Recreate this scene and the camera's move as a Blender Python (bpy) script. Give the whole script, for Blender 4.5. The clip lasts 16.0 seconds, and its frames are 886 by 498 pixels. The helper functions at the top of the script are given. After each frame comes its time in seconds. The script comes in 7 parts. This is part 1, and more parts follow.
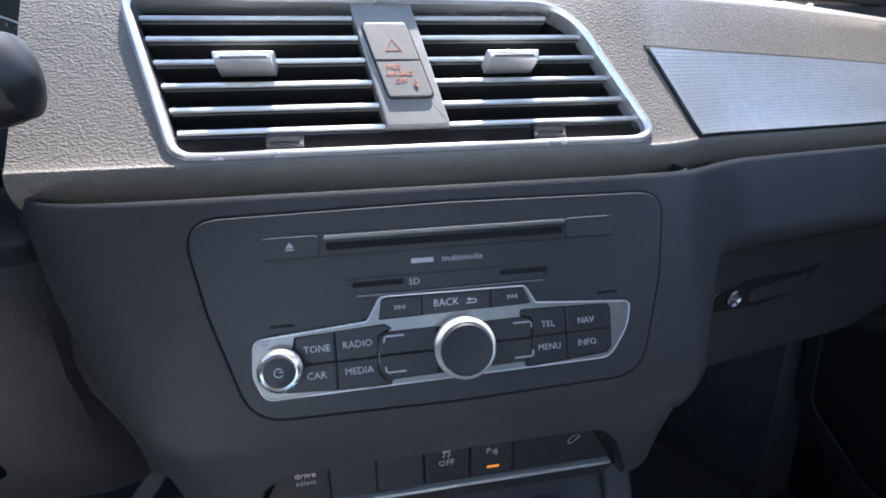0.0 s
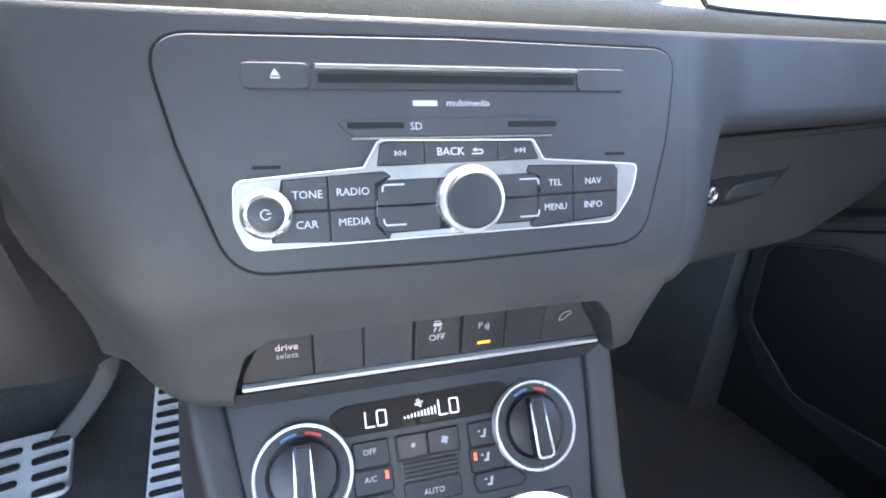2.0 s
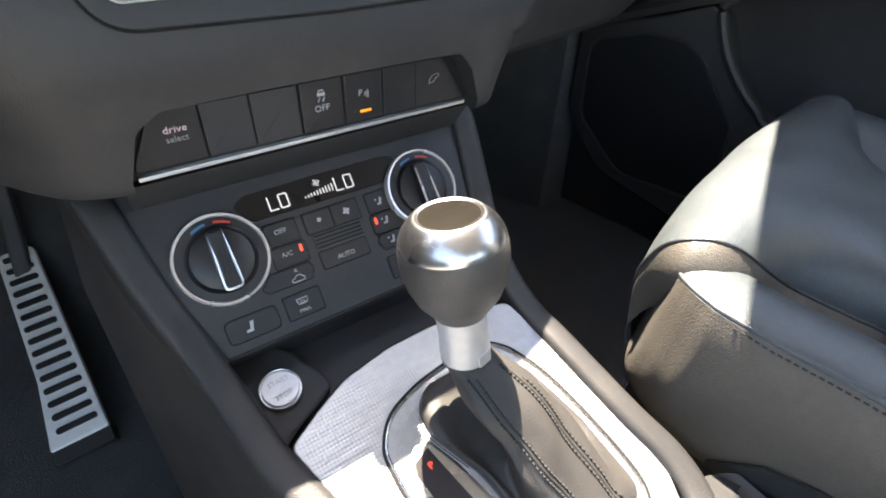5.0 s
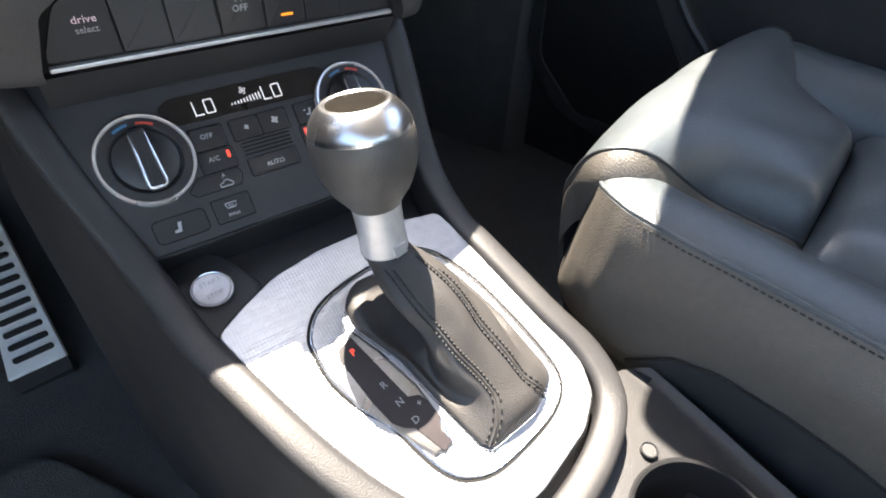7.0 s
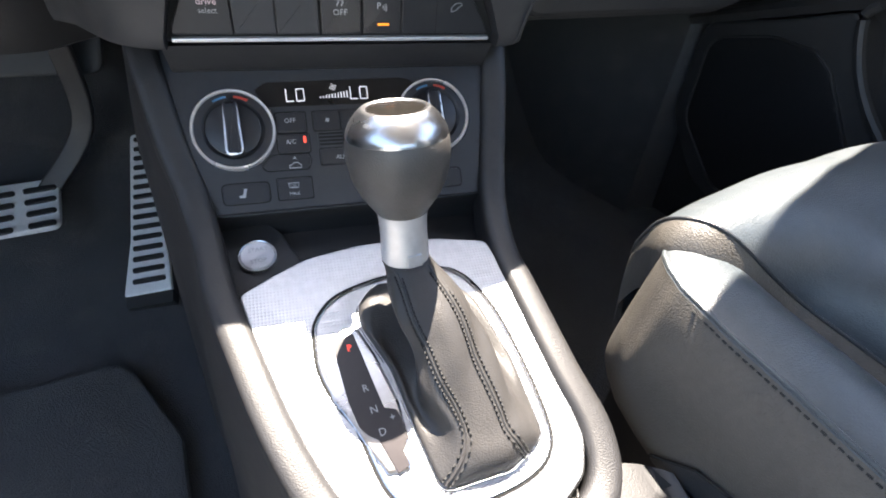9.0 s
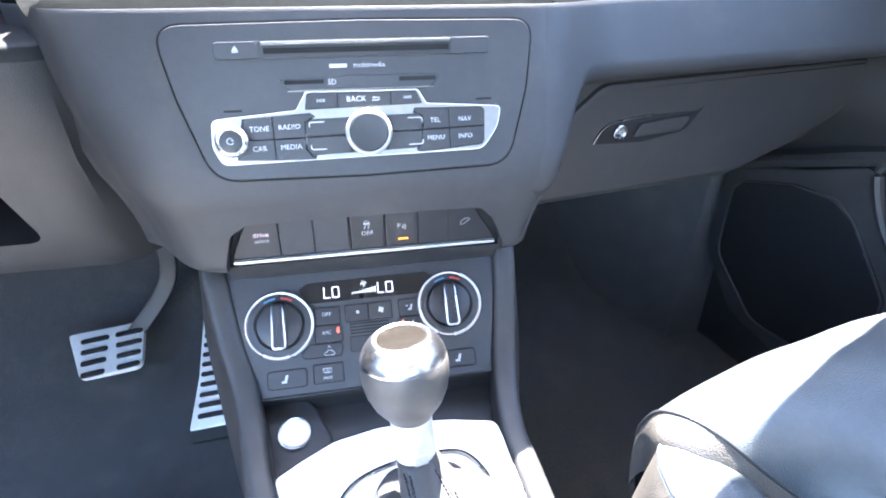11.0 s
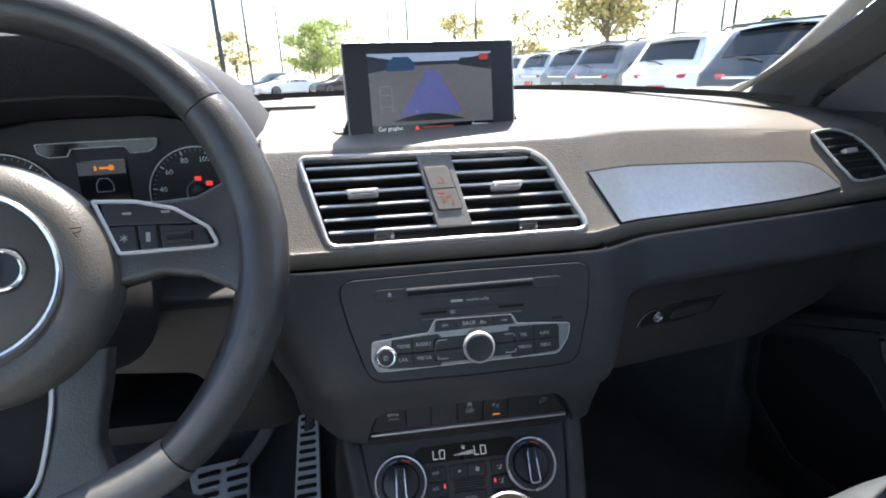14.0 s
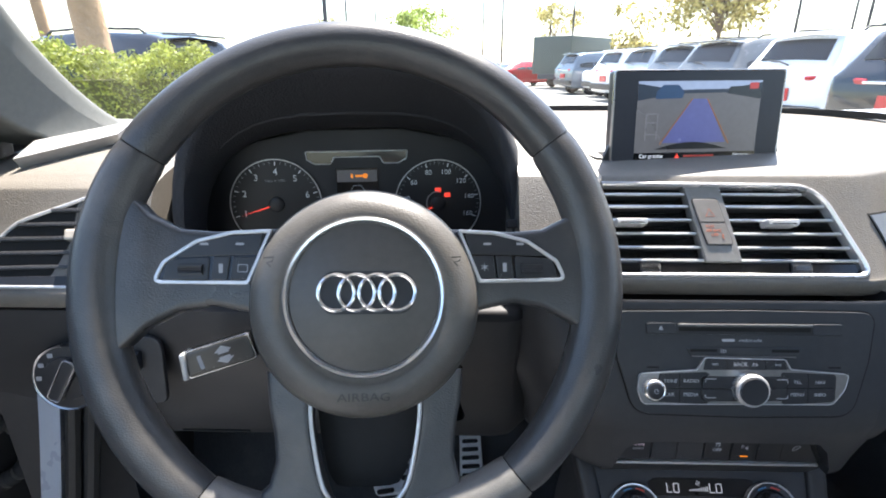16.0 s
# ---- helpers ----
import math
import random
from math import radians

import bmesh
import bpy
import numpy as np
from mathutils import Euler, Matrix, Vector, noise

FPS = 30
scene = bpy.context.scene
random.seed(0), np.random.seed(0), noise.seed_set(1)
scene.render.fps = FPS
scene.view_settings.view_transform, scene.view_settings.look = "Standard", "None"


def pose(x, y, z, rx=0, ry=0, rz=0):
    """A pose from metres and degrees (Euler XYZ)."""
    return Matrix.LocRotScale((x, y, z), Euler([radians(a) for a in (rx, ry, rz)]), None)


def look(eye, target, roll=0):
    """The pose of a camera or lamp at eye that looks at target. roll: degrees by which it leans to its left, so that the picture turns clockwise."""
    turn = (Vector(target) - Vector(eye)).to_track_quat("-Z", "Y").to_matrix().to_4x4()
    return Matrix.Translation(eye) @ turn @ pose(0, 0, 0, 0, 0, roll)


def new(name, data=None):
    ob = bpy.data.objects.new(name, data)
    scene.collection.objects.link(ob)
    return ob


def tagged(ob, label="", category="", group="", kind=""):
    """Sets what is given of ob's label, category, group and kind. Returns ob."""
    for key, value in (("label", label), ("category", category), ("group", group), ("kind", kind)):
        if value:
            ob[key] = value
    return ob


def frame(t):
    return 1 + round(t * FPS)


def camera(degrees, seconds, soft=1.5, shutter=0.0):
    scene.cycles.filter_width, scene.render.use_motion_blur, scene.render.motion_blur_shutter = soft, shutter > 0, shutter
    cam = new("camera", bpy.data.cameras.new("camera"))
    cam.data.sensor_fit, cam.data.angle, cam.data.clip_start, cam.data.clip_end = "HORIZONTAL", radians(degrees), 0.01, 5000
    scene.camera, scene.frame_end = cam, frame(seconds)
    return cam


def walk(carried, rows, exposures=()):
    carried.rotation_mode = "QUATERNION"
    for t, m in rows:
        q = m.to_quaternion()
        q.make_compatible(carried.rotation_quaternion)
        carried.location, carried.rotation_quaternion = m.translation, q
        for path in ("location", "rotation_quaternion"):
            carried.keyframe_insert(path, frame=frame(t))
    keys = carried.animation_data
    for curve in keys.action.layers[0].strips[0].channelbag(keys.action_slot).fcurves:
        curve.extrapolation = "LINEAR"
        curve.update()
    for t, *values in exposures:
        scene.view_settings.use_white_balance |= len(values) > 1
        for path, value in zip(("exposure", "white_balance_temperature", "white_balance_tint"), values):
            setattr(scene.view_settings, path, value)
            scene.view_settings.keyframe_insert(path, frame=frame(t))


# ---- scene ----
cam = camera(81.7, 16.0, soft=1.9)
PATH = [
    (0, (0.015, 0.009, 0.85), (0.36, 1.872, 0.208), -1.0),
    (0.5, (0.003, 0.01, 0.831), (0.402, 1.844, 0.14), 0.2),
    (1, (0.003, 0.009, 0.817), (0.446, 1.818, 0.088), -0.2),
    (1.5, (-0.007, 0.014, 0.804), (0.483, 1.788, 0.021), 1.0),
    (2, (-0.015, 0.021, 0.792), (0.537, 1.759, -0.028), 2.8),
    (2.5, (-0.036, 0.033, 0.783), (0.619, 1.706, -0.096), -0.2),
    (3, (-0.04, 0.025, 0.771), (0.749, 1.591, -0.192), 0.8),
    (3.5, (-0.045, 0.007, 0.759), (0.836, 1.46, -0.296), 1.0),
    (4, (-0.053, -0.015, 0.748), (0.864, 1.371, -0.365), 1.4),
    (4.2, (-0.059, -0.015, 0.751), (0.873, 1.316, -0.415), 2.1),
    (6.3, (-0.054, -0.072, 0.732), (0.893, 1.156, -0.532), 2.6),
    (6.5, (-0.05, -0.077, 0.729), (0.883, 1.139, -0.556), 2.2),
    (7, (-0.047, -0.086, 0.724), (0.902, 1.074, -0.601), 3.5),
    (7.5, (-0.033, -0.095, 0.724), (0.898, 1.034, -0.639), 4.6),
    (7.8, (-0.021, -0.106, 0.722), (0.906, 1.068, -0.606), 5.7),
    (8, (-0.018, -0.106, 0.724), (0.858, 1.108, -0.602), 6.6),
    (8.2, (-0.012, -0.112, 0.716), (0.794, 1.153, -0.607), 7.4),
    (10.3, (0.046, -0.123, 0.761), (0.327, 1.504, -0.368), 0.5),
    (10.5, (0.043, -0.122, 0.785), (0.347, 1.51, -0.33), 1.0),
    (11, (0.055, -0.125, 0.823), (0.379, 1.581, -0.17), 0.2),
    (11.5, (0.064, -0.138, 0.845), (0.355, 1.637, -0.029), -1.6),
    (12, (0.067, -0.152, 0.878), (0.354, 1.669, 0.102), -2.9),
    (12.5, (0.072, -0.168, 0.901), (0.378, 1.682, 0.206), -3.3),
    (13, (0.056, -0.188, 0.927), (0.395, 1.685, 0.312), -3.4),
    (13.5, (0.034, -0.213, 0.963), (0.336, 1.674, 0.373), -2.8),
    (14, (-0.021, -0.216, 0.981), (0.211, 1.662, 0.333), -2.0),
    (14.5, (-0.08, -0.211, 0.992), (0.084, 1.669, 0.329), -0.6),
    (15, (-0.135, -0.209, 1.009), (-0.085, 1.68, 0.353), -0.2),
    (15.5, (-0.184, -0.209, 1.019), (-0.224, 1.674, 0.348), -0.4),
    (16, (-0.228, -0.203, 1.023), (-0.288, 1.679, 0.348), -0.3),
]
EXPOSURES = [(0, 2.6, 5900, 14), (0.5, 4.15, 5750, 14), (1, 4.35, 5850, 14), (1.5, 4.1, 5950, 14), (2, 4.65, 6400, 14), (2.5, 5.0, 7000, 14), (3, 5.0, 7400, 14), (3.5, 4.45, 7500, 14), (4, 3.75, 7500, 12), (6.5, 3.35, 7100, 12), (8, 3.25, 6900, 12), (10.3, 4.25, 6300, 14), (11, 4.95, 5950, 14), (11.5, 4.7, 5950, 14), (12, 3.9, 5950, 14), (12.5, 2.95, 6300, 14), (13, 2.3, 6400, 12), (14, 2.25, 6400, 12), (15, 2.5, 6400, 12), (16, 2.55, 6400, 12)]
walk(cam, [(t, look(eye, target, roll)) for t, eye, target, roll in PATH], EXPOSURES)

# ---- world and sun ----
SUN_AZ, SUN_EL = 19.0, 64.5  # degrees right of straight ahead, degrees above the horizon
world = bpy.data.worlds.new("sky")
scene.world = world
world.use_nodes = True
wn = world.node_tree
sky = wn.nodes.new("ShaderNodeTexSky")
sky.sky_type = "NISHITA"
sky.sun_disc = False
sky.sun_elevation, sky.sun_rotation = radians(SUN_EL), radians(SUN_AZ)
sky.dust_density, sky.air_density = 1.2, 1.2
wn.links.new(sky.outputs[0], wn.nodes["Background"].inputs[0])
wn.nodes["Background"].inputs[1].default_value = 0.10
sun_data = bpy.data.lights.new("sun", "SUN")
sun_data.energy, sun_data.angle, sun_data.color = 5.0, radians(0.53), (1.0, 0.93, 0.83)
sun = new("sun", sun_data)
_s = Vector((math.sin(radians(SUN_AZ)) * math.cos(radians(SUN_EL)), math.cos(radians(SUN_AZ)) * math.cos(radians(SUN_EL)), math.sin(radians(SUN_EL))))
sun.matrix_world = look(_s * 30, (0, 0, 0))


# ---- materials ----
def mat(name, color, rough=0.5, metal=0.0, grain=0.0, size=400.0, kind="noise", vary=0.12, coat=0.0, spec=0.5, emit=0.0, sheen=0.0, dirt=0.0):
    """A node material: base colour with two scales of variation, a fine relief (grain deep, size cells a metre) and its gloss."""
    m = bpy.data.materials.new(name)
    m.use_nodes = True
    nt = m.node_tree
    n, lk = nt.nodes, nt.links.new
    b = n["Principled BSDF"]
    tc = n.new("ShaderNodeTexCoord")
    big = n.new("ShaderNodeTexNoise")
    big.inputs["Scale"].default_value, big.inputs["Detail"].default_value = 9.0, 5.0
    fine = n.new("ShaderNodeTexNoise")
    fine.inputs["Scale"].default_value, fine.inputs["Detail"].default_value = 160.0, 3.0
    lk(tc.outputs["Object"], big.inputs["Vector"])
    lk(tc.outputs["Object"], fine.inputs["Vector"])
    add = n.new("ShaderNodeMath")
    add.operation = "ADD"
    lk(big.outputs[0], add.inputs[0])
    lk(fine.outputs[0], add.inputs[1])
    rng = n.new("ShaderNodeMapRange")
    rng.inputs[1].default_value, rng.inputs[2].default_value = 0.6, 1.4
    rng.inputs[3].default_value, rng.inputs[4].default_value = 1 - vary, 1 + vary
    lk(add.outputs[0], rng.inputs[0])
    col = n.new("ShaderNodeVectorMath")
    col.operation = "SCALE"
    col.inputs[0].default_value = color
    lk(rng.outputs[0], col.inputs["Scale"])
    last = col.outputs[0]
    if dirt:
        dust = n.new("ShaderNodeTexNoise")
        dust.inputs["Scale"].default_value, dust.inputs["Detail"].default_value = 24.0, 8.0
        lk(tc.outputs["Object"], dust.inputs["Vector"])
        dr = n.new("ShaderNodeMapRange")
        dr.inputs[1].default_value, dr.inputs[2].default_value, dr.inputs[4].default_value = 0.52, 0.8, dirt
        lk(dust.outputs[0], dr.inputs[0])
        mx = n.new("ShaderNodeMix")
        mx.data_type = "RGBA"
        mx.inputs[7].default_value = (0.32, 0.28, 0.23, 1)
        lk(dr.outputs[0], mx.inputs[0])
        lk(last, mx.inputs[6])
        last = mx.outputs[2]
    lk(last, b.inputs["Base Color"])
    rr = n.new("ShaderNodeMapRange")
    rr.inputs[1].default_value, rr.inputs[2].default_value = 0.3, 0.7
    rr.inputs[3].default_value, rr.inputs[4].default_value = rough * 0.88, min(1.0, rough * 1.12)
    lk(big.outputs[0], rr.inputs[0])
    lk(rr.outputs[0], b.inputs["Roughness"])
    b.inputs["Metallic"].default_value = metal
    b.inputs["Specular IOR Level"].default_value = spec
    b.inputs["Coat Weight"].default_value = coat
    b.inputs["Coat Roughness"].default_value = 0.05
    b.inputs["Sheen Weight"].default_value = sheen
    if emit:
        lk(col.outputs[0], b.inputs["Emission Color"])
        b.inputs["Emission Strength"].default_value = emit
    if grain:
        bump = n.new("ShaderNodeBump")
        bump.inputs["Strength"].default_value, bump.inputs["Distance"].default_value = 1.0, grain
        if kind == "leather":
            tex = n.new("ShaderNodeTexVoronoi")
            tex.feature = "SMOOTH_F1"
            tex.inputs["Scale"].default_value, tex.inputs["Randomness"].default_value = size, 0.85
            warp = n.new("ShaderNodeMapping")
            warp.inputs["Scale"].default_value = (1.0, 1.35, 1.35)
            lk(tc.outputs["Object"], warp.inputs[0])
            lk(warp.outputs[0], tex.inputs["Vector"])
        elif kind == "dots":
            tex = n.new("ShaderNodeTexVoronoi")
            tex.feature = "F1"
            tex.inputs["Scale"].default_value, tex.inputs["Randomness"].default_value = size, 0.0
            lk(tc.outputs["Object"], tex.inputs["Vector"])
        elif kind == "ribs":
            tex = n.new("ShaderNodeTexWave")
            tex.bands_direction = "Z"
            tex.inputs["Scale"].default_value = size
            lk(tc.outputs["Object"], tex.inputs["Vector"])
        elif kind == "brushed":
            tex = n.new("ShaderNodeTexNoise")
            tex.inputs["Scale"].default_value, tex.inputs["Detail"].default_value = size, 2.0
            warp = n.new("ShaderNodeMapping")
            warp.inputs["Scale"].default_value = (0.03, 1.0, 1.0)
            lk(tc.outputs["Object"], warp.inputs[0])
            lk(warp.outputs[0], tex.inputs["Vector"])
        else:
            tex = n.new("ShaderNodeTexNoise")
            tex.inputs["Scale"].default_value, tex.inputs["Detail"].default_value = size, 3.0
            lk(tc.outputs["Object"], tex.inputs["Vector"])
        lk(tex.outputs[0], bump.inputs["Height"])
        lk(bump.outputs[0], b.inputs["Normal"])
    return m


VINYL = mat("soft vinyl", (0.135, 0.123, 0.106), 0.44, grain=0.0004, size=620, kind="leather", dirt=0.015)
PLASTIC = mat("dark grey plastic", (0.025, 0.026, 0.029), 0.55, grain=0.00016, size=900, dirt=0.04)
LOWER = mat("dark lower plastic", (0.022, 0.0215, 0.0225), 0.52, grain=0.00016, size=900, kind="leather", dirt=0.03)
FACE = mat("radio face plastic", (0.022, 0.024, 0.028), 0.48, grain=0.00005, size=1500, dirt=0.03)
KEY = mat("key plastic", (0.014, 0.015, 0.018), 0.42, grain=0.00004, size=1500, dirt=0.05)
GLOSS = mat("gloss black", (0.006, 0.006, 0.007), 0.12, vary=0.05, dirt=0.04)
GAP = mat("shadow gap black", (0.004, 0.004, 0.004), 0.9)
SATIN = mat("satin silver", (0.60, 0.60, 0.60), 0.36, 0.6, grain=0.00003, size=1800)
CHROME = mat("chrome", (0.78, 0.78, 0.79), 0.16, 0.9, vary=0.04)
RINGSILVER = mat("bright silver ring", (0.72, 0.72, 0.73), 0.28, 0.7, vary=0.04)
CAP = mat("polished silver cap", (0.55, 0.55, 0.56), 0.27, 1.0, grain=0.00001, size=1500)
BEZEL = mat("dark polished strip", (0.30, 0.30, 0.31), 0.27, 1.0, grain=0.00002, size=1500)
STRIPM = mat("satin grey metal strip", (0.24, 0.237, 0.233), 0.33, 0.8, grain=0.00002, size=1500)
SLAT = mat("dark satin slat", (0.055, 0.055, 0.057), 0.38, 0.2, grain=0.00003, size=1500)
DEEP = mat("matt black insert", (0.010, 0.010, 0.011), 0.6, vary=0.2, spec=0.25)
ALU = mat("brushed aluminium", (0.48, 0.48, 0.49), 0.34, 0.85, grain=0.0003, size=900, kind="brushed")
PLATE = mat("dotted silver plate", (0.42, 0.43, 0.45), 0.40, 0.75, grain=0.00035, size=420, kind="dots")
DECOR = mat("fine woven silver decor", (0.33, 0.36, 0.40), 0.36, 0.6, grain=0.00006, size=125, kind="ribs", coat=0.3)
LEATHER = mat("black leather", (0.024, 0.026, 0.029), 0.42, grain=0.0003, size=800, kind="leather", dirt=0.06)
RIMSKIN = mat("worn rim leather", (0.042, 0.042, 0.043), 0.31, grain=0.0002, size=700, kind="leather", dirt=0.12)
SEAT = mat("grey-black seat leather", (0.048, 0.057, 0.063), 0.42, grain=0.0003, size=700, kind="leather", dirt=0.05)
SEATSIDE = mat("seat side vinyl", (0.070, 0.064, 0.056), 0.48, grain=0.0004, size=700, kind="leather", dirt=0.05)
THREAD = mat("dark grey thread", (0.014, 0.014, 0.014), 0.8)
CARPET = mat("black carpet", (0.016, 0.017, 0.020), 0.95, grain=0.004, size=700, vary=0.4, sheen=0.3, dirt=0.1)
WHITE = mat("white print", (0.38, 0.39, 0.41), 0.6, vary=0.03)
GREYPRINT = mat("grey print", (0.30, 0.30, 0.31), 0.6, vary=0.03)
REDPRINT = mat("red print", (0.55, 0.05, 0.03), 0.5, vary=0.03)
BLUEPRINT = mat("blue print", (0.04, 0.16, 0.30), 0.5, vary=0.03)
ORANGEPRINT = mat("pale orange print", (0.45, 0.14, 0.07), 0.5, vary=0.03)
LIT = mat("lit white segment", (0.80, 0.80, 0.83), 0.4, emit=0.075, vary=0.02)
LITTEXT = mat("lit screen text", (0.7, 0.72, 0.75), 0.4, emit=0.12, vary=0.02)
LITRED = mat("lit red lamp", (1.0, 0.07, 0.04), 0.4, emit=0.15, vary=0.02)
LITORANGE = mat("lit orange lamp", (1.0, 0.30, 0.02), 0.4, emit=0.09, vary=0.02)
RUBBER = mat("black rubber", (0.012, 0.012, 0.012), 0.7, grain=0.0003, size=400)
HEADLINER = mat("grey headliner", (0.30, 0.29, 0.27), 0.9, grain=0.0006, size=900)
# One cloth on both pillars; these greys have its shade mixed in.
PILLAR = mat("pillar cloth darkened for shade", (0.055, 0.055, 0.056), 0.85, grain=0.0005, size=1100)
PILLAR_LEFT = mat("left pillar cloth with painted shade", (0.095, 0.10, 0.096), 0.85, grain=0.0005, size=1100)
DIALPRINT = mat("bright dial print", (0.85, 0.86, 0.88), 0.5, vary=0.02)
PAINTWHITE = mat("white car paint", (0.72, 0.74, 0.77), 0.25, coat=0.8, vary=0.03)


def glass(name, tint=(1, 1, 1), ior=1.45):
    m = bpy.data.materials.new(name)
    m.use_nodes = True
    n, lk = m.node_tree.nodes, m.node_tree.links.new
    n.remove(n["Principled BSDF"])
    tr, gl, mx, fr = (n.new("ShaderNode" + k) for k in ("BsdfTransparent", "BsdfGlossy", "MixShader", "Fresnel"))
    tr.inputs[0].default_value = (*tint, 1)
    gl.inputs["Roughness"].default_value = 0.03
    fr.inputs["IOR"].default_value = ior
    for a, b in ((fr.outputs[0], mx.inputs[0]), (tr.outputs[0], mx.inputs[1]), (gl.outputs[0], mx.inputs[2]), (mx.outputs[0], n["Material Output"].inputs[0])):
        lk(a, b)
    return m


GLASS = glass("windscreen glass", (0.93, 0.96, 0.95))
DARKGLASS = mat("dark car glass", (0.022, 0.026, 0.030), 0.12, vary=0.05, spec=0.28)


# ---- mesh helpers ----
def face(x, y, z, tilt, yaw=0.0):
    """A plane's frame: local x to the right, local y up the plane, local z out of it; tilt leans its top away."""
    return pose(x, y, z, 90 - tilt, 0, yaw)


def link(name, bm, material, parent=None, label="", sharp=38):
    me = bpy.data.meshes.new(name)
    bmesh.ops.recalc_face_normals(bm, faces=bm.faces)
    bm.to_mesh(me)
    bm.free()
    for p in me.polygons:
        p.use_smooth = True
    me.set_sharp_from_angle(angle=radians(sharp))
    if material:
        me.materials.append(material)
    ob = new(name, me)
    if parent:
        ob.parent = parent
    if label:
        ob["label"] = label
    return ob


part = link


def thing(name, label, category, group="", kind="", at=(0, 0, 0)):
    ob = new(name)
    ob.empty_display_size = 0.02
    return tagged(ob, label, category, group, kind)


def spline(pts, n=8, closed=False):
    """Points along a smooth curve through pts (tuples of any size)."""
    p = [np.array(q, float) for q in pts]
    out, k = [], len(p)
    for i in range(k if closed else k - 1):
        a, b, c, d = (p[(i + j) % k] if closed else p[min(max(i + j, 0), k - 1)] for j in (-1, 0, 1, 2))
        for s in range(n):
            t = s / n
            out.append(0.5 * (2 * b + (c - a) * t + (2 * a - 5 * b + 4 * c - d) * t * t + (3 * b - a - 3 * c + d) * t ** 3))
    if not closed:
        out.append(p[-1])
    return [tuple(float(v) for v in q) for q in out]


def rpoly(pts, r, n=6):
    """A polygon with rounded corners; r is one radius or one a corner."""
    out, k = [], len(pts)
    for i in range(k):
        a, b, c = (np.array(pts[(i + j) % k], float) for j in (-1, 0, 1))
        rad = r[i] if isinstance(r, (list, tuple)) else r
        u, v = a - b, c - b
        lu, lv = np.linalg.norm(u), np.linalg.norm(v)
        u, v = u / lu, v / lv
        ang = math.acos(max(-1, min(1, float(u @ v))))
        d = min(rad / max(math.tan(ang / 2), 1e-6), lu * 0.48, lv * 0.48)
        if rad < 1e-6:
            out.append(tuple(b))
            continue
        p, q = b + u * d, b + v * d
        for s in range(n + 1):
            t = s / n
            out.append(tuple((1 - t) ** 2 * p + 2 * t * (1 - t) * b + t * t * q))
    return out


def inset(poly, d):
    k, out = len(poly), []
    area = sum(poly[i][0] * poly[(i + 1) % k][1] - poly[(i + 1) % k][0] * poly[i][1] for i in range(k))
    sgn = 1 if area > 0 else -1
    for i in range(k):
        a, b, c = (np.array(poly[(i + j) % k], float) for j in (-1, 0, 1))
        e1, e2 = b - a, c - b
        n1, n2 = np.array((-e1[1], e1[0])), np.array((-e2[1], e2[0]))
        nn = n1 / max(np.linalg.norm(n1), 1e-9) + n2 / max(np.linalg.norm(n2), 1e-9)
        nn = nn / max(np.linalg.norm(nn), 1e-9)
        out.append(tuple(b + sgn * nn * d))
    return out


def ring_faces(bm, rings, close=True):
    k = len(rings[0])
    for a, b in zip(rings, rings[1:]):
        for i in range(k if close else k - 1):
            j = (i + 1) % k
            if len({a[i], a[j], b[j], b[i]}) == 4:
                bm.faces.new((a[i], a[j], b[j], b[i]))


def prism(poly, z0, z1, m, bevel=0.0006, bm=None):
    """A solid on poly from z0 to z1 of the frame m, its top edge rounded."""
    bm = bm or bmesh.new()
    b = min(bevel, abs(z1 - z0) * 0.9)
    levels = [(0, z0), (0, z1 - b), (b * 0.3, z1 - b * 0.3), (b, z1), (b * 1.3, z1)] if b > 0 else [(0, z0), (0, z1)]
    rings = [[bm.verts.new(m @ Vector((x, y, z))) for x, y in (inset(poly, d) if d else poly)] for d, z in levels]
    ring_faces(bm, rings)
    bm.faces.new(rings[0][::-1])
    bm.faces.new(rings[-1])
    return bm


def rect(w, h, cx=0.0, cy=0.0):
    return [(cx - w / 2, cy - h / 2), (cx + w / 2, cy - h / 2), (cx + w / 2, cy + h / 2), (cx - w / 2, cy + h / 2)]


def slab(w, h, cx, cy, z0, z1, m, r=0.001, bevel=0.0005, bm=None):
    return prism(rpoly(rect(w, h, cx, cy), r, 4), z0, z1, m, bevel, bm)


def band(outer, inner, z0, z1, m, bevel=0.0005):
    """A flat frame between two outlines with as many points each."""
    bm = bmesh.new()
    lv = [(outer, 0, z0), (outer, 0, z1 - bevel), (outer, bevel, z1), (inner, -bevel, z1), (inner, 0, z1 - bevel), (inner, 0, z0)]
    rings = [[bm.verts.new(m @ Vector((x, y, z))) for x, y in (inset(p, d) if d else p)] for p, d, z in lv]
    ring_faces(bm, rings + [rings[0]])
    return bm


def lathe(prof, m, n=48, bm=None, knurl=0.0, teeth=0):
    bm = bm or bmesh.new()
    rings = []
    for r, z in prof:
        ring = []
        for i in range(n):
            a = 2 * math.pi * i / n
            ring.append(bm.verts.new(m @ Vector((r * math.cos(a), r * math.sin(a), z))))
        rings.append(ring)
    ring_faces(bm, rings)
    for ring in (rings[0], rings[-1]):
        bm.faces.new(ring)
    return bm


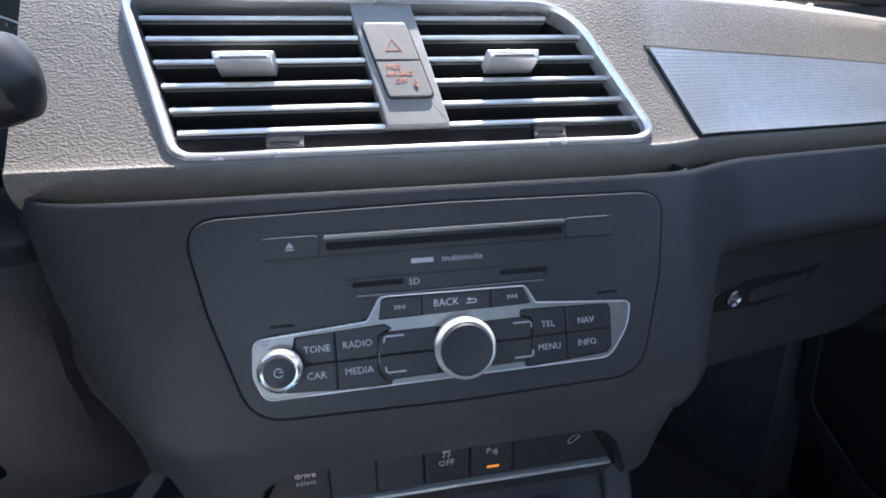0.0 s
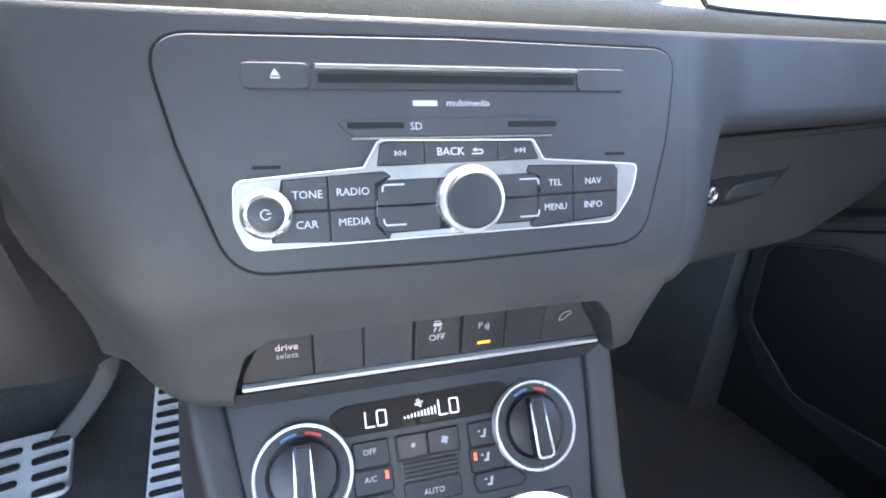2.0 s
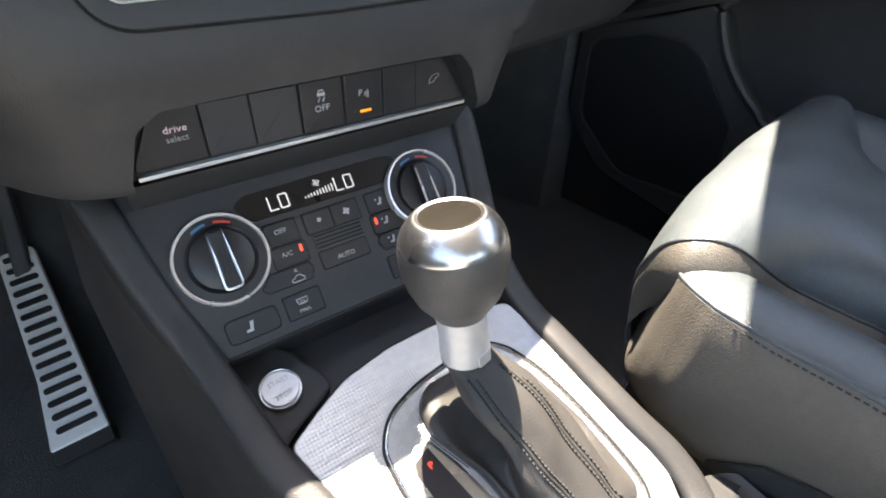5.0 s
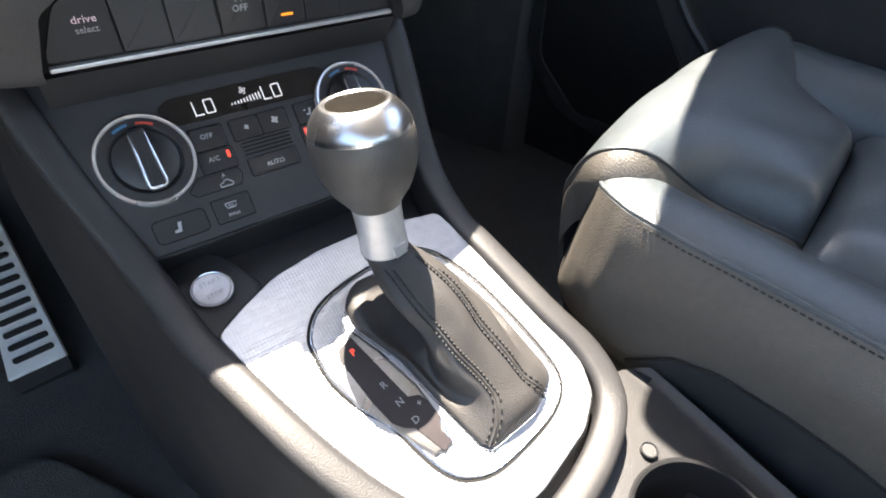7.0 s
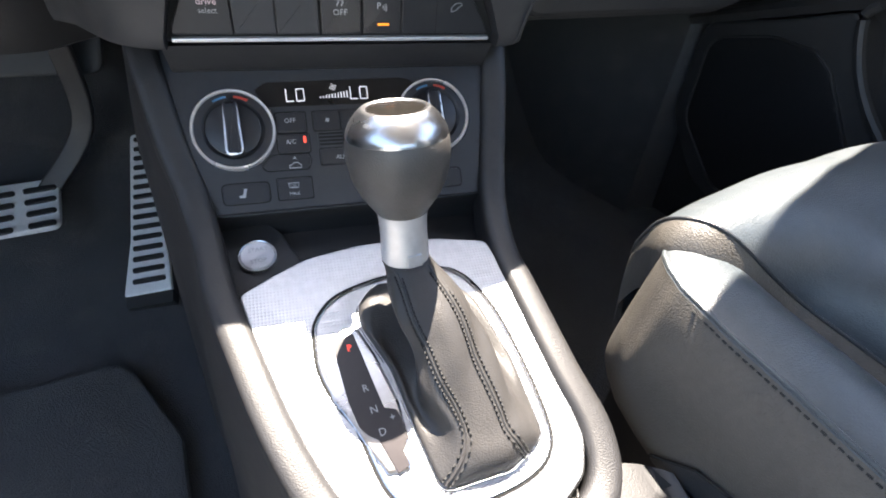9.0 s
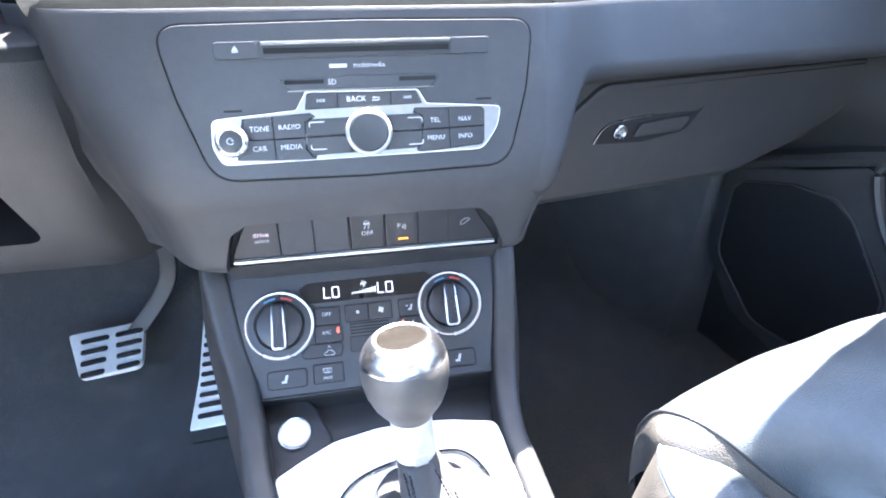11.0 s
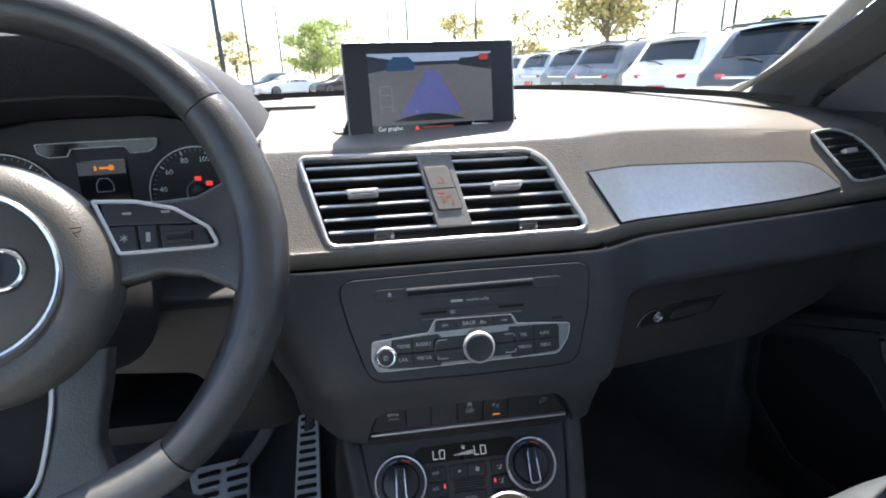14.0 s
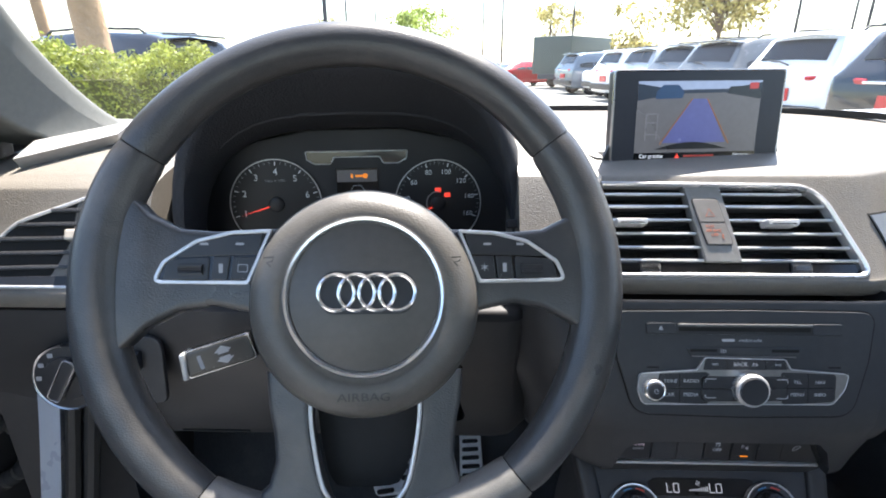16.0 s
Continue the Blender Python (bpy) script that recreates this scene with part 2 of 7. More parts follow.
def knurled(r, z0, z1, m, teeth=60, depth=0.0004):
    bm = bmesh.new()
    rings = []
    for z in (z0, z1):
        rings.append([bm.verts.new(m @ Vector(((r - depth * (i % 2)) * math.cos(math.pi * i / teeth), (r - depth * (i % 2)) * math.sin(math.pi * i / teeth), z))) for i in range(2 * teeth)])
    ring_faces(bm, rings)
    bm.faces.new(rings[0])
    bm.faces.new(rings[1])
    return bm


def loft(rows, bm=None, close_u=False, cap=False):
    bm = bm or bmesh.new()
    v = [[bm.verts.new(Vector(p)) for p in row] for row in rows]
    ring_faces(bm, v, close_u)
    if cap:
        bm.faces.new(v[0])
        bm.faces.new(v[-1])
    return bm


def sweep(path, prof, bm=None, closed=False, up=(0, 0, 1), cap=True):
    """The 2D outline prof (side, up) carried along path."""
    bm = bm or bmesh.new()
    p = [Vector(q) for q in path]
    k, rings = len(p), []
    for i in range(k):
        a, b = (p[(i - 1) % k], p[(i + 1) % k]) if closed else (p[max(i - 1, 0)], p[min(i + 1, k - 1)])
        t = (b - a).normalized()
        side = t.cross(Vector(up)).normalized()
        top = side.cross(t)
        pr = prof(i / max(k - 1, 1)) if callable(prof) else prof
        rings.append([bm.verts.new(p[i] + side * x + top * y) for x, y in pr])
    ring_faces(bm, rings + ([rings[0]] if closed else []))
    if cap and not closed:
        bm.faces.new(rings[0])
        bm.faces.new(rings[-1])
    return bm


def circle(r, n=12, rx=1.0, ry=1.0):
    return [(r * rx * math.cos(2 * math.pi * i / n), r * ry * math.sin(2 * math.pi * i / n)) for i in range(n)]


def cut(ob, cutter_bm):
    """Takes the cutter's volume out of ob's mesh."""
    me = bpy.data.meshes.new("cutter")
    bmesh.ops.recalc_face_normals(cutter_bm, faces=cutter_bm.faces)
    cutter_bm.to_mesh(me)
    cutter_bm.free()
    c = new("cutter", me)
    mod = ob.modifiers.new("cut", "BOOLEAN")
    mod.operation, mod.object, mod.solver = "DIFFERENCE", c, "EXACT"
    dg = bpy.context.evaluated_depsgraph_get()
    res = bpy.data.meshes.new_from_object(ob.evaluated_get(dg))
    ob.modifiers.clear()
    ob.data = res
    for p in res.polygons:
        p.use_smooth = True
    res.set_sharp_from_angle(angle=radians(35))
    bpy.data.objects.remove(c)
    bpy.data.meshes.remove(me)


def words(text, size, m, material, parent, wide=1.0, name="lettering"):
    """Lettering centred on the frame m, in the built-in font."""
    cu = bpy.data.curves.new("type", "FONT")
    cu.body, cu.size, cu.align_x, cu.align_y = text, size, "CENTER", "CENTER"
    cu.resolution_u, cu.extrude = 2, 0.00012
    tmp = new("type", cu)
    me = bpy.data.meshes.new_from_object(tmp.evaluated_get(bpy.context.evaluated_depsgraph_get()))
    bpy.data.objects.remove(tmp)
    bpy.data.curves.remove(cu)
    me.transform(m @ Matrix.Diagonal((wide, 1, 1, 1)))
    me.materials.clear()
    me.materials.append(material)
    ob = new(name, me)
    ob.parent = parent
    return ob


def stroke(pts, w, m, material, parent, name="mark", z=0.0002):
    """A printed line of width w through local points."""
    path = [m @ Vector((x, y, z)) for x, y in pts]
    nrm = m.to_3x3() @ Vector((0, 0, 1))
    return part(name, sweep(path, [(-w / 2, -0.0002), (w / 2, -0.0002), (w / 2, 0.0002), (-w / 2, 0.0002)], up=nrm), material, parent)


def at(m, u, v, w=0.0, turn=0.0):
    return m @ pose(u, v, w, 0, 0, turn)


# ---- the car's shell ----
def smooth(a, b, x):
    t = min(max((x - a) / (b - a), 0.0), 1.0)
    return t * t * (3 - 2 * t)


def back(x):
    """How far the dashboard's front recedes towards its ends."""
    r = 0.22 * max(0.0, x - 0.225) + 0.022 * smooth(0.20, 0.30, x) - 0.012 * smooth(0.25, 0.6, x)
    l = 0.10 * max(0.0, -0.16 - x)
    return r - l * 0.2


DASH = [(0.070, 0.776), (0.020, 0.780), (0.000, 0.784), (-0.0065, 0.790), (-0.0098, 0.7985), (-0.0090, 0.8050), (-0.004, 0.811), (0.024, 0.853), (0.052, 0.897), (0.060, 0.906), (0.078, 0.913), (0.102, 0.919), (0.20, 0.938), (0.33, 0.951), (0.37, 0.951)]


def dash_rows(x0, x1, n):
    rows = []
    prof = spline(DASH, 4)
    for i in range(n + 1):
        x = x0 + (x1 - x0) * i / n
        g = back(x)
        fade = smooth(0.5, 0.86, x)
        row = [(x, 0.319 + g + dy * (1 - 0.15 * fade), z - 0.02 * smooth(0.25, 0.75, x) * smooth(0.80, 0.95, z) - 0.008 * smooth(0.3, 0.8, x) * (z > 0.90)) for dy, z in prof]
        row += [(x, 0.82 + 0.2 * x, 0.922), (x, 0.82 + 0.2 * x, 0.745), (x, 0.45 + g, 0.745)]
        rows.append(row)
    return rows


dash = thing("dashboard", "dark grey leather-grained dashboard with a padded upper half", "dashboard")
upper = part("upper_pad", loft(dash_rows(-0.160, 0.80, 70), close_u=True, cap=True), VINYL, dash, "grained soft vinyl pad", sharp=50)

FV = face(0.06, 0.344, 0.853, 32.2)
VENT = rpoly([(-0.1695, 0.0535), (-0.1395, -0.0550), (0.1575, -0.0550), (0.110, 0.0500)], [0.010, 0.017, 0.014, 0.048], 8)
cut(upper, prism(inset(VENT, 0.001), -0.05, 0.05, FV, 0))

# lower band of the passenger side: it carries the stack's upper edge on to the right
def stack_front(z):
    return 0.258 + 0.33 * (max(z, 0.668) - 0.699) + (0.0 if z > 0.668 else 0.16 * (0.668 - z))


rows = []
for i in range(61):
    x = 0.185 + (0.80 - 0.185) * (i / 60) ** 1.5
    g = back(x) + 0.0015
    zb = 0.738 - 0.085 * (1 - smooth(0.212, 0.262, x))
    yt = stack_front(0.792)
    prof = [(yt + 0.06, 0.770), (yt + 0.0018, 0.770), (yt + 0.0012, 0.7875), (yt + 0.0004, 0.7914), (yt + 0.0001, 0.7911)]
    prof += [(stack_front(0.788 + (zb - 0.788) * k / 9), 0.788 + (zb - 0.788) * k / 9) for k in range(10)]
    yb = prof[-1][0]
    prof += [(yb + 0.004, zb - 0.008), (yb + 0.014, zb - 0.014), (yb + 0.045, zb - 0.020), (yb + 0.11, zb - 0.025)]
    rows.append([(x, g + y, z) for y, z in prof] + [(x, 0.5 + g, zb - 0.02), (x, 0.5 + g, 0.77)])
part("lower_band", loft(rows, close_u=True, cap=True), PLASTIC, dash, "smooth dark plastic band under the pad", sharp=60)

# centre stack: the bezel round radio and switches
def stack_row(z):
    yf = stack_front(z)
    l = -0.072 - 0.062 * smooth(0.60, 0.80, z)
    r = 0.203 + 0.022 * smooth(0.590, 0.70, z)
    k = max(0.0, r - 0.226) * 0.75
    pts = [(l - 0.072, yf + 0.20), (l - 0.068, yf + 0.085), (l - 0.046, yf + 0.058), (l - 0.016, yf + 0.018), (l + 0.012, yf + 0.003), (l + 0.05, yf)]
    pts += [(l + 0.05 + (min(r, 0.226) - 0.03 - l - 0.05) * j / 6, yf) for j in range(1, 7)]
    pts += [(r - 0.010, yf + 0.003 + k), (r, yf + 0.010 + k), (r + 0.005, yf + 0.03 + k), (r + 0.012, yf + 0.20)]
    return [(x, y, z) for x, y in spline(pts, 3)]


zs = [0.5915, 0.593, 0.596, 0.602, 0.612, 0.625, 0.64, 0.655, 0.668, 0.69, 0.71, 0.73, 0.745, 0.76, 0.77, 0.78, 0.788]
rows = []
for k, z in enumerate(zs):
    row = stack_row(z)
    if k < 2:
        row = [(x, y + (0.006, 0.0015)[k], zz) for x, y, zz in row]
    rows.append(row + [(row[-1][0] - 0.01, 0.50, z), (row[0][0], 0.50, z)])
for off, zt in ((0.0001, 0.7911), (0.0004, 0.7914), (0.0012, 0.7875), (0.0018, 0.7700)):
    row = [(x, y + off, zt) for x, y, z in stack_row(0.792)]
    rows.append(row + [(row[-1][0] - 0.01, 0.50, zt), (row[0][0], 0.50, zt)])
stack = part("centre_bezel", loft(rows, close_u=True, cap=True), PLASTIC, dash, "smooth dark grey plastic surround", sharp=45)
FB = face(0.065, 0.272, 0.616, 0)
ROW = rpoly([(-0.1195, -0.050), (0.1175, -0.050), (0.1172, -0.0145), (0.1055, 0.0120), (0.0940, 0.0240), (0.0641, 0.0250), (-0.0404, 0.0248), (-0.0955, 0.0238), (-0.1092, 0.0140), (-0.1182, -0.0155)], [0.001, 0.001, 0.006, 0.01, 0.008, 0.02, 0.02, 0.010, 0.012, 0.008], 5)
cut(stack, prism(ROW, -0.03, 0.05, FB, 0))

# knee panel on the driver's side
rows = []
for i in range(37):
    x = -0.82 + (-0.120 + 0.82) * i / 36
    e = smooth(-0.185, -0.120, x)
    d = 0.05 * e * e
    rows.append([(x, 0.345 + d, 0.772), (x, 0.306 + d, 0.764), (x, 0.303 + d, 0.74), (x - 0.01 * e, 0.312 + d, 0.68), (x, 0.326 + d, 0.62), (x, 0.340 + d, 0.578), (x, 0.352 + d, 0.562), (x, 0.375 + d, 0.556), (x, 0.60, 0.60), (x, 0.60, 0.77)])
knee = part("knee_panel", loft(rows, close_u=True, cap=True), LOWER, dash, "dark plastic panel under the steering column", sharp=60)
cut(knee, prism(rpoly([(-0.37, 0.600), (-0.215, 0.600), (-0.235, 0.675), (-0.37, 0.690)], [0.012, 0.014, 0.02, 0.012], 5), -0.60, -0.345 + 0.05, pose(0, 0, 0, 90, 0, 0), 0))

# Added black plate over the knee panel's ledge, in place of shade.
rows = []
for i in range(13):
    x = -0.275 + 0.150 * i / 12
    d = 0.05 * smooth(-0.185, -0.120, x) ** 2
    rows.append([(x, y + d, z) for y, z in ((0.3015, 0.757), (0.3020, 0.766), (0.3070, 0.7690), (0.345, 0.7765), (0.40, 0.779), (0.40, 0.768), (0.345, 0.7650), (0.3090, 0.7610))])
part("ledge_cover", loft(rows, close_u=True, cap=True), DEEP, dash, "matt black plate added to keep the knee panel's ledge dark", sharp=60)


# ---- radio and control panel ----
FR = face(0.068, 0.2687, 0.7315, 18.3)
radio = thing("car_radio", "dark car radio with disc slot, silver strip and rotary knob", "car radio")
PANEL = rpoly([(-0.1390, 0.0515), (-0.1290, 0.0022), (-0.1110, -0.0555), (0.0, -0.0575), (0.1110, -0.0555), (0.1268, 0.0022), (0.1330, 0.0520), (0.0, 0.0535)], [0.016, 0.08, 0.024, 0.2, 0.024, 0.08, 0.014, 0.2], 8)
part("gap", prism(inset(PANEL, -0.0016), -0.004, 0.0009, FR, 0), GAP, radio, "dark seam round the faceplate")
part("faceplate", prism(PANEL, -0.003, 0.0022, FR, 0.0006), FACE, radio)
Z0 = 0.0022
part("slot_housing", slab(0.199, 0.0125, -0.001, 0.0345, Z0, Z0 + 0.0010, FR, 0.004), KEY, radio)
part("eject_key", slab(0.030, 0.0115, -0.0855, 0.0342, Z0, Z0 + 0.0018, FR, 0.0035), FACE, radio)
part("blank_key", slab(0.030, 0.0115, 0.0835, 0.0342, Z0, Z0 + 0.0018, FR, 0.0035), FACE, radio)
part("disc_slot", slab(0.134, 0.0042, 0.0, 0.0335, Z0, Z0 + 0.0013, FR, 0.0008), GAP, radio, "black disc slot")
part("slot_lip", slab(0.136, 0.0024, 0.0, 0.0383, Z0, Z0 + 0.0034, FR, 0.0006), STRIPM, radio, "silver strip over the disc slot")
tri_e = FR @ pose(-0.0858, 0.0350, Z0 + 0.0019)
part("eject_mark", prism([(-0.0022, -0.0010), (0.0022, -0.0010), (0, 0.0022)], 0, 0.0002, tri_e, 0), WHITE, radio)
stroke([(-0.0022, -0.0019), (0.0022, -0.0019)], 0.0007, tri_e, WHITE, radio, "eject_mark")
part("maker_mark", slab(0.0125, 0.0026, -0.0158, 0.0222, Z0, Z0 + 0.0002, FR, 0.0002, 0), WHITE, radio, "plain light bar in place of a maker's mark")
words("multimedia", 0.0047, at(FR, 0.0068, 0.0222, Z0 + 0.0001), WHITE, radio, 1.12)
# card slots with their raised tray
# Highlight along the tray's lower lip, put in as a thin metal bar.
part("tray_lip", slab(0.106, 0.0010, 0.0, 0.0054, Z0, Z0 + 0.0014, FR, 0.0004, 0.0003), STRIPM, radio, "lip under the card slots, its highlight built in grey metal")
part("card_tray", prism(rpoly([(-0.061, 0.0145), (-0.052, 0.0058), (0.052, 0.0058), (0.062, 0.0150), (0.045, 0.0155), (-0.045, 0.0150)], 0.002, 4), Z0 - 0.0005, Z0 + 0.0008, FR, 0.0008), FACE, radio)
for cx in (-0.041, 0.042):
    part("card_slot", slab(0.028, 0.0032, cx, 0.0116, Z0, Z0 + 0.0011, FR, 0.0008), GAP, radio, "black card slot")
words("SD", 0.0052, at(FR, -0.0211, 0.0108, Z0 + 0.0010), WHITE, radio)
for cx, cy in ((-0.0928, -0.0068), (0.0925, -0.0052)):
    part("removal_slot", slab(0.0125, 0.0016, cx, cy, Z0, Z0 + 0.0002, FR, 0.0004, 0), GAP, radio, "narrow black release slot")
# silver strip with its raised middle
STRIP = rpoly([(-0.1080, -0.0125), (-0.1093, -0.0315), (-0.1040, -0.0450), (0.0900, -0.0432), (0.1027, -0.0264), (0.1055, -0.0110), (0.0473, -0.0067), (0.0415, 0.0036), (-0.0410, 0.0046), (-0.0489, -0.0082)], [0.006, 0.014, 0.008, 0.012, 0.03, 0.004, 0.002, 0.003, 0.004, 0.002], 6)
part("control_strip", prism(STRIP, Z0, Z0 + 0.0030, FR, 0.0010), STRIPM, radio, "satin grey metal control strip")
part("strip_edge", band(STRIP, inset(STRIP, 0.0008), Z0 + 0.0020, Z0 + 0.0033, FR, 0.0003), SATIN, radio, "thin silver edge")
Z1 = Z0 + 0.0030


def keycap(poly, z0, z1, label=""):
    return part("key", prism(poly, z0, z1, FR, 0.0006), KEY, radio, label)


LEFT_FIELD = [(-0.0870, -0.0128), (-0.0393, -0.0104), (-0.0348, -0.0133), (-0.0430, -0.0166), (-0.0439, -0.0359), (-0.0363, -0.0405), (-0.0386, -0.0442), (-0.0934, -0.0418)]
RIGHT_FIELD = [(0.0378, -0.0099), (0.0896, -0.0112), (0.0922, -0.0138), (0.0913, -0.0370), (0.0884, -0.0398), (0.0401, -0.0432), (0.0371, -0.0407), (0.0424, -0.0367), (0.0433, -0.0165), (0.0363, -0.0135)]
MID_FIELD = [(-0.0428, -0.0179), (-0.0392, -0.0148), (0.0410, -0.0142), (0.0431, -0.0173), (0.0427, -0.0365), (0.0387, -0.0395), (-0.0383, -0.0410), (-0.0435, -0.0370)]
TOP_FIELD = [(-0.0424, -0.0082), (-0.0404, 0.0024), (-0.0366, 0.0040), (0.0398, 0.0026), (0.0442, -0.0070)]
for poly, z in ((LEFT_FIELD, 0.0001), (RIGHT_FIELD, 0.0001), (MID_FIELD, 0.0003), (TOP_FIELD, 0.0001)):
    part("key_field", prism(rpoly(poly, 0.0010, 3), Z1 - 0.001, Z1 + z, FR, 0), GAP, radio, "dark gap round the keys")
for poly in ([(-0.0862, -0.0132), (-0.0664, -0.0116), (-0.0664, -0.0276), (-0.0880, -0.0276)], [(-0.0658, -0.0115), (-0.0394, -0.0108), (-0.0356, -0.0132), (-0.0434, -0.0168), (-0.0438, -0.0276), (-0.0658, -0.0276)], [(-0.0900, -0.0282), (-0.0664, -0.0282), (-0.0664, -0.0435), (-0.0926, -0.0415)], [(-0.0658, -0.0282), (-0.0440, -0.0282), (-0.0443, -0.0361), (-0.0369, -0.0406), (-0.0388, -0.0438), (-0.0658, -0.0435)],
             [(0.0382, -0.0103), (0.0638, -0.0109), (0.0638, -0.0257), (0.0436, -0.0259), (0.0438, -0.0163), (0.0370, -0.0134)], [(0.0644, -0.0109), (0.0894, -0.0116), (0.0918, -0.0140), (0.0914, -0.0253), (0.0644, -0.0256)], [(0.0434, -0.0265), (0.0637, -0.0263), (0.0637, -0.0411), (0.0403, -0.0428), (0.0377, -0.0407), (0.0429, -0.0368)], [(0.0643, -0.0262), (0.0914, -0.0259), (0.0909, -0.0369), (0.0882, -0.0394), (0.0643, -0.0409)]):
    keycap(rpoly(poly, 0.0008, 3), Z1 - 0.0012, Z1 + 0.0004)
for poly in ([(-0.0424, -0.0180), (-0.0390, -0.0152), (-0.0120, -0.0146), (-0.0120, -0.0271), (-0.0429, -0.0271)], [(-0.0431, -0.0277), (-0.0120, -0.0277), (-0.0120, -0.0406), (-0.0381, -0.0405), (-0.0431, -0.0368)], [(0.0170, -0.0146), (0.0407, -0.0146), (0.0427, -0.0174), (0.0425, -0.0262), (0.0170, -0.0263)], [(0.0170, -0.0269), (0.0425, -0.0268), (0.0423, -0.0363), (0.0385, -0.0391), (0.0170, -0.0396)]):
    keycap(rpoly(poly, 0.0010, 3), Z1 - 0.0012, Z1 + 0.0010)
for poly in ([(-0.0418, -0.0078), (-0.0400, 0.0021), (-0.0364, 0.0036), (-0.0185, 0.0032), (-0.0187, -0.0078)], [(-0.0179, 0.0032), (0.0206, 0.0028), (0.0204, -0.0075), (-0.0181, -0.0078)], [(0.0212, 0.0028), (0.0394, 0.0022), (0.0436, -0.0067), (0.0210, -0.0074)]):
    keycap(rpoly(poly, 0.0006, 3), Z1 - 0.001, Z1 + 0.0005)
for su, u in ((-1, -0.0405), (1, 0.0432)):
    for sv in (-1, 1):
        v = -0.0270 + sv * 0.0098
        part("corner_mark", sweep([FR @ Vector((u - su * a, v - sv * b, Z1 + 0.0010)) for a, b in ((0.011, 0), (0.0012, 0), (0.0003, 0.0010), (0.0001, 0.0032))], [(-0.0004, -0.0003), (0.0004, -0.0003), (0.0004, 0.0003), (-0.0004, 0.0003)], up=FR.to_3x3() @ Vector((0, 0, 1))), WHITE, radio)
for text, u, v, s in (("TONE", -0.0757, -0.0203, 0.0052), ("RADIO", -0.0545, -0.0198, 0.0052), ("CAR", -0.0768, -0.0343, 0.0052), ("MEDIA", -0.0546, -0.0341, 0.0052), ("TEL", 0.0532, -0.0198, 0.0050), ("NAV", 0.0762, -0.0198, 0.0050), ("MENU", 0.0532, -0.0328, 0.0050), ("INFO", 0.0762, -0.0326, 0.0050), ("BACK", -0.0048, -0.0020, 0.0056)):
    words(text, s, at(FR, u, v, Z1 + 0.0006), WHITE, radio)
for s, u in ((-1, -0.0306), (1, 0.0332)):
    for k in (0, 1):
        m = at(FR, u + s * (k * 0.0026 - 0.002), -0.0021, Z1 + 0.0006)
        part("skip_mark", band([(-s * 0.0009, -0.0013), (s * 0.0014, 0.0), (-s * 0.0009, 0.0013)], [(-s * 0.0005, -0.0007), (s * 0.0007, 0.0), (-s * 0.0005, 0.0007)], 0, 0.0002, m, 0.00001), WHITE, radio)
    stroke([(u + s * 0.0024, -0.0034), (u + s * 0.0024, -0.0008)], 0.0005, at(FR, 0, 0, Z1 + 0.0006), WHITE, radio, "skip_mark")
mb = at(FR, 0.0095, -0.0020, Z1 + 0.0006)
stroke([(-0.0030, -0.0013), (0.0022, -0.0013), (0.0030, -0.0004), (0.0022, 0.0006), (-0.0012, 0.0006)], 0.0006, mb, WHITE, radio, "back_arrow")
part("back_arrow", prism([(-0.0026, 0.0006), (-0.0008, -0.0004), (-0.0008, 0.0018)], 0, 0.0002, mb, 0), WHITE, radio)
# rotary knob and volume knob
knob = part("rotary_knob", knurled(0.0168, 0.0, 0.011, at(FR, 0.0022, -0.0262, Z1), 70, 0.0007), CHROME, radio, "knurled bright metal ring")
part("knob_collar", lathe([(0.0168, 0), (0.0164, 0.0016), (0.0160, 0.0024), (0.0150, 0.0032), (0.0141, 0.0028)], at(FR, 0.0022, -0.0262, Z1 + 0.0108), 56), SATIN, knob)
part("knob_cap", lathe([(0.0142, 0), (0.0140, 0.0042), (0.0130, 0.0050), (0.008, 0.0046), (0.0005, 0.0043)], at(FR, 0.0022, -0.0262, Z1 + 0.0106), 56), KEY, knob, "black knob cap")
vol = part("volume_knob", knurled(0.0113, 0.0, 0.0085, at(FR, -0.0942, -0.0280, Z1), 50, 0.0006), CHROME, radio, "knurled bright metal ring")
part("knob_collar", lathe([(0.0113, 0), (0.0107, 0.0014), (0.0092, 0.0024), (0.0080, 0.0020)], at(FR, -0.0942, -0.0280, Z1 + 0.0084), 48), CHROME, vol)
part("knob_cap", lathe([(0.0080, 0), (0.0079, 0.0030), (0.0070, 0.0034), (0.0004, 0.0030)], at(FR, -0.0942, -0.0280, Z1 + 0.0084), 48), KEY, vol, "black knob cap")
mv = at(FR, -0.0942, -0.0280, Z1 + 0.0120)
stroke([(0.0022 * math.cos(radians(a)), 0.0022 * math.sin(radians(a))) for a in range(40, 331, 29)], 0.0005, mv, WHITE, vol, "power_mark")
stroke([(0.0003, 0.0004), (0.0024, 0.0004)], 0.0005, mv, WHITE, vol, "power_mark")
stroke([(-0.1045, -0.0150), (-0.1000, -0.0143), (-0.1000, -0.0162), (-0.1045, -0.0150)], 0.0004, at(FR, 0, 0, Z1), GREYPRINT, radio, "volume_mark")

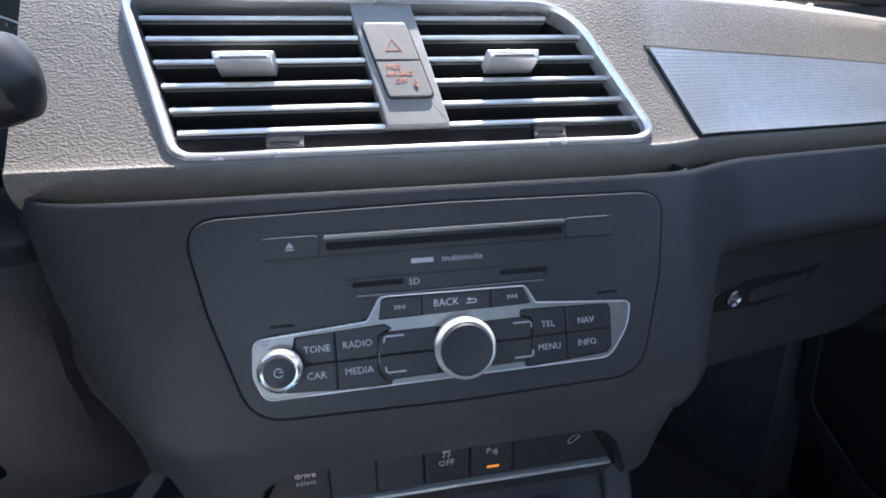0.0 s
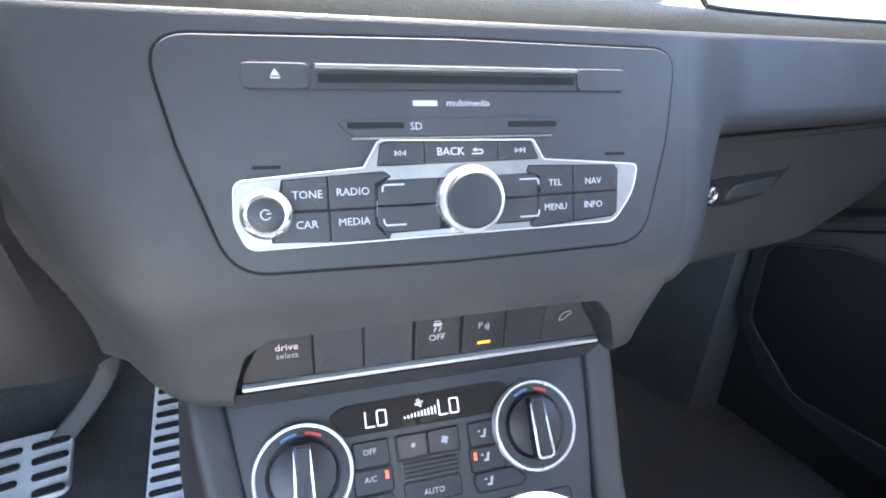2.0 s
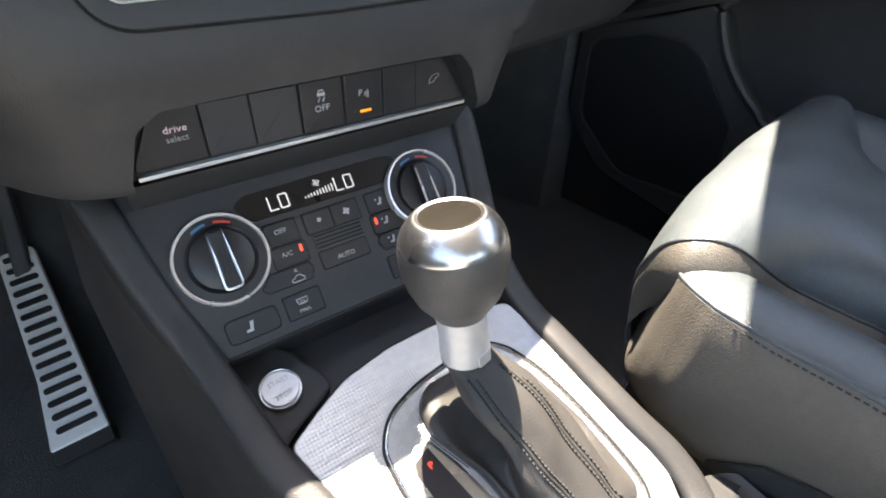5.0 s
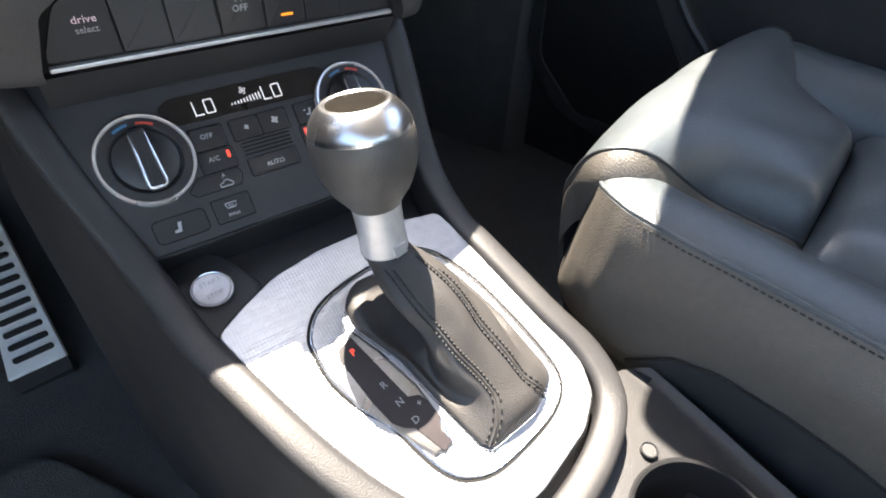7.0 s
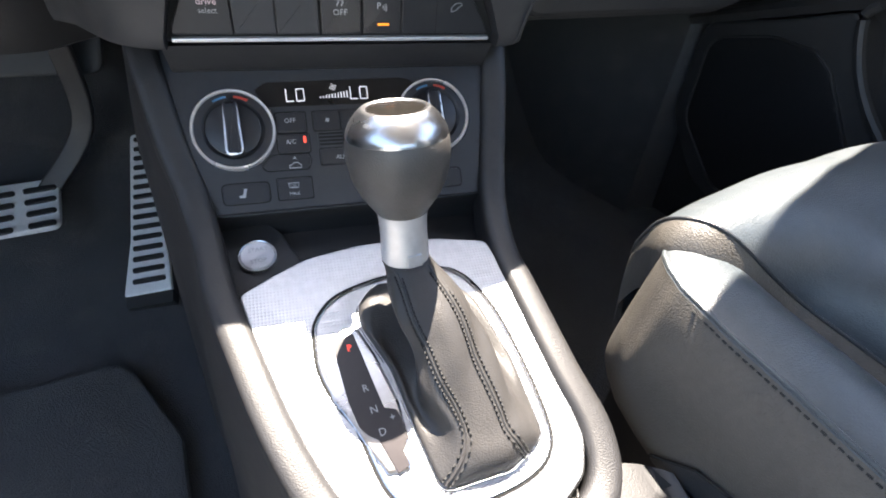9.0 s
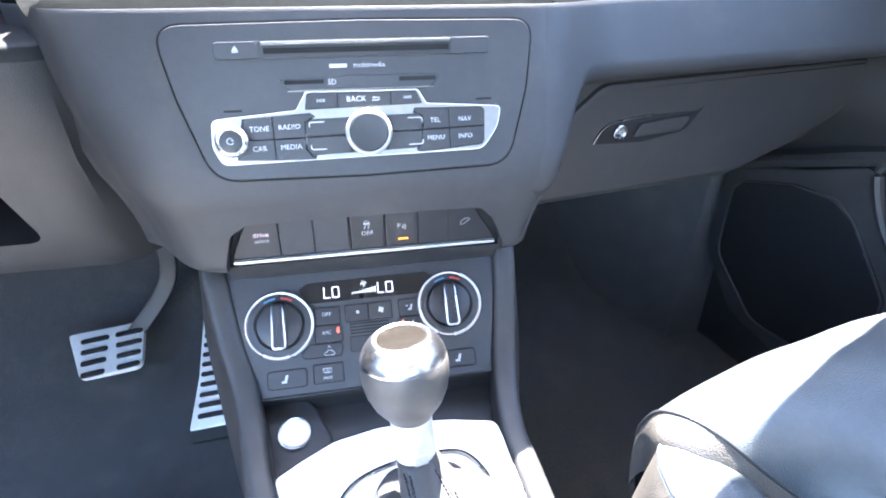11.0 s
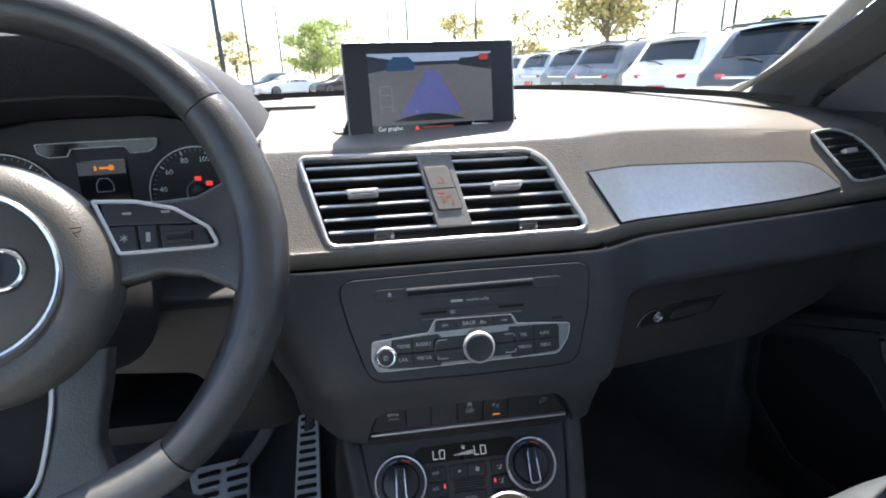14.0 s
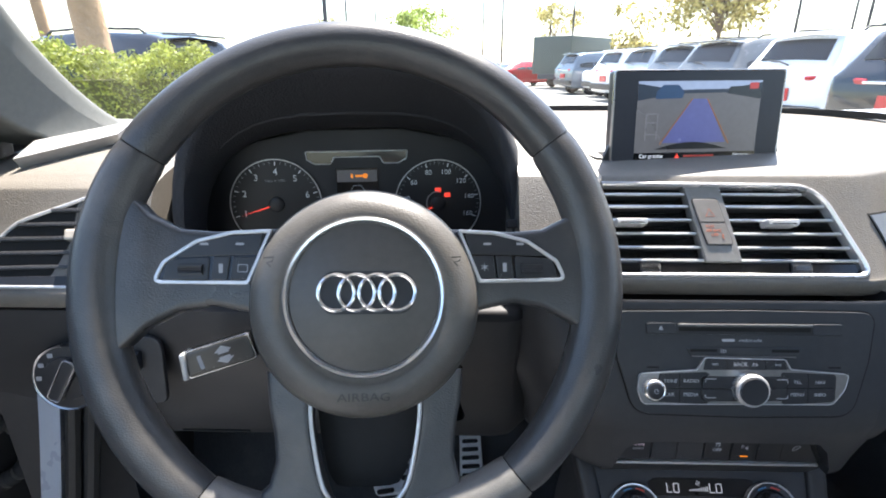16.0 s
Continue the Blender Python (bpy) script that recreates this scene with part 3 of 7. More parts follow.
# ---- row of switches under the radio ----
switches = thing("switch_panel", "row of dark push switches with a thin silver strip below", "switch panel")
part("panel_recess", prism([(x, max(y, -0.0205)) for x, y in inset(ROW, 0.0006)], -0.016, -0.0016, FB, 0), GAP, switches)
edges = [-0.1150, -0.0745, -0.0461, -0.0164, 0.0137, 0.0430, 0.1125]
for i in range(6):
    a, b = edges[i] + 0.0003, edges[i + 1] - 0.0003
    if i in (3, 4):
        a += 0.001
    top = 0.0168
    if i == 0:
        poly = rpoly([(a, -0.0158), (b, -0.0158), (b, top), (-0.0960, top), (-0.1012, 0.0136), (-0.1128, -0.0090)], [0.003, 0.0006, 0.0006, 0.006, 0.010, 0.006], 5)
    elif i == 5:
        poly = rpoly([(a, -0.0158), (b, -0.0158), (0.1092, -0.0094), (0.0939, 0.0150), (0.0885, top), (a, top)], [0.0006, 0.002, 0.008, 0.008, 0.008, 0.0006], 5)
    else:
        poly = rpoly([(a, -0.0158), (b, -0.0158), (b, top), (a, top)], 0.0006, 3)
    part("switch", prism(poly, -0.006, 0.0004 + (0.0006 if i in (1, 2) else 0), FB, 0.0007), FACE if i in (1, 2) else KEY, switches)
part("switch_seam", slab(0.0003, 0.0315, 0.0697, 0.0006, 0, 0.0007, FB, 0.0001, 0), GAP, switches)
part("silver_strip", slab(0.2275, 0.0028, -0.0010, -0.0190, -0.004, 0.0030, FB, 0.0010, 0.0009), SATIN, switches, "thin satin silver strip")
words("drive", 0.0058, at(FB, -0.0890, 0.0052, 0.0006), mat("pale pink print", (0.75, 0.55, 0.60), 0.6), switches, 1.1)
words("select", 0.0052, at(FB, -0.0890, -0.0004, 0.0006), GREYPRINT, switches)
words("OFF", 0.0060, at(FB, -0.0015, -0.0012, 0.0006), WHITE, switches)
mo = at(FB, -0.0015, 0.0070, 0.0006)
stroke([(-0.0022, 0.0012), (-0.0014, 0.0036), (0.0014, 0.0036), (0.0022, 0.0012), (-0.0022, 0.0012)], 0.0005, mo, WHITE, switches, "skid_mark")
part("skid_mark", slab(0.0054, 0.0020, 0, 0.0010, 0, 0.0002, mo, 0.0004, 0), WHITE, switches)
for s in (-1, 1):
    stroke([(s * 0.0016 + 0.0007 * math.sin(k * 1.5), -0.0006 - k * 0.0008) for k in range(5)], 0.0006, mo, WHITE, switches, "skid_mark")
words("P", 0.0062, at(FB, 0.0262, 0.0034, 0.0006), WHITE, switches)
for k in range(3):
    a = 0.0013 + k * 0.0010
    stroke([(0.0290 + k * 0.0012, 0.0030 - a), (0.0296 + k * 0.0012, 0.0026), (0.0290 + k * 0.0012, 0.0030 + a * 0.6)], 0.0005, at(FB, 0, 0, 0.0006), WHITE, switches, "sensor_mark")
part("indicator_lamp", slab(0.0085, 0.0016, 0.0295, -0.0092, 0.0004, 0.0008, FB, 0.0004, 0), LITORANGE, switches, "glowing orange bar")
mh = at(FB, 0.0850, 0.0025, 0.0006)
stroke([(-0.0040, -0.0026), (-0.0036, 0.0004), (-0.0010, 0.0030), (0.0034, 0.0036), (0.0044, 0.0020), (0.0016, 0.0004), (0.0000, -0.0014), (-0.0016, -0.0022), (-0.0040, -0.0026)], 0.0005, mh, GREYPRINT, switches, "hill_mark")

# ---- climate control ----
FC = face(0.06, 0.264, 0.532, 38.66)
clim = thing("climate_control", "dark climate control panel with two round dials and a lit display", "climate control")
part("panel", prism(rpoly([(-0.132, 0.064), (-0.1015, -0.0650), (0.1085, -0.0650), (0.128, 0.064)], [0.002, 0.006, 0.006, 0.002], 4), -0.012, 0, FC, 0.001), FACE, clim)
part("upper_slope", loft([[(x, y, z) for y, z in ((0.2720, 0.5925), (0.2745, 0.5890), (0.2885, 0.5700), (0.2935, 0.5665), (0.335, 0.5665), (0.335, 0.5925))] for x in (-0.058, -0.056, 0.180, 0.183)], close_u=True, cap=True), PLASTIC, clim, "smooth dark slope under the silver strip")
part("display", prism(rpoly([(-0.0547, 0.0165), (0.0602, 0.0163), (0.0614, 0.0340), (0.0530, 0.0367), (-0.0545, 0.0358), (-0.0640, 0.0300)], [0.002, 0.002, 0.004, 0.006, 0.006, 0.004], 5), 0, 0.0006, FC, 0.0003), mat("display black", (0.010, 0.009, 0.009), 0.30, vary=0.1, spec=0.3), clim, "glossy black display")


def digit_l(u, v):
    for a, b, w, h in ((-0.0026, 0, 0.0008, 0.0102), (0.0002, -0.0047, 0.0056, 0.0008)):
        part("display_segment", slab(w, h, u + a, v + b, 0.0006, 0.0008, FC, 0.0002, 0), LIT, clim)


def digit_o(u, v):
    o = rpoly(rect(0.0066, 0.0102, u, v), 0.0014, 4)
    part("display_segment", band(o, inset(o, 0.0008), 0.0006, 0.0008, FC, 0.00001), LIT, clim)


for u, v in ((-0.0375, 0.0252), (0.0122, 0.0254)):
    digit_l(u, v)
    digit_o(u + 0.0080, v)
for k in range(10):
    h = 0.0014 + 0.00042 * k
    part("display_segment", slab(0.0008, h, -0.0142 + k * 0.00234, 0.0220 + h / 2, 0.0006, 0.0008, FC, 0.0002, 0), LIT, clim)
for k in range(4):
    c = at(FC, -0.0037, 0.0306, 0.0007, 90 * k + 20)
    o = [(0.0016 + 0.0013 * math.cos(t), 0.0009 * math.sin(t)) for t in np.linspace(0, 2 * math.pi, 11)[:-1]]
    part("fan_mark", band(o, inset(o, 0.0003), 0, 0.0002, c, 0.00001), LIT, clim)


def dial(u, v):
    m = at(FC, u, v)
    d = part("dial", lathe([(0.0306, 0), (0.0306, 0.0050), (0.0297, 0.0064), (0.0282, 0.0062), (0.0275, 0.0046), (0.0274, 0.0004)], m, 64), RINGSILVER, clim, "round temperature dial with a chrome ring")
    part("dial_face", lathe([(0.0281, 0.001), (0.0279, 0.0050), (0.0225, 0.0054), (0.0205, 0.0040), (0.020, 0.0036), (0.0005, 0.0036)], m, 64), KEY, d)
    part("inner_disc", lathe([(0.0198, 0.003), (0.0196, 0.0060), (0.0185, 0.0066), (0.0005, 0.0066)], m, 56), KEY, d)
    g = [(-0.0050, 0.0190), (-0.0062, -0.0190), (-0.0042, -0.0212), (0.0042, -0.0212), (0.0062, -0.0190), (0.0050, 0.0190)]
    go = rpoly(g, [0.002, 0.003, 0.002, 0.002, 0.003, 0.002], 4)
    part("grip", prism(go, 0.006, 0.0150, m, 0.002), KEY, d, "raised black grip")
    u_line = [(-0.0044, 0.0150), (-0.0056, -0.0165), (-0.0050, -0.0192), (-0.0030, -0.0202), (0.0030, -0.0202), (0.0050, -0.0192), (0.0056, -0.0165), (0.0044, 0.0150)]
    part("grip_trim", sweep([at(m, x, y, 0.0152 - 0.0020 * smooth(0.0, 0.016, y)).translation for x, y in u_line], circle(0.0009, 8), up=FC.to_3x3() @ Vector((0, 0, 1))), RINGSILVER, d, "chrome edge round the grip")
    for a0, a1, mt in ((96, 120, BLUEPRINT), (60, 84, REDPRINT)):
        stroke([(0.0243 * math.cos(radians(a)), 0.0243 * math.sin(radians(a))) for a in range(a0, a1 + 1, 4)], 0.0016, at(m, 0, 0, 0.0053), mt, d, "dial_mark")
    return d


dial(-0.0808, 0.0)
dial(0.0752, 0.0038)


def ckey(u, v, w, h, r=0.0012, z=0.0010):
    part("key_gap", slab(w + 0.0020, h + 0.0020, u, v, -0.001, 0.0002, FC, r * 1.2, 0), GAP, clim)
    return part("key", slab(w, h, u, v, -0.001, z, FC, r, 0.0005), KEY, clim)


for s in (-1, 1):
    ckey(s * 0.0388, 0.0043, 0.0220, 0.0150, 0.0020)
    ckey(s * 0.0385, -0.0122, 0.0236, 0.0140, 0.0020)
    low = [(s * x, y) for x, y in ((-0.0560, -0.0208), (-0.0285, -0.0212), (-0.0268, -0.0255), (-0.0295, -0.0322), (-0.0600, -0.0322), (-0.0638, -0.0290))]
    for d, z, mt in ((-0.0010, 0.0002, GAP), (0.0, 0.0010, KEY)):
        part("key" if d == 0 else "key_gap", prism(inset(rpoly(low, 0.0016, 3), d), -0.001, z, FC, 0.0005 if d == 0 else 0), mt, clim)
ckey(-0.0118, 0.0043, 0.0200, 0.0146, 0.0015)
ckey(0.0098, 0.0045, 0.0205, 0.0146, 0.0015)
part("intake_plate", slab(0.0385, 0.0112, -0.0008, -0.0101, 0, 0.0006, FC, 0.001), FACE, clim)
for k in range(4):
    part("intake_slot", slab(0.0365, 0.0016, -0.0008, -0.0143 + k * 0.0028, 0, 0.0009, FC, 0.0005, 0), GAP, clim)
ckey(-0.0010, -0.0240, 0.0365, 0.0122, 0.0020)
for s in (-1, 1):
    ckey(s * 0.0775, -0.0480, 0.0335, 0.0150, 0.0040, 0.0006)
    ckey(s * 0.0414, -0.0470, 0.0255, 0.0160, 0.0015, 0.0008)
for text, u, v, s in (("OFF", -0.0395, 0.0054, 0.0050), ("A/C", -0.0405, -0.0110, 0.0048), ("AUTO", -0.0006, -0.0250, 0.0050), ("MAX", -0.0422, -0.0512, 0.0038), ("A", -0.0392, -0.0236, 0.0038)):
    words(text, s, at(FC, u, v, 0.0012), WHITE, clim)
for u, v in ((-0.0300, -0.0096), (0.0300, -0.0096)):
    part("indicator_lamp", slab(0.0020, 0.0050, u, v, 0.0008, 0.0013, FC, 0.0005, 0), LITRED, clim, "glowing red lamp")
for u, n, r in ((-0.0110, 4, 0.0010), (0.0105, 4, 0.0016)):
    for k in range(n):
        c = at(FC, u, 0.0048, 0.0011, 90 * k + 25)
        part("fan_mark", prism([(r * 0.9 + r * math.cos(t), r * 0.75 * math.sin(t)) for t in np.linspace(0, 2 * math.pi, 9)[:-1]], 0, 0.0002, c, 0), WHITE, clim)


def seat_mark(u, v, s, z):
    c = at(FC, u, v, z)
    part("seat_mark", prism([(x * s, y * s) for x, y in ((0.0, 0.5), (0.35, 0.5), (0.15, -0.2), (0.1, -0.5), (-0.55, -0.5), (-0.55, -0.25), (-0.15, -0.2))], 0, 0.0002, c, 0), WHITE, clim)


for u in (-0.0790, 0.0790):
    seat_mark(u, -0.0478, 0.0068, 0.0008)
for v in (0.0042, -0.0110, -0.0262):
    seat_mark(0.0385, v, 0.0052, 0.0011)
    part("air_mark", prism([(0.0338, v + 0.0016), (0.0356, v + 0.0008), (0.0356, v + 0.0024)], 0, 0.0002, at(FC, 0, 0, 0.0011), 0), WHITE, clim)
mc = at(FC, -0.0392, -0.0296, 0.0011)
stroke([(-0.0042, -0.0016), (-0.0046, 0.0004), (-0.0024, 0.0010), (-0.0010, 0.0026), (0.0018, 0.0026), (0.0038, 0.0008), (0.0046, 0.0002), (0.0042, -0.0016), (-0.0042, -0.0016)], 0.0006, mc, WHITE, clim, "recirculation_mark")
mw = at(FC, -0.0422, -0.0450, 0.0010)
stroke([(-0.0040, 0.0022), (0.0040, 0.0022), (0.0030, -0.0014), (-0.0030, -0.0014), (-0.0040, 0.0022)], 0.0006, mw, WHITE, clim, "demist_mark")
for k in (-1, 0, 1):
    stroke([(k * 0.0014 + 0.0003 * math.sin(j * 2), -0.0020 + 0.0011 * j) for j in range(4)], 0.0004, mw, WHITE, clim, "demist_mark")


# ---- centre air vents ----
vents = thing("centre_vents", "twin centre air vents in a silver frame with horizontal slats", "air vent")
part("vent_frame", band(inset(VENT, -0.0005), inset(VENT, 0.0046), -0.010, 0.0040, FV, 0.0018), RINGSILVER, vents, "polished silver frame")
part("vent_box", band(inset(VENT, -0.002), inset(VENT, 0.0010), -0.052, -0.004, FV, 0.0005), GAP, vents)
part("vent_back", prism(inset(VENT, -0.0015), -0.054, -0.050, FV, 0), GAP, vents)


def edge_left(v):
    return -0.166 + 0.029 * (0.0505 - v) / 0.102 + 0.004


def edge_right(v):
    return 0.153 - 0.0265 * smooth(-0.03, 0.047, v) * 1.25 - 0.004 - 0.03 * smooth(0.02, 0.05, v)


def bar_x(v, side):
    """The middle bar's two edges."""
    c = -0.0165 + 0.0165 * (0.047 - v) / 0.085
    return c + side * 0.0195


VS = [0.0400, 0.0257, 0.0100, -0.0055, -0.0212, -0.0355]
for v in VS:
    for a, b in ((edge_left(v), bar_x(v, -1)), (bar_x(v, 1), edge_right(v))):
        blade = [(0.0, -0.0030), (0.0012, 0.0), (0.0008, 0.0032), (-0.0022, 0.0040), (-0.024, 0.0014), (-0.024, -0.0010)]
        rows = []
        for k in range(7):
            u = a + (b - a) * k / 6
            rows.append([FV @ Vector((u, v + q * 0.55, -0.0040 + w)) for w, q in blade])
        sl = part("slat", loft(rows, close_u=True, cap=True), SLAT, vents)
        part("slat_edge", loft([[FV @ Vector((a + (b - a) * k / 2, v + q, -0.0040 + w)) for w, q in ((0.0014, -0.0016), (0.0020, -0.0006), (0.0016, 0.0012), (-0.003, 0.0022), (-0.003, -0.0016))] for k in range(3)], close_u=True, cap=True), SATIN, sl, "thin silver slat edge")
part("vent_bar", prism(rpoly([(bar_x(0.049, -1), 0.049), (bar_x(-0.038, -1), -0.038), (bar_x(-0.038, 1), -0.038), (bar_x(0.049, 1), 0.049)], 0.001, 3), -0.012, 0.0012, FV, 0.001), mat("satin grey bar", (0.24, 0.235, 0.225), 0.42, 0.5, grain=0.00003, size=1500), vents, "satin grey middle bar")
part("lower_strip", prism(rpoly([(-0.142, -0.0382), (-0.136, -0.0500), (0.148, -0.0500), (0.150, -0.0382)], 0.001, 3), -0.014, -0.0030, FV, 0.001), GLOSS, vents, "glossy black strip under the slats")
for u, v in ((-0.0985, 0.0048), (0.0632, 0.0040)):
    part("vane_tab", prism(rpoly([(u - 0.0160, v - 0.0030), (u + 0.0160, v - 0.0030), (u + 0.0175, v + 0.0036), (u - 0.0175, v + 0.0036)], 0.0012, 4), -0.006, 0.0105, FV, 0.0015), SATIN, vents, "satin silver vane tab")
    part("tab_slot", slab(0.026, 0.0014, u, v - 0.0012, 0.0100, 0.0108, FV, 0.0005, 0), KEY, vents)
for u in (-0.0790, 0.0825):
    w = part("thumbwheel", knurled(0.0088, -0.0105, 0.0105, FV @ pose(u, -0.0440, -0.0085, 0, 90, 0), 36, 0.0006), KEY, vents, "ribbed black thumbwheel")
    for k in range(7):
        t = radians(-48 + 16 * k)
        part("wheel_ridge", slab(0.0175 - 0.0012 * abs(k - 3), 0.0009, u, -0.0440 + 0.0092 * math.sin(t) * 0.6, -0.0085 + 0.0082 * math.cos(t), -0.0085 + 0.0093 * math.cos(t), FV, 0.0003, 0), BEZEL, vents)
BT = rpoly([(-0.0296, 0.0325), (-0.0230, 0.0060), (0.0045, 0.0060), (-0.0018, 0.0325)], [0.003, 0.0006, 0.0006, 0.003], 4)
BB = rpoly([(-0.0229, 0.0055), (-0.0165, -0.0190), (0.0110, -0.0190), (0.0046, 0.0055)], [0.0006, 0.003, 0.003, 0.0006], 4)
part("button_gap", prism(inset(rpoly([(-0.0296, 0.0325), (-0.0165, -0.0190), (0.0110, -0.0190), (-0.0018, 0.0325)], 0.003, 4), -0.0009), 0.0008, 0.0014, FV, 0), GAP, vents)
BUTTON = mat("grey-brown button", (0.155, 0.145, 0.135), 0.45, grain=0.00005, size=1500)
hz = part("hazard_button", prism(BT, 0.001, 0.0028, FV, 0.0006), BUTTON, vents, "warning light button with a triangle")
ab = part("airbag_button", prism(BB, 0.001, 0.0026, FV, 0.0006), BUTTON, vents, "airbag indicator panel")
tri_h = [(-0.0160, 0.0125), (-0.0060, 0.0125), (-0.0118, 0.0215)]
part("triangle_mark", band(tri_h, inset(tri_h, 0.0008), 0.0028, 0.0030, FV, 0.00001), ORANGEPRINT, hz)
for text, u, v in (("PASS", -0.0125, 0.0012), ("AIR BAG", -0.0090, -0.0035), ("OFF", -0.0080, -0.0085)):
    words(text, 0.0044, at(FV, u, v, 0.0027), ORANGEPRINT, ab)
stroke([(0.0000, -0.0072), (0.0012, -0.0085), (-0.0006, -0.0105), (0.0016, -0.0125)], 0.0008, at(FV, 0, 0, 0.0027), ORANGEPRINT, ab, "airbag_mark")


# ---- decor strip and the right end of the dashboard ----
def on_dash(x, z, out=0.0):
    """A place on the dashboard's sloping front."""
    zz = z + 0.02 * smooth(0.25, 0.75, x) * smooth(0.80, 0.95, z)
    y = 0.319 + back(x) + np.interp(zz, [0.790, 0.7985, 0.805, 0.811, 0.853, 0.897, 0.906], [-0.0065, -0.0098, -0.0090, -0.004, 0.024, 0.052, 0.060]) * (1 - 0.15 * smooth(0.5, 0.86, x))
    return (x, y - 0.85 * out, z + 0.53 * out)


def dash_patch(top, bottom, out0, out1, nx=40, nz=8, ends=(0, 0)):
    """A curved plate on the dashboard's front between two lines z(x); rows run from left to right."""
    rows = []
    for i in range(nx + 1):
        t = i / nx
        a, b = top(t), bottom(t)
        pts = [(a[0] + (b[0] - a[0]) * k / nz, a[1] + (b[1] - a[1]) * k / nz) for k in range(nz + 1)]
        rows.append([on_dash(x, z, out1) for x, z in pts] + [on_dash(x, z, out0) for x, z in pts[::-1]])
    return loft(rows, close_u=True, cap=True)


dt = spline([(0.224, 0.8650), (0.30, 0.8625), (0.40, 0.8575), (0.50, 0.8515), (0.562, 0.8465), (0.592, 0.8365), (0.619, 0.814)], 8)
db = spline([(0.260, 0.8075), (0.30, 0.8065), (0.40, 0.8060), (0.50, 0.8065), (0.56, 0.8080), (0.600, 0.8100), (0.620, 0.8115)], 8)


def along(line):
    return lambda t: line[min(int(t * (len(line) - 1) + 0.5), len(line) - 1)]


decor = thing("decor_trim", "silver woven-pattern decor strip on the dashboard", "trim")
part("trim_gap", dash_patch(lambda t: (along(dt)(t)[0] + (t - 0.5) * 0.005, along(dt)(t)[1] + 0.0022), lambda t: (along(db)(t)[0] + (t - 0.5) * 0.005, along(db)(t)[1] - 0.0018), -0.004, 0.0006, 48), GAP, decor)
part("trim_plate", dash_patch(along(dt), along(db), -0.003, 0.0022, 48), DECOR, decor, "silver decor plate")
rv = thing("side_vent", "round-edged side air vent with dark slats and silver rim", "air vent")
rt = spline([(0.600, 0.882), (0.64, 0.8835), (0.675, 0.874), (0.705, 0.850), (0.724, 0.820)], 8)
rb = spline([(0.622, 0.848), (0.637, 0.830), (0.652, 0.8165), (0.690, 0.8150), (0.722, 0.8165)], 8)
part("vent_box", dash_patch(along(rt), along(rb), -0.004, 0.0012, 32), GAP, rv)
rim_line = [on_dash(x, z, 0.003) for x, z in rt] + [on_dash(x, z, 0.003) for x, z in rb[::-1]]
part("vent_rim", sweep(rim_line, circle(0.0022, 8), closed=True, up=(0, -0.85, 0.53)), SATIN, rv, "thin silver rim")
for k in range(5):
    f = (k + 0.7) / 5.6
    a, b = 0.604 + 0.044 * f, 0.678 + 0.040 * f
    z = 0.878 - 0.058 * f
    rows = []
    for i in range(7):
        x = a + (b - a) * i / 6
        c = Vector(on_dash(x, z, 0.0034))
        rows.append([c + Vector((0, 0.0, 0.0016)), c + Vector((0, -0.0012, 0)), c + Vector((0, 0.001, -0.002)), c + Vector((0, 0.012, -0.002)), c + Vector((0, 0.012, 0.001))])
    part("slat", loft(rows, close_u=True, cap=True), KEY, rv)
part("vane_tab", prism(rpoly(rect(0.024, 0.007), 0.002, 3), 0.002, 0.010, face(*on_dash(0.655, 0.853), 32, 12), 0.001), SATIN, rv, "silver vane tab")
part("thumbwheel", prism(rpoly(rect(0.016, 0.007), 0.002, 3), 0.001, 0.006, face(*on_dash(0.672, 0.8195), 32, 12), 0.001), KEY, rv)

# ---- pop-up display ----
FS = face(0.0525, 0.4245, 0.9655, 6.0, 7.5)
screen = thing("pop_up_display", "pop-up dashboard display showing a rear view with guide lines", "display")
part("casing", slab(0.208, 0.104, 0, 0, -0.016, 0, FS, 0.0045, 0.0020), mat("display casing", (0.010, 0.012, 0.022), 0.34, grain=0.00003, size=1500), screen, "black display casing")
part("casing_edge", band(rpoly(rect(0.209, 0.105), 0.005, 4), rpoly(rect(0.2055, 0.1015), 0.0042, 4), -0.004, 0.0006, FS, 0.0006), BEZEL, screen, "thin bright edge")
FG = at(FS, -0.0005, -0.002, 0.0003)


def shade(name, rgb, strength):
    return mat(name, tuple(v * 0.3 for v in rgb), 0.25, emit=strength * 0.55, vary=0.10)


SX, SY = 0.151, 0.083
px = lambda x, y: ((x - 0.5) * SX, (0.5 - y) * SY)
part("screen_ground", slab(SX, SY, 0, 0, 0, 0.0003, FG, 0.001, 0), shade("screen grey", (0.21, 0.21, 0.225), 0.42), screen, "grey pavement picture")
part("screen_sky", prism([px(0, 0), px(0, 0.14), px(1, 0.14), px(1, 0)], 0.0003, 0.0005, FG, 0), shade("screen sky", (0.55, 0.68, 0.95), 0.45), screen)
part("screen_hedge", prism([px(0, 0.03), px(0, 0.26), px(0.30, 0.17), px(0.7, 0.16), px(1, 0.24), px(1, 0.02), px(0.72, 0.11), px(0.3, 0.12)], 0.0005, 0.0006, FG, 0), shade("screen dark", (0.03, 0.05, 0.09), 0.3), screen)
part("screen_car", prism(rpoly([px(0.14, 0.24), px(0.15, 0.14), px(0.20, 0.05), px(0.32, 0.05), px(0.37, 0.14), px(0.36, 0.23)], 0.002, 3), 0.0006, 0.0007, FG, 0), shade("screen blue", (0.03, 0.09, 0.22), 0.4), screen)
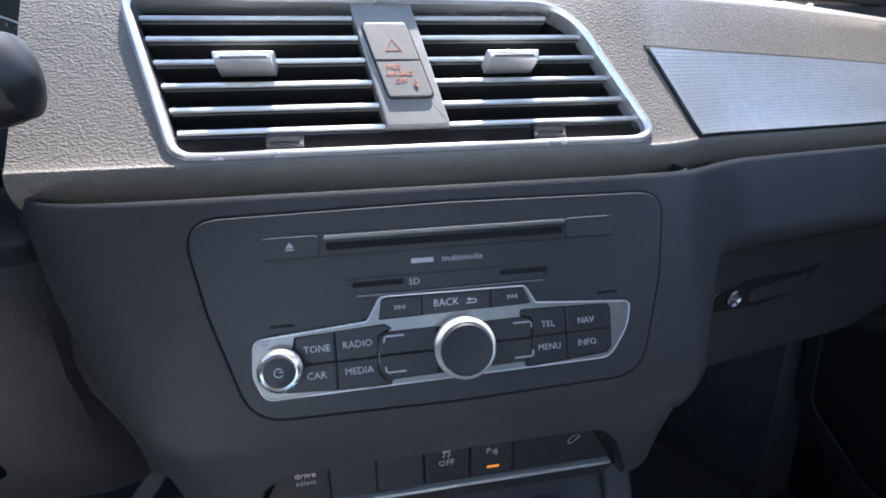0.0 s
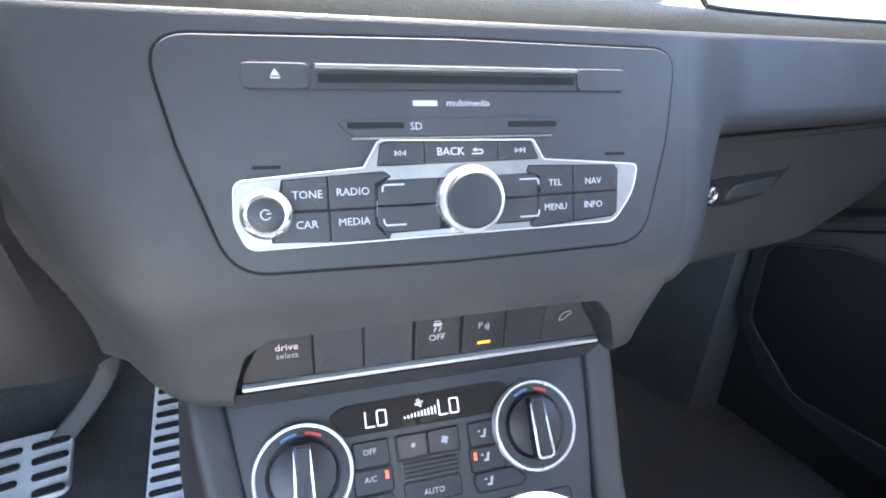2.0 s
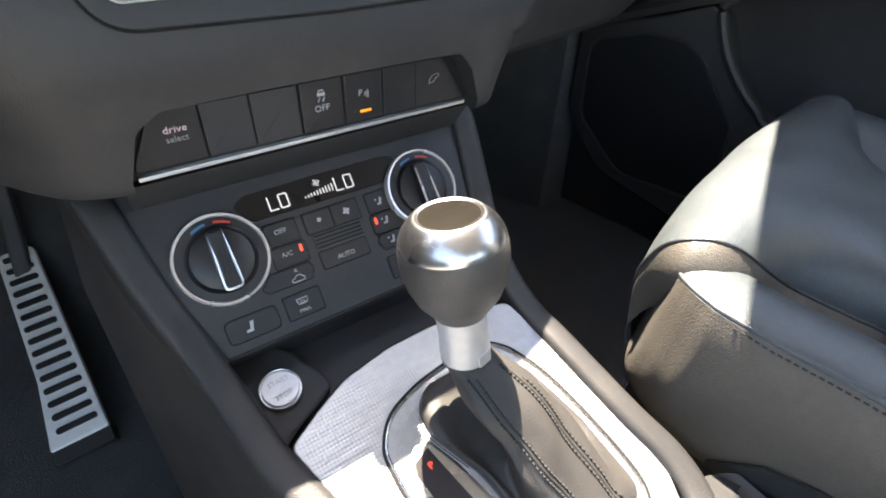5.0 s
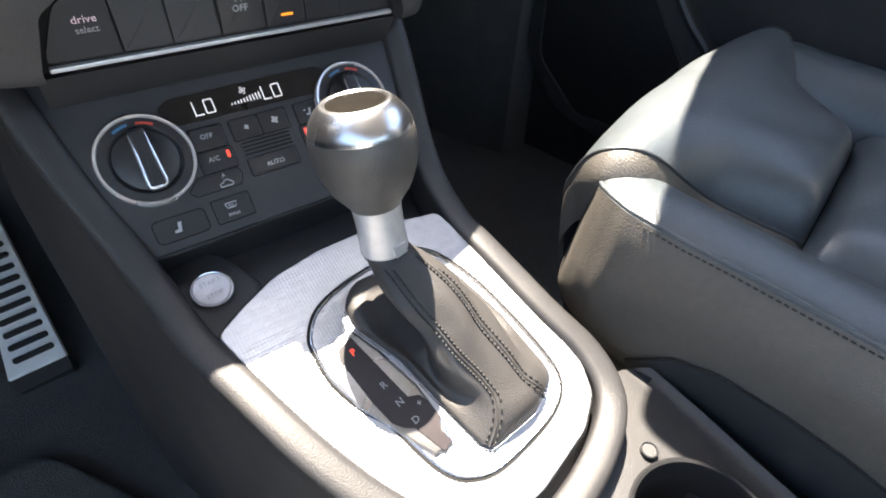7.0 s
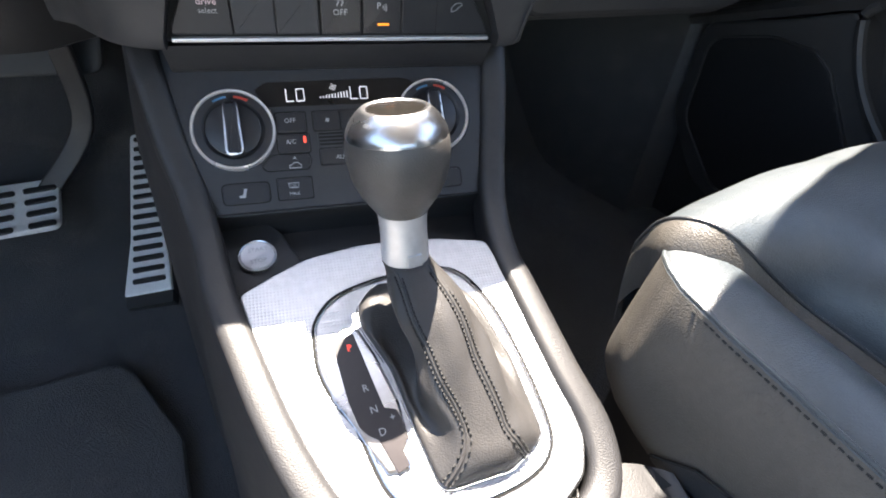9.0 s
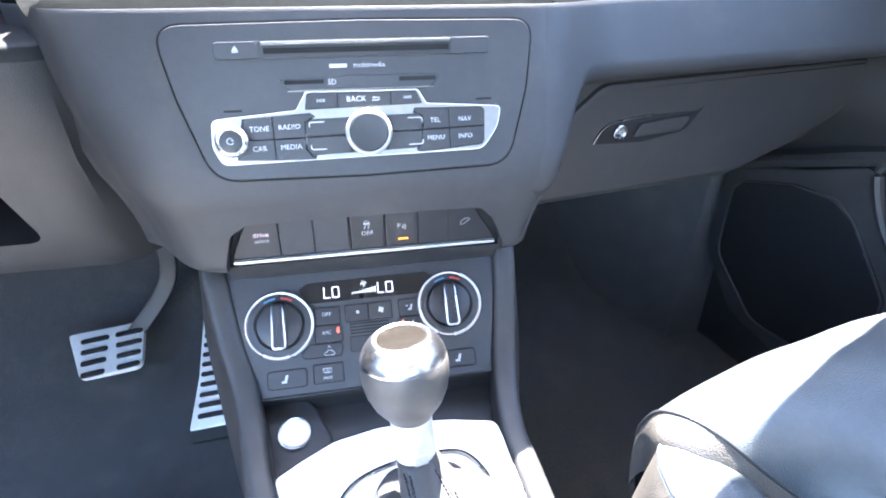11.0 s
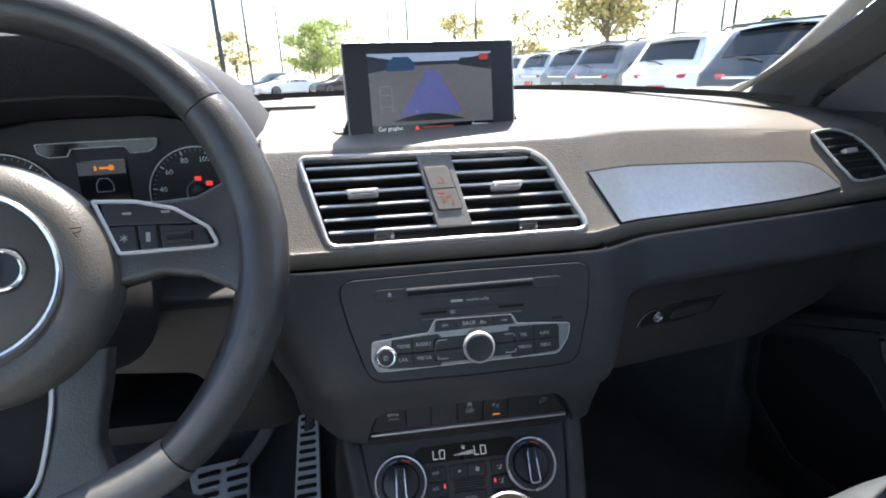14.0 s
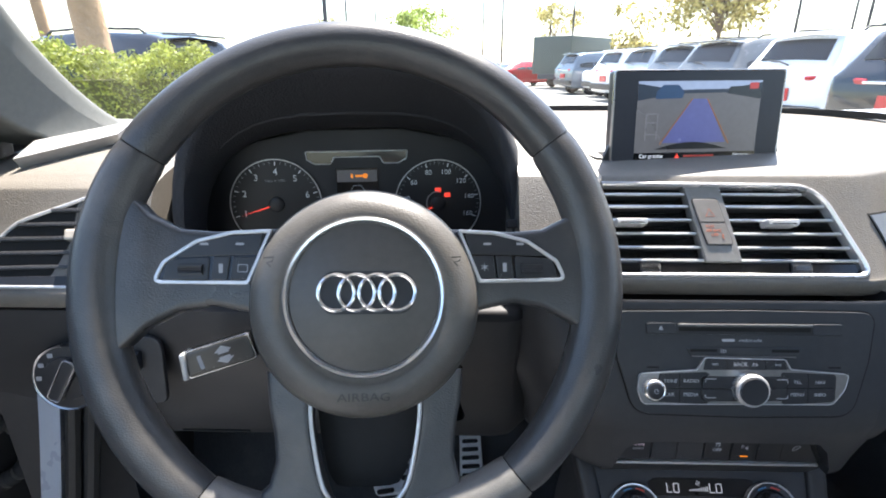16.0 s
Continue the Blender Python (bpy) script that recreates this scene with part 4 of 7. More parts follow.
part("screen_car", prism(rpoly([px(0.72, 0.17), px(0.74, 0.08), px(0.97, 0.06), px(1, 0.15), px(1, 0.25)], 0.002, 3), 0.0006, 0.0007, FG, 0), shade("screen black", (0.02, 0.025, 0.035), 0.3), screen)
part("screen_lane", prism([px(0.44, 0.24), px(0.56, 0.24), px(0.74, 0.84), px(0.22, 0.84)], 0.0007, 0.0008, FG, 0), shade("screen lane blue", (0.14, 0.16, 0.42), 0.55), screen, "blue guide lane")
for a, b in (((0.44, 0.24), (0.20, 0.86)), ((0.56, 0.24), (0.77, 0.86))):
    stroke([px(*a), px(*b)], 0.0012, at(FG, 0, 0, 0.0008), shade("screen guide", (0.45, 0.20, 0.10), 0.4), screen, "guide_line")
part("screen_bumper", prism([px(0.16, 0.93)] + [px(0.16 + 0.60 * k / 10, 0.93 - 0.10 * math.sin(math.pi * k / 10)) for k in range(1, 10)] + [px(0.76, 0.93)], 0.0008, 0.0009, FG, 0), shade("screen bumper", (0.015, 0.015, 0.02), 0.2), screen)
for a, b in (((0.08, 0.44), (0.08, 0.80)), ((0.17, 0.44), (0.17, 0.80)), ((0.08, 0.44), (0.17, 0.44)), ((0.08, 0.56), (0.17, 0.56)), ((0.08, 0.72), (0.17, 0.72))):
    stroke([px(*a), px(*b)], 0.0014, at(FG, 0, 0, 0.0007), shade("screen outline", (0.30, 0.30, 0.33), 0.4), screen, "parking_mark")
part("warning_mark", slab(0.011, 0.007, *px(0.935, 0.07), 0.0008, 0.0009, FG, 0.001, 0), shade("screen red", (0.6, 0.05, 0.05), 0.6), screen)
part("screen_footer", slab(SX, 0.0085, 0, -SY / 2 - 0.0022, 0, 0.0004, FG, 0.0005, 0), GLOSS, screen)
words("Car graphic", 0.0064, at(FG, -0.054, -SY / 2 - 0.0020, 0.0005), LITTEXT, screen)
words("Settings", 0.0064, at(FG, 0.058, -SY / 2 - 0.0020, 0.0005), LITTEXT, screen)
mt = at(FG, -0.022, -SY / 2 - 0.0022, 0.0005)
part("warning_mark", prism([(-0.0032, -0.0026), (0.0032, -0.0026), (0, 0.0030)], 0, 0.0002, mt, 0), LITRED, screen)
part("warning_text", slab(0.038, 0.0020, 0.005, -SY / 2 - 0.0022, 0.0004, 0.0006, FG, 0.0003, 0), REDPRINT, screen, "unreadable red line of text")
for s in (-1, 1):
    part("support_arm", prism(rpoly([(s * 0.098, -0.052), (s * 0.116, -0.056), (s * 0.112, -0.048), (s * 0.1035, -0.030)], 0.001, 3), -0.010, -0.003, FS, 0.001), KEY, screen)
well = thing("display_well", "flush cover plate round the pop-up display's opening", "trim")
part("well_plate", prism(rpoly([(-0.120, -0.010), (0.118, -0.010), (0.150, 0.055), (-0.138, 0.055)], [0.006, 0.006, 0.02, 0.02], 5), -0.004, 0.0010, pose(0.0525, 0.432, 0.9195, 5, 0, 6), 0.0012), VINYL, well)
part("well_slot", prism(rpoly([(-0.108, -0.008), (0.108, -0.008), (0.112, 0.016), (-0.112, 0.016)], 0.003, 4), 0.0, 0.0014, pose(0.0525, 0.432, 0.9195, 5, 0, 6), 0), GAP, well)

# ---- centre console ----
console = thing("centre_console", "dark grained plastic centre console between the seats", "console")
SLOPE = 0.32
PK = pose(0.085, 0.071, 0.431, math.degrees(math.atan(SLOPE)), 0, 0)  # the gear plate's plane
LEFT = [(-0.080, 0.316, 0.597), (-0.075, 0.292, 0.574), (-0.066, 0.262, 0.534), (-0.056, 0.236, 0.503), (-0.048, 0.205, 0.480), (-0.040, 0.1615, 0.463), (-0.027, 0.1186, 0.4492), (-0.0115, 0.071, 0.4345), (0.007, 0.029, 0.4210), (0.030, -0.006, 0.4100)]
TURN_BACK = [(0.058, -0.0310, 0.4020), (0.095, -0.0385, 0.3995), (0.146, -0.0270, 0.4030), (0.182, -0.0060, 0.4098)]
RIGHT = [(0.1930, 0.028, 0.4210), (0.1865, 0.071, 0.4345), (0.1780, 0.1377, 0.4560), (0.1745, 0.168, 0.4645), (0.1775, 0.205, 0.4800), (0.1835, 0.236, 0.5030), (0.1895, 0.262, 0.5340), (0.1945, 0.292, 0.5740), (0.1960, 0.316, 0.5970)]
rail = spline(LEFT + TURN_BACK + RIGHT, 6)
RAILP = [(-0.0112, -0.034), (-0.0114, -0.004), (-0.0108, -0.0006), (-0.0090, 0.0018), (-0.0050, 0.0030), (0.0040, 0.0030), (0.0078, 0.0020), (0.0100, 0.0002), (0.0108, -0.003), (0.0108, -0.034)]
part("console_rail", sweep(rail, RAILP), LOWER, console, "grained rail round the gear plate", sharp=60)
for side, pts in ((-1, LEFT), (1, RIGHT[::-1])):
    rows = []
    for x, y, z in spline(pts, 4):
        rows.append([(x + side * 0.0085, y, z - 0.003), (x + side * 0.0125, y, z - 0.02), (x + side * 0.022, y, z - 0.09), (x + side * 0.034, y, 0.12), (x, y, 0.12), (x, y, z - 0.01)])
    last = rows[-1]
    rows.append([(x + side * 0.004, y - 0.022, min(z, 0.388)) for x, y, z in last])
    rows.append([(x + side * 0.010, y - 0.040, min(z, 0.350)) for x, y, z in last])
    rows.append([(x + side * 0.05, y - 0.5, min(z, 0.350)) for x, y, z in last])
    part("console_side", loft(rows, close_u=True, cap=True), LOWER, console, "grained side wall")
pl_out = rpoly([(-0.1125, 0.0920), (-0.0900, 0.1045), (-0.0650, 0.1160), (-0.0280, 0.1225), (0.0050, 0.1235), (0.0370, 0.1208), (0.0755, 0.1135), (0.0862, 0.0650), (0.0950, 0.0), (0.0968, -0.0480), (0.0880, -0.0690), (0.0650, -0.0845), (0.0150, -0.0965), (-0.0200, -0.0985), (-0.0490, -0.0850), (-0.0680, -0.0440), (-0.0870, 0.0050), (-0.1020, 0.0500)], [0.006, 0.03, 0.04, 0.04, 0.04, 0.04, 0.008, 0.05, 0.05, 0.02, 0.02, 0.03, 0.04, 0.02, 0.02, 0.05, 0.05, 0.05], 5)
part("plate_gap", prism(inset(pl_out, -0.0012), -0.010, -0.0006, PK, 0), GAP, console, "dark seam round the plate")
part("gear_plate", prism(pl_out, -0.006, 0.0012, PK, 0.0010), PLATE, console, "dotted silver plate round the gear selector")
part("tray_floor", prism(rpoly([(-0.136, 0.215), (0.112, 0.215), (0.104, 0.10), (0.10, 0.05), (-0.11, 0.05), (-0.136, 0.10)], 0.01, 4), -0.044, -0.036, PK, 0), LOWER, console, "smooth tray in front of the selector")
part("tray_edge", prism(inset(rpoly([(-0.1125, 0.0920), (-0.0650, 0.1160), (0.0050, 0.1235), (0.0755, 0.1135), (0.09, 0.02), (-0.09, 0.02)], 0.01, 4), 0.001), -0.042, -0.006, PK, 0), LOWER, console, "dark wall under the plate's front edge")
part("tray_back", loft([[(x, y, z) for y, z in ((0.2225, 0.4835), (0.2300, 0.4760), (0.2400, 0.4600), (0.2430, 0.4250), (0.2600, 0.4250), (0.2600, 0.4835))] for x in (-0.060, 0.180)], close_u=True, cap=True), LOWER, console, "dark wall under the climate panel", sharp=60)
part("start_dish", prism(spline([(-0.132, 0.094), (-0.098, 0.1085), (-0.0720, 0.1225), (-0.0690, 0.1340), (-0.0760, 0.1480), (-0.0840, 0.1640), (-0.100, 0.1760), (-0.122, 0.1790), (-0.138, 0.172), (-0.140, 0.130)], 6, closed=True), -0.040, -0.0245, PK, 0.0030), LOWER, console, "smooth dark dish round the start button")
# rear part with a cup holder
CUPX, CUPY, TRAYZ = 0.172, -0.097, 0.384
rows = []
for i in range(13):
    y = -0.020 - 0.60 * i / 12
    z = TRAYZ - 0.010 * smooth(0, 3, i)
    rows.append([(x, y + dy, z + dz) for x, dy, dz in spline([(0.005, 0, -0.20), (0.010, 0, -0.012), (0.022, 0.005, 0.0), (0.10, 0.0, 0.001), (0.19, 0.035, 0.001), (0.238, 0.03, -0.003), (0.254, 0.01, -0.018), (0.268, 0.0, -0.22)], 4)])
rear = part("rear_tray", loft(rows, close_u=True, cap=True), LOWER, console, "grained rear console top", sharp=50)
cut(rear, prism(circle(0.0465, 48), -0.09, 0.03, pose(CUPX, CUPY, TRAYZ - 0.004), 0))
part("cup_holder", lathe([(0.0005, -0.070), (0.0440, -0.070), (0.0462, -0.004), (0.0485, 0.0040), (0.0490, 0.0068), (0.0475, 0.0080), (0.0455, 0.0072), (0.0445, 0.0040), (0.0435, -0.010), (0.0420, -0.060), (0.0395, -0.064), (0.0005, -0.064)], pose(CUPX, CUPY, TRAYZ - 0.006), 64), DEEP, console, "deep round cup holder")
part("screw_cover", lathe([(0.0062, -0.002), (0.0062, 0.0008), (0.0056, 0.0014), (0.0048, 0.0002), (0.0003, 0.0002)], pose(0.188, -0.042, TRAYZ + 0.001), 24), LOWER, console, "round screw cover")

# start button
start = thing("start_button", "round silver engine start and stop push button", "button")
MS = at(PK, -0.1007, 0.1380, -0.0250)
part("button_ring", lathe([(0.0152, -0.002), (0.0152, 0.0032), (0.0143, 0.0044), (0.0134, 0.0036)], MS, 48), CHROME, start, "chrome ring")
part("button_cap", lathe([(0.0133, 0), (0.0131, 0.0044), (0.0122, 0.0052), (0.006, 0.0046), (0.0003, 0.0044)], MS, 48), ALU, start, "brushed silver cap")
for text, v in (("START", 0.0052), ("STOP", -0.0052)):
    words(text, 0.0052, at(MS, 0.0005, v, 0.0050, 5), GREYPRINT, start)

# gear selector
gear = thing("gear_selector", "automatic gear lever with silver-capped knob and stitched leather boot", "gear lever")
PUP = PK.to_3x3() @ Vector((0, 0, 1))
ring_line = spline([(-0.0475, -0.0135), (-0.0580, 0.0050), (-0.0660, 0.0280), (-0.0668, 0.0490), (-0.0642, 0.0640), (-0.0500, 0.0802), (-0.0240, 0.0895), (0.0060, 0.0935), (0.0318, 0.0937), (0.0460, 0.0875), (0.0575, 0.0710), (0.0680, 0.0400), (0.0760, -0.0200), (0.0720, -0.0500), (0.0480, -0.0655), (0.0, -0.0720), (-0.0230, -0.0660), (-0.0345, -0.0540), (-0.0410, -0.0370)], 5, closed=True)
part("surround_groove", sweep([PK @ Vector((x, y, 0.0010)) for x, y in ring_line], [(-0.0011, -0.0008), (0.0011, -0.0008), (0.0011, 0.0006), (-0.0011, 0.0006)], closed=True, up=PUP), GAP, gear, "dark groove round the selector panel")
part("surround_ring", sweep([PK @ Vector((x, y, 0.0016)) for x, y in inset(ring_line, 0.0017)], circle(0.0011, 8), closed=True, up=PUP), CAP, gear, "thin bright ring")
K0, K1 = Vector((0.0833, 0.1340, 0.5000)), Vector((0.0781, 0.1510, 0.5960))
axis = (K1 - K0).normalized()
MK = Matrix.Translation(K0) @ Vector((0, 0, 1)).rotation_difference(axis).to_matrix().to_4x4()
part("knob_collar", lathe([(0.0152, -0.004), (0.0156, 0.000), (0.0159, 0.003), (0.0153, 0.016), (0.0155, 0.028), (0.0163, 0.036)], MK, 48), SATIN, gear, "satin silver collar")
part("knob", lathe([(0.0163, 0.0335), (0.0178, 0.0362), (0.0204, 0.0400), (0.0252, 0.0470), (0.0292, 0.0570), (0.0311, 0.0670), (0.0315, 0.0740), (0.0311, 0.0790), (0.0303, 0.0825)], MK, 64), mat("brown-black knob leather", (0.062, 0.058, 0.054), 0.44, grain=0.0002, size=800, kind="leather", dirt=0.08), gear, "worn dark leather knob", sharp=60)
part("knob_cap", lathe([(0.0302, 0.0812), (0.0302, 0.0836), (0.0296, 0.0862), (0.0276, 0.0902), (0.0242, 0.0946), (0.0212, 0.0974), (0.0196, 0.0984), (0.0184, 0.0982), (0.0176, 0.0970)], MK, 72), CAP, gear, "polished silver cap", sharp=60)
part("knob_badge", lathe([(0.0172, 0.0955), (0.0170, 0.0978), (0.0130, 0.0981), (0.0003, 0.0983)], MK, 48), mat("dark mirror badge", (0.10, 0.088, 0.075), 0.16, 0.9, vary=0.1, dirt=0.06), gear, "dark polished disc")
part("release_key", slab(0.0105, 0.0085, 0.0, 0.0, 0, 0.0016, MK @ pose(0.0030, -0.0148, 0.0035, 90, 0, 11), 0.0015), SATIN, gear, "small satin tab")


# boot: from the collar down to the plate
BOOT = mat("black boot leather", (0.034, 0.032, 0.031), 0.5, grain=0.0002, size=900, kind="leather", dirt=0.08)
BASE = rpoly([(-0.0330, 0.0720), (-0.0345, 0.0560), (-0.0195, 0.0206), (-0.0135, -0.0112), (-0.0030, -0.0590), (0.0420, -0.0560), (0.0690, -0.0420), (0.0640, 0.0140), (0.0500, 0.0640), (0.0300, 0.0850), (-0.0200, 0.0850)], [0.012, 0.008, 0.03, 0.03, 0.009, 0.02, 0.012, 0.03, 0.02, 0.02, 0.014], 4)
BC = (0.018, 0.010)


def base_pt(a):
    """Where a ray at the angle a from the boot's middle meets its foot line."""
    dx, dy = math.cos(a), math.sin(a)
    for (x0, y0), (x1, y1) in zip(BASE, BASE[1:] + BASE[:1]):
        ex, ey, px0, py0 = x1 - x0, y1 - y0, x0 - BC[0], y0 - BC[1]
        den = dx * ey - dy * ex
        if abs(den) > 1e-12:
            d, f = (px0 * ey - py0 * ex) / den, (px0 * dy - py0 * dx) / den
            if d > 0 and -1e-6 <= f <= 1 + 1e-6:
                return Vector((dx * d, dy * d, 0))
    return Vector((dx * 0.05, dy * 0.05, 0))


def boot_pt(t, i):
    """A leather tube hanging from the collar that flares into the foot line."""
    a = 2 * math.pi * i / 72
    tube = (K0 - axis * 0.001).lerp(PK @ Vector((0.030, -0.028, 0.012)), t) + Vector((0, 0.004, 0.003)) * math.sin(math.pi * t)
    rt = 0.0158 + 0.0085 * smooth(0.0, 0.35, t) + 0.0040 * smooth(0.4, 1.0, t)
    fold = 0.0007 * math.sin(a * 9 + t * 4) * math.sin(math.pi * t) + 0.0018 * math.sin(a * 3 + t * 14) * smooth(0.3, 0.6, t) * (1 - smooth(0.85, 1, t))
    d = Vector((math.cos(a), math.sin(a), 0)) * (rt + fold)
    q = PK.inverted() @ (tube + MK.to_quaternion().slerp(PK.to_quaternion(), smooth(0, 0.9, t)) @ d)
    foot = Vector((BC[0], BC[1], 0.006)) + base_pt(a)
    rear = 0.5 + 0.5 * math.cos(a - radians(110))
    q.z += (0.004 - q.z) * smooth(0.90 - 0.42 * rear, 1.0 - 0.16 * rear, t) + 0.007 * rear * math.exp(-((t - 0.95) / 0.035) ** 2)
    out = smooth(0.84 - 0.10 * rear, 1.0, t)
    q.x, q.y = q.x + (foot.x - q.x) * out, q.y + (foot.y - q.y) * out
    return PK @ q


rows = [[boot_pt(k / 30, i) for i in range(72)] for k in range(31)]
for h, f in ((0.0022, 1.008), (-0.001, 0.985)):
    rows.append([PK @ (Vector((BC[0], BC[1], h)) + base_pt(2 * math.pi * i / 72) * f) for i in range(72)])
part("boot", loft(rows, close_u=True, cap=True), BOOT, gear, "stitched black leather boot", sharp=70)
bmt = bmesh.new()
for a0, a1 in ((229, 254), (318, 300)):
    m0, m1 = a0 / 5, a1 / 5
    part("boot_seam", sweep([boot_pt(k / 40, m0 + (m1 - m0) * k / 40) for k in range(1, 41)], circle(0.0009, 6), up=(0.3, 0.2, 1)), BOOT, gear, "raised leather seam")
    for off in (-1, 1):
        for k in range(3, 46):
            ends = []
            for t in (k / 46, (k + 0.62) / 46):
                t = min(t, 1.0)
                i = m0 + (m1 - m0) * t
                d = boot_pt(t, i + 0.5) - boot_pt(t, i - 0.5)
                j = i + off * 0.0026 / max(d.length, 1e-4)
                u, w = boot_pt(t, j + 0.3) - boot_pt(t, j - 0.3), boot_pt(min(t + 0.02, 1.0), j) - boot_pt(t - 0.02, j)
                nrm = u.cross(w).normalized()
                ends.append((boot_pt(t, j), nrm if nrm.y < 0.3 else -nrm))
            (a, na), (b, nb) = ends
            sweep([a + na * 0.0002, (a + b) / 2 + (na + nb) * 0.0006, b + nb * 0.0002], circle(0.0006, 5), bmt, up=(0.3, 0.2, 1))
tagged(part("boot_stitching", bmt, THREAD, gear, "dark double seam stitching"), kind="stuff")
part("boot_frame", band(inset(BASE, -0.0020), inset(BASE, -0.0004), -0.001, 0.0014, PK, 0.0006), CAP, gear, "rounded silver lip round the boot")
# position window
WINDOW = rpoly([(-0.0405, 0.0505), (-0.0520, 0.0464), (-0.0545, 0.0388), (-0.0503, 0.0042), (-0.0460, -0.0130), (-0.0410, -0.0190), (-0.0354, -0.0226), (-0.0272, -0.0443), (-0.0193, -0.0410), (-0.0220, -0.0318), (-0.0172, -0.0245), (-0.0191, -0.0120), (-0.0215, -0.0060), (-0.0287, -0.0036)], [0.0008, 0.004, 0.004, 0.01, 0.006, 0.004, 0.002, 0.0015, 0.0015, 0.001, 0.002, 0.003, 0.003, 0.001], 3)
part("window_bevel", prism(rpoly([(-0.0602, 0.0420), (-0.0635, 0.0290), (-0.0600, 0.0070), (-0.0500, -0.0115), (-0.0420, -0.0290), (-0.0340, -0.0440), (-0.0190, -0.0440), (-0.0165, -0.0270), (-0.0180, -0.0020), (-0.0275, 0.0330), (-0.0360, 0.0535), (-0.0480, 0.0565)], [0.01, 0.012, 0.014, 0.012, 0.01, 0.004, 0.003, 0.006, 0.006, 0.01, 0.004, 0.008], 4), -0.001, 0.0030, PK, 0.0022), CAP, gear, "glossy silver window surround")
part("position_window", prism(WINDOW, 0.001, 0.0036, PK, 0.0004), mat("smoked window", (0.030, 0.026, 0.028), 0.34, vary=0.1, spec=0.3, dirt=0.05), gear, "smoked black position window")
for text, u, v, mt2 in (("P", -0.0443, 0.0398, LITRED), ("R", -0.0383, 0.0107, GREYPRINT), ("N", -0.0352, -0.0040, GREYPRINT), ("D", -0.0322, -0.0185, GREYPRINT), ("+", -0.0246, -0.0108, GREYPRINT)):
    words(text, 0.0068, at(PK, u, v, 0.0037, 8), mt2, gear)


# ---- steering wheel ----
CAR = pose(0, 0, 0, 0, 0, 12)  # the car's own axes: x to its right, y ahead
MW = face(-0.307, 0.163, 0.862, 24, 7)
wheel = thing("steering_wheel", "three-spoke leather steering wheel with chrome ring and switch pods", "steering wheel")


def rim_at(a, r=0.1945, tr=0.0165, td=0.0180, n=20):
    c = Vector((math.cos(a), math.sin(a), 0))
    flat = 1 - 0.045 * smooth(0.75, 1.0, -math.sin(a))
    out = []
    for i in range(n):
        t = 2 * math.pi * i / n
        lobe = 1 + 0.06 * math.cos(2 * t)
        grip = 0.0032 * smooth(0.55, 0.95, abs(math.cos(a))) * (1 if math.cos(t) < 0 else 0.35)
        out.append(MW @ (c * (r * flat + (tr + grip) * math.cos(t) * lobe) + Vector((0, 0, td * math.sin(t) * lobe))))
    return out


SEAMS = [(34, 146, "smooth leather upper rim"), (146, 232, "worn leather rim side"), (232, 308, "satin leather lower rim"), (308, 394, "worn leather rim side")]
RIM_LOW = mat("lower rim trim", (0.10, 0.098, 0.094), 0.40, grain=0.0002, size=700, kind="leather")
for k, (a0, a1, lab) in enumerate(SEAMS):
    n = 36
    rows = []
    for i in range(n + 1):
        s = 1.0
        if i in (0, n):
            s = 0.95
        a = radians(a0 + 0.18 + (a1 - a0 - 0.36) * i / n)
        rows.append(rim_at(a, tr=0.0165 * s * (1.05 if k == 2 else 1.0), td=0.0180 * s))
    part("rim_section", loft(rows, close_u=True, cap=True), RIM_LOW if k == 2 else RIMSKIN, wheel, lab, sharp=60)
part("rim_core", loft([rim_at(2 * math.pi * i / 72, tr=0.0152, td=0.0166, n=12) for i in range(72)] + [rim_at(0, tr=0.0152, td=0.0166, n=12)], close_u=True), GAP, wheel)
bms = bmesh.new()
for a0, a1 in ((150, 228), (312, 390)):
    for i in range(72):
        a = radians(a0 + (a1 - a0) * i / 72)
        c = Vector((math.cos(a), math.sin(a), 0))
        d = Vector((-math.sin(a), math.cos(a), 0))
        p = MW @ (c * 0.1775 + Vector((0, 0, 0.0032)))
        q = MW @ (c * 0.1778 + d * 0.0016 - Vector((0, 0, 0.0022)))
        sweep([p, q], circle(0.0005, 5), bms, up=(0.2, 0.3, 1))
tagged(part("rim_stitching", bms, THREAD, wheel, "dark cross stitching inside the rim"), kind="stuff")
MH = MW @ pose(0.007, -0.014, 0, 0, 0, -2)
part("hub", lathe([(0.070, -0.045), (0.082, -0.020), (0.0868, 0.000), (0.0862, 0.012), (0.0820, 0.020), (0.074, 0.0255), (0.061, 0.0285), (0.0590, 0.0270), (0.0575, 0.0260), (0.030, 0.0262), (0.0004, 0.0264)], MH, 72), mat("hub vinyl", (0.080, 0.074, 0.066), 0.42, grain=0.00018, size=560, kind="leather", dirt=0.05), wheel, "grained airbag cover", sharp=50)
part("hub_ring", lathe([(0.0592, 0.0262), (0.0589, 0.0292), (0.0576, 0.0310), (0.0560, 0.0306), (0.0545, 0.0285), (0.0542, 0.0262)], MH @ pose(0, 0.0045, 0), 72), CHROME, wheel, "chrome ring on the airbag cover")
part("hub_disc", lathe([(0.0542, 0.0255), (0.0540, 0.0275), (0.0530, 0.0282), (0.0004, 0.0285)], MH @ pose(0, 0.0045, 0), 72), mat("smooth hub disc", (0.072, 0.067, 0.060), 0.42, grain=0.0002, size=900), wheel)
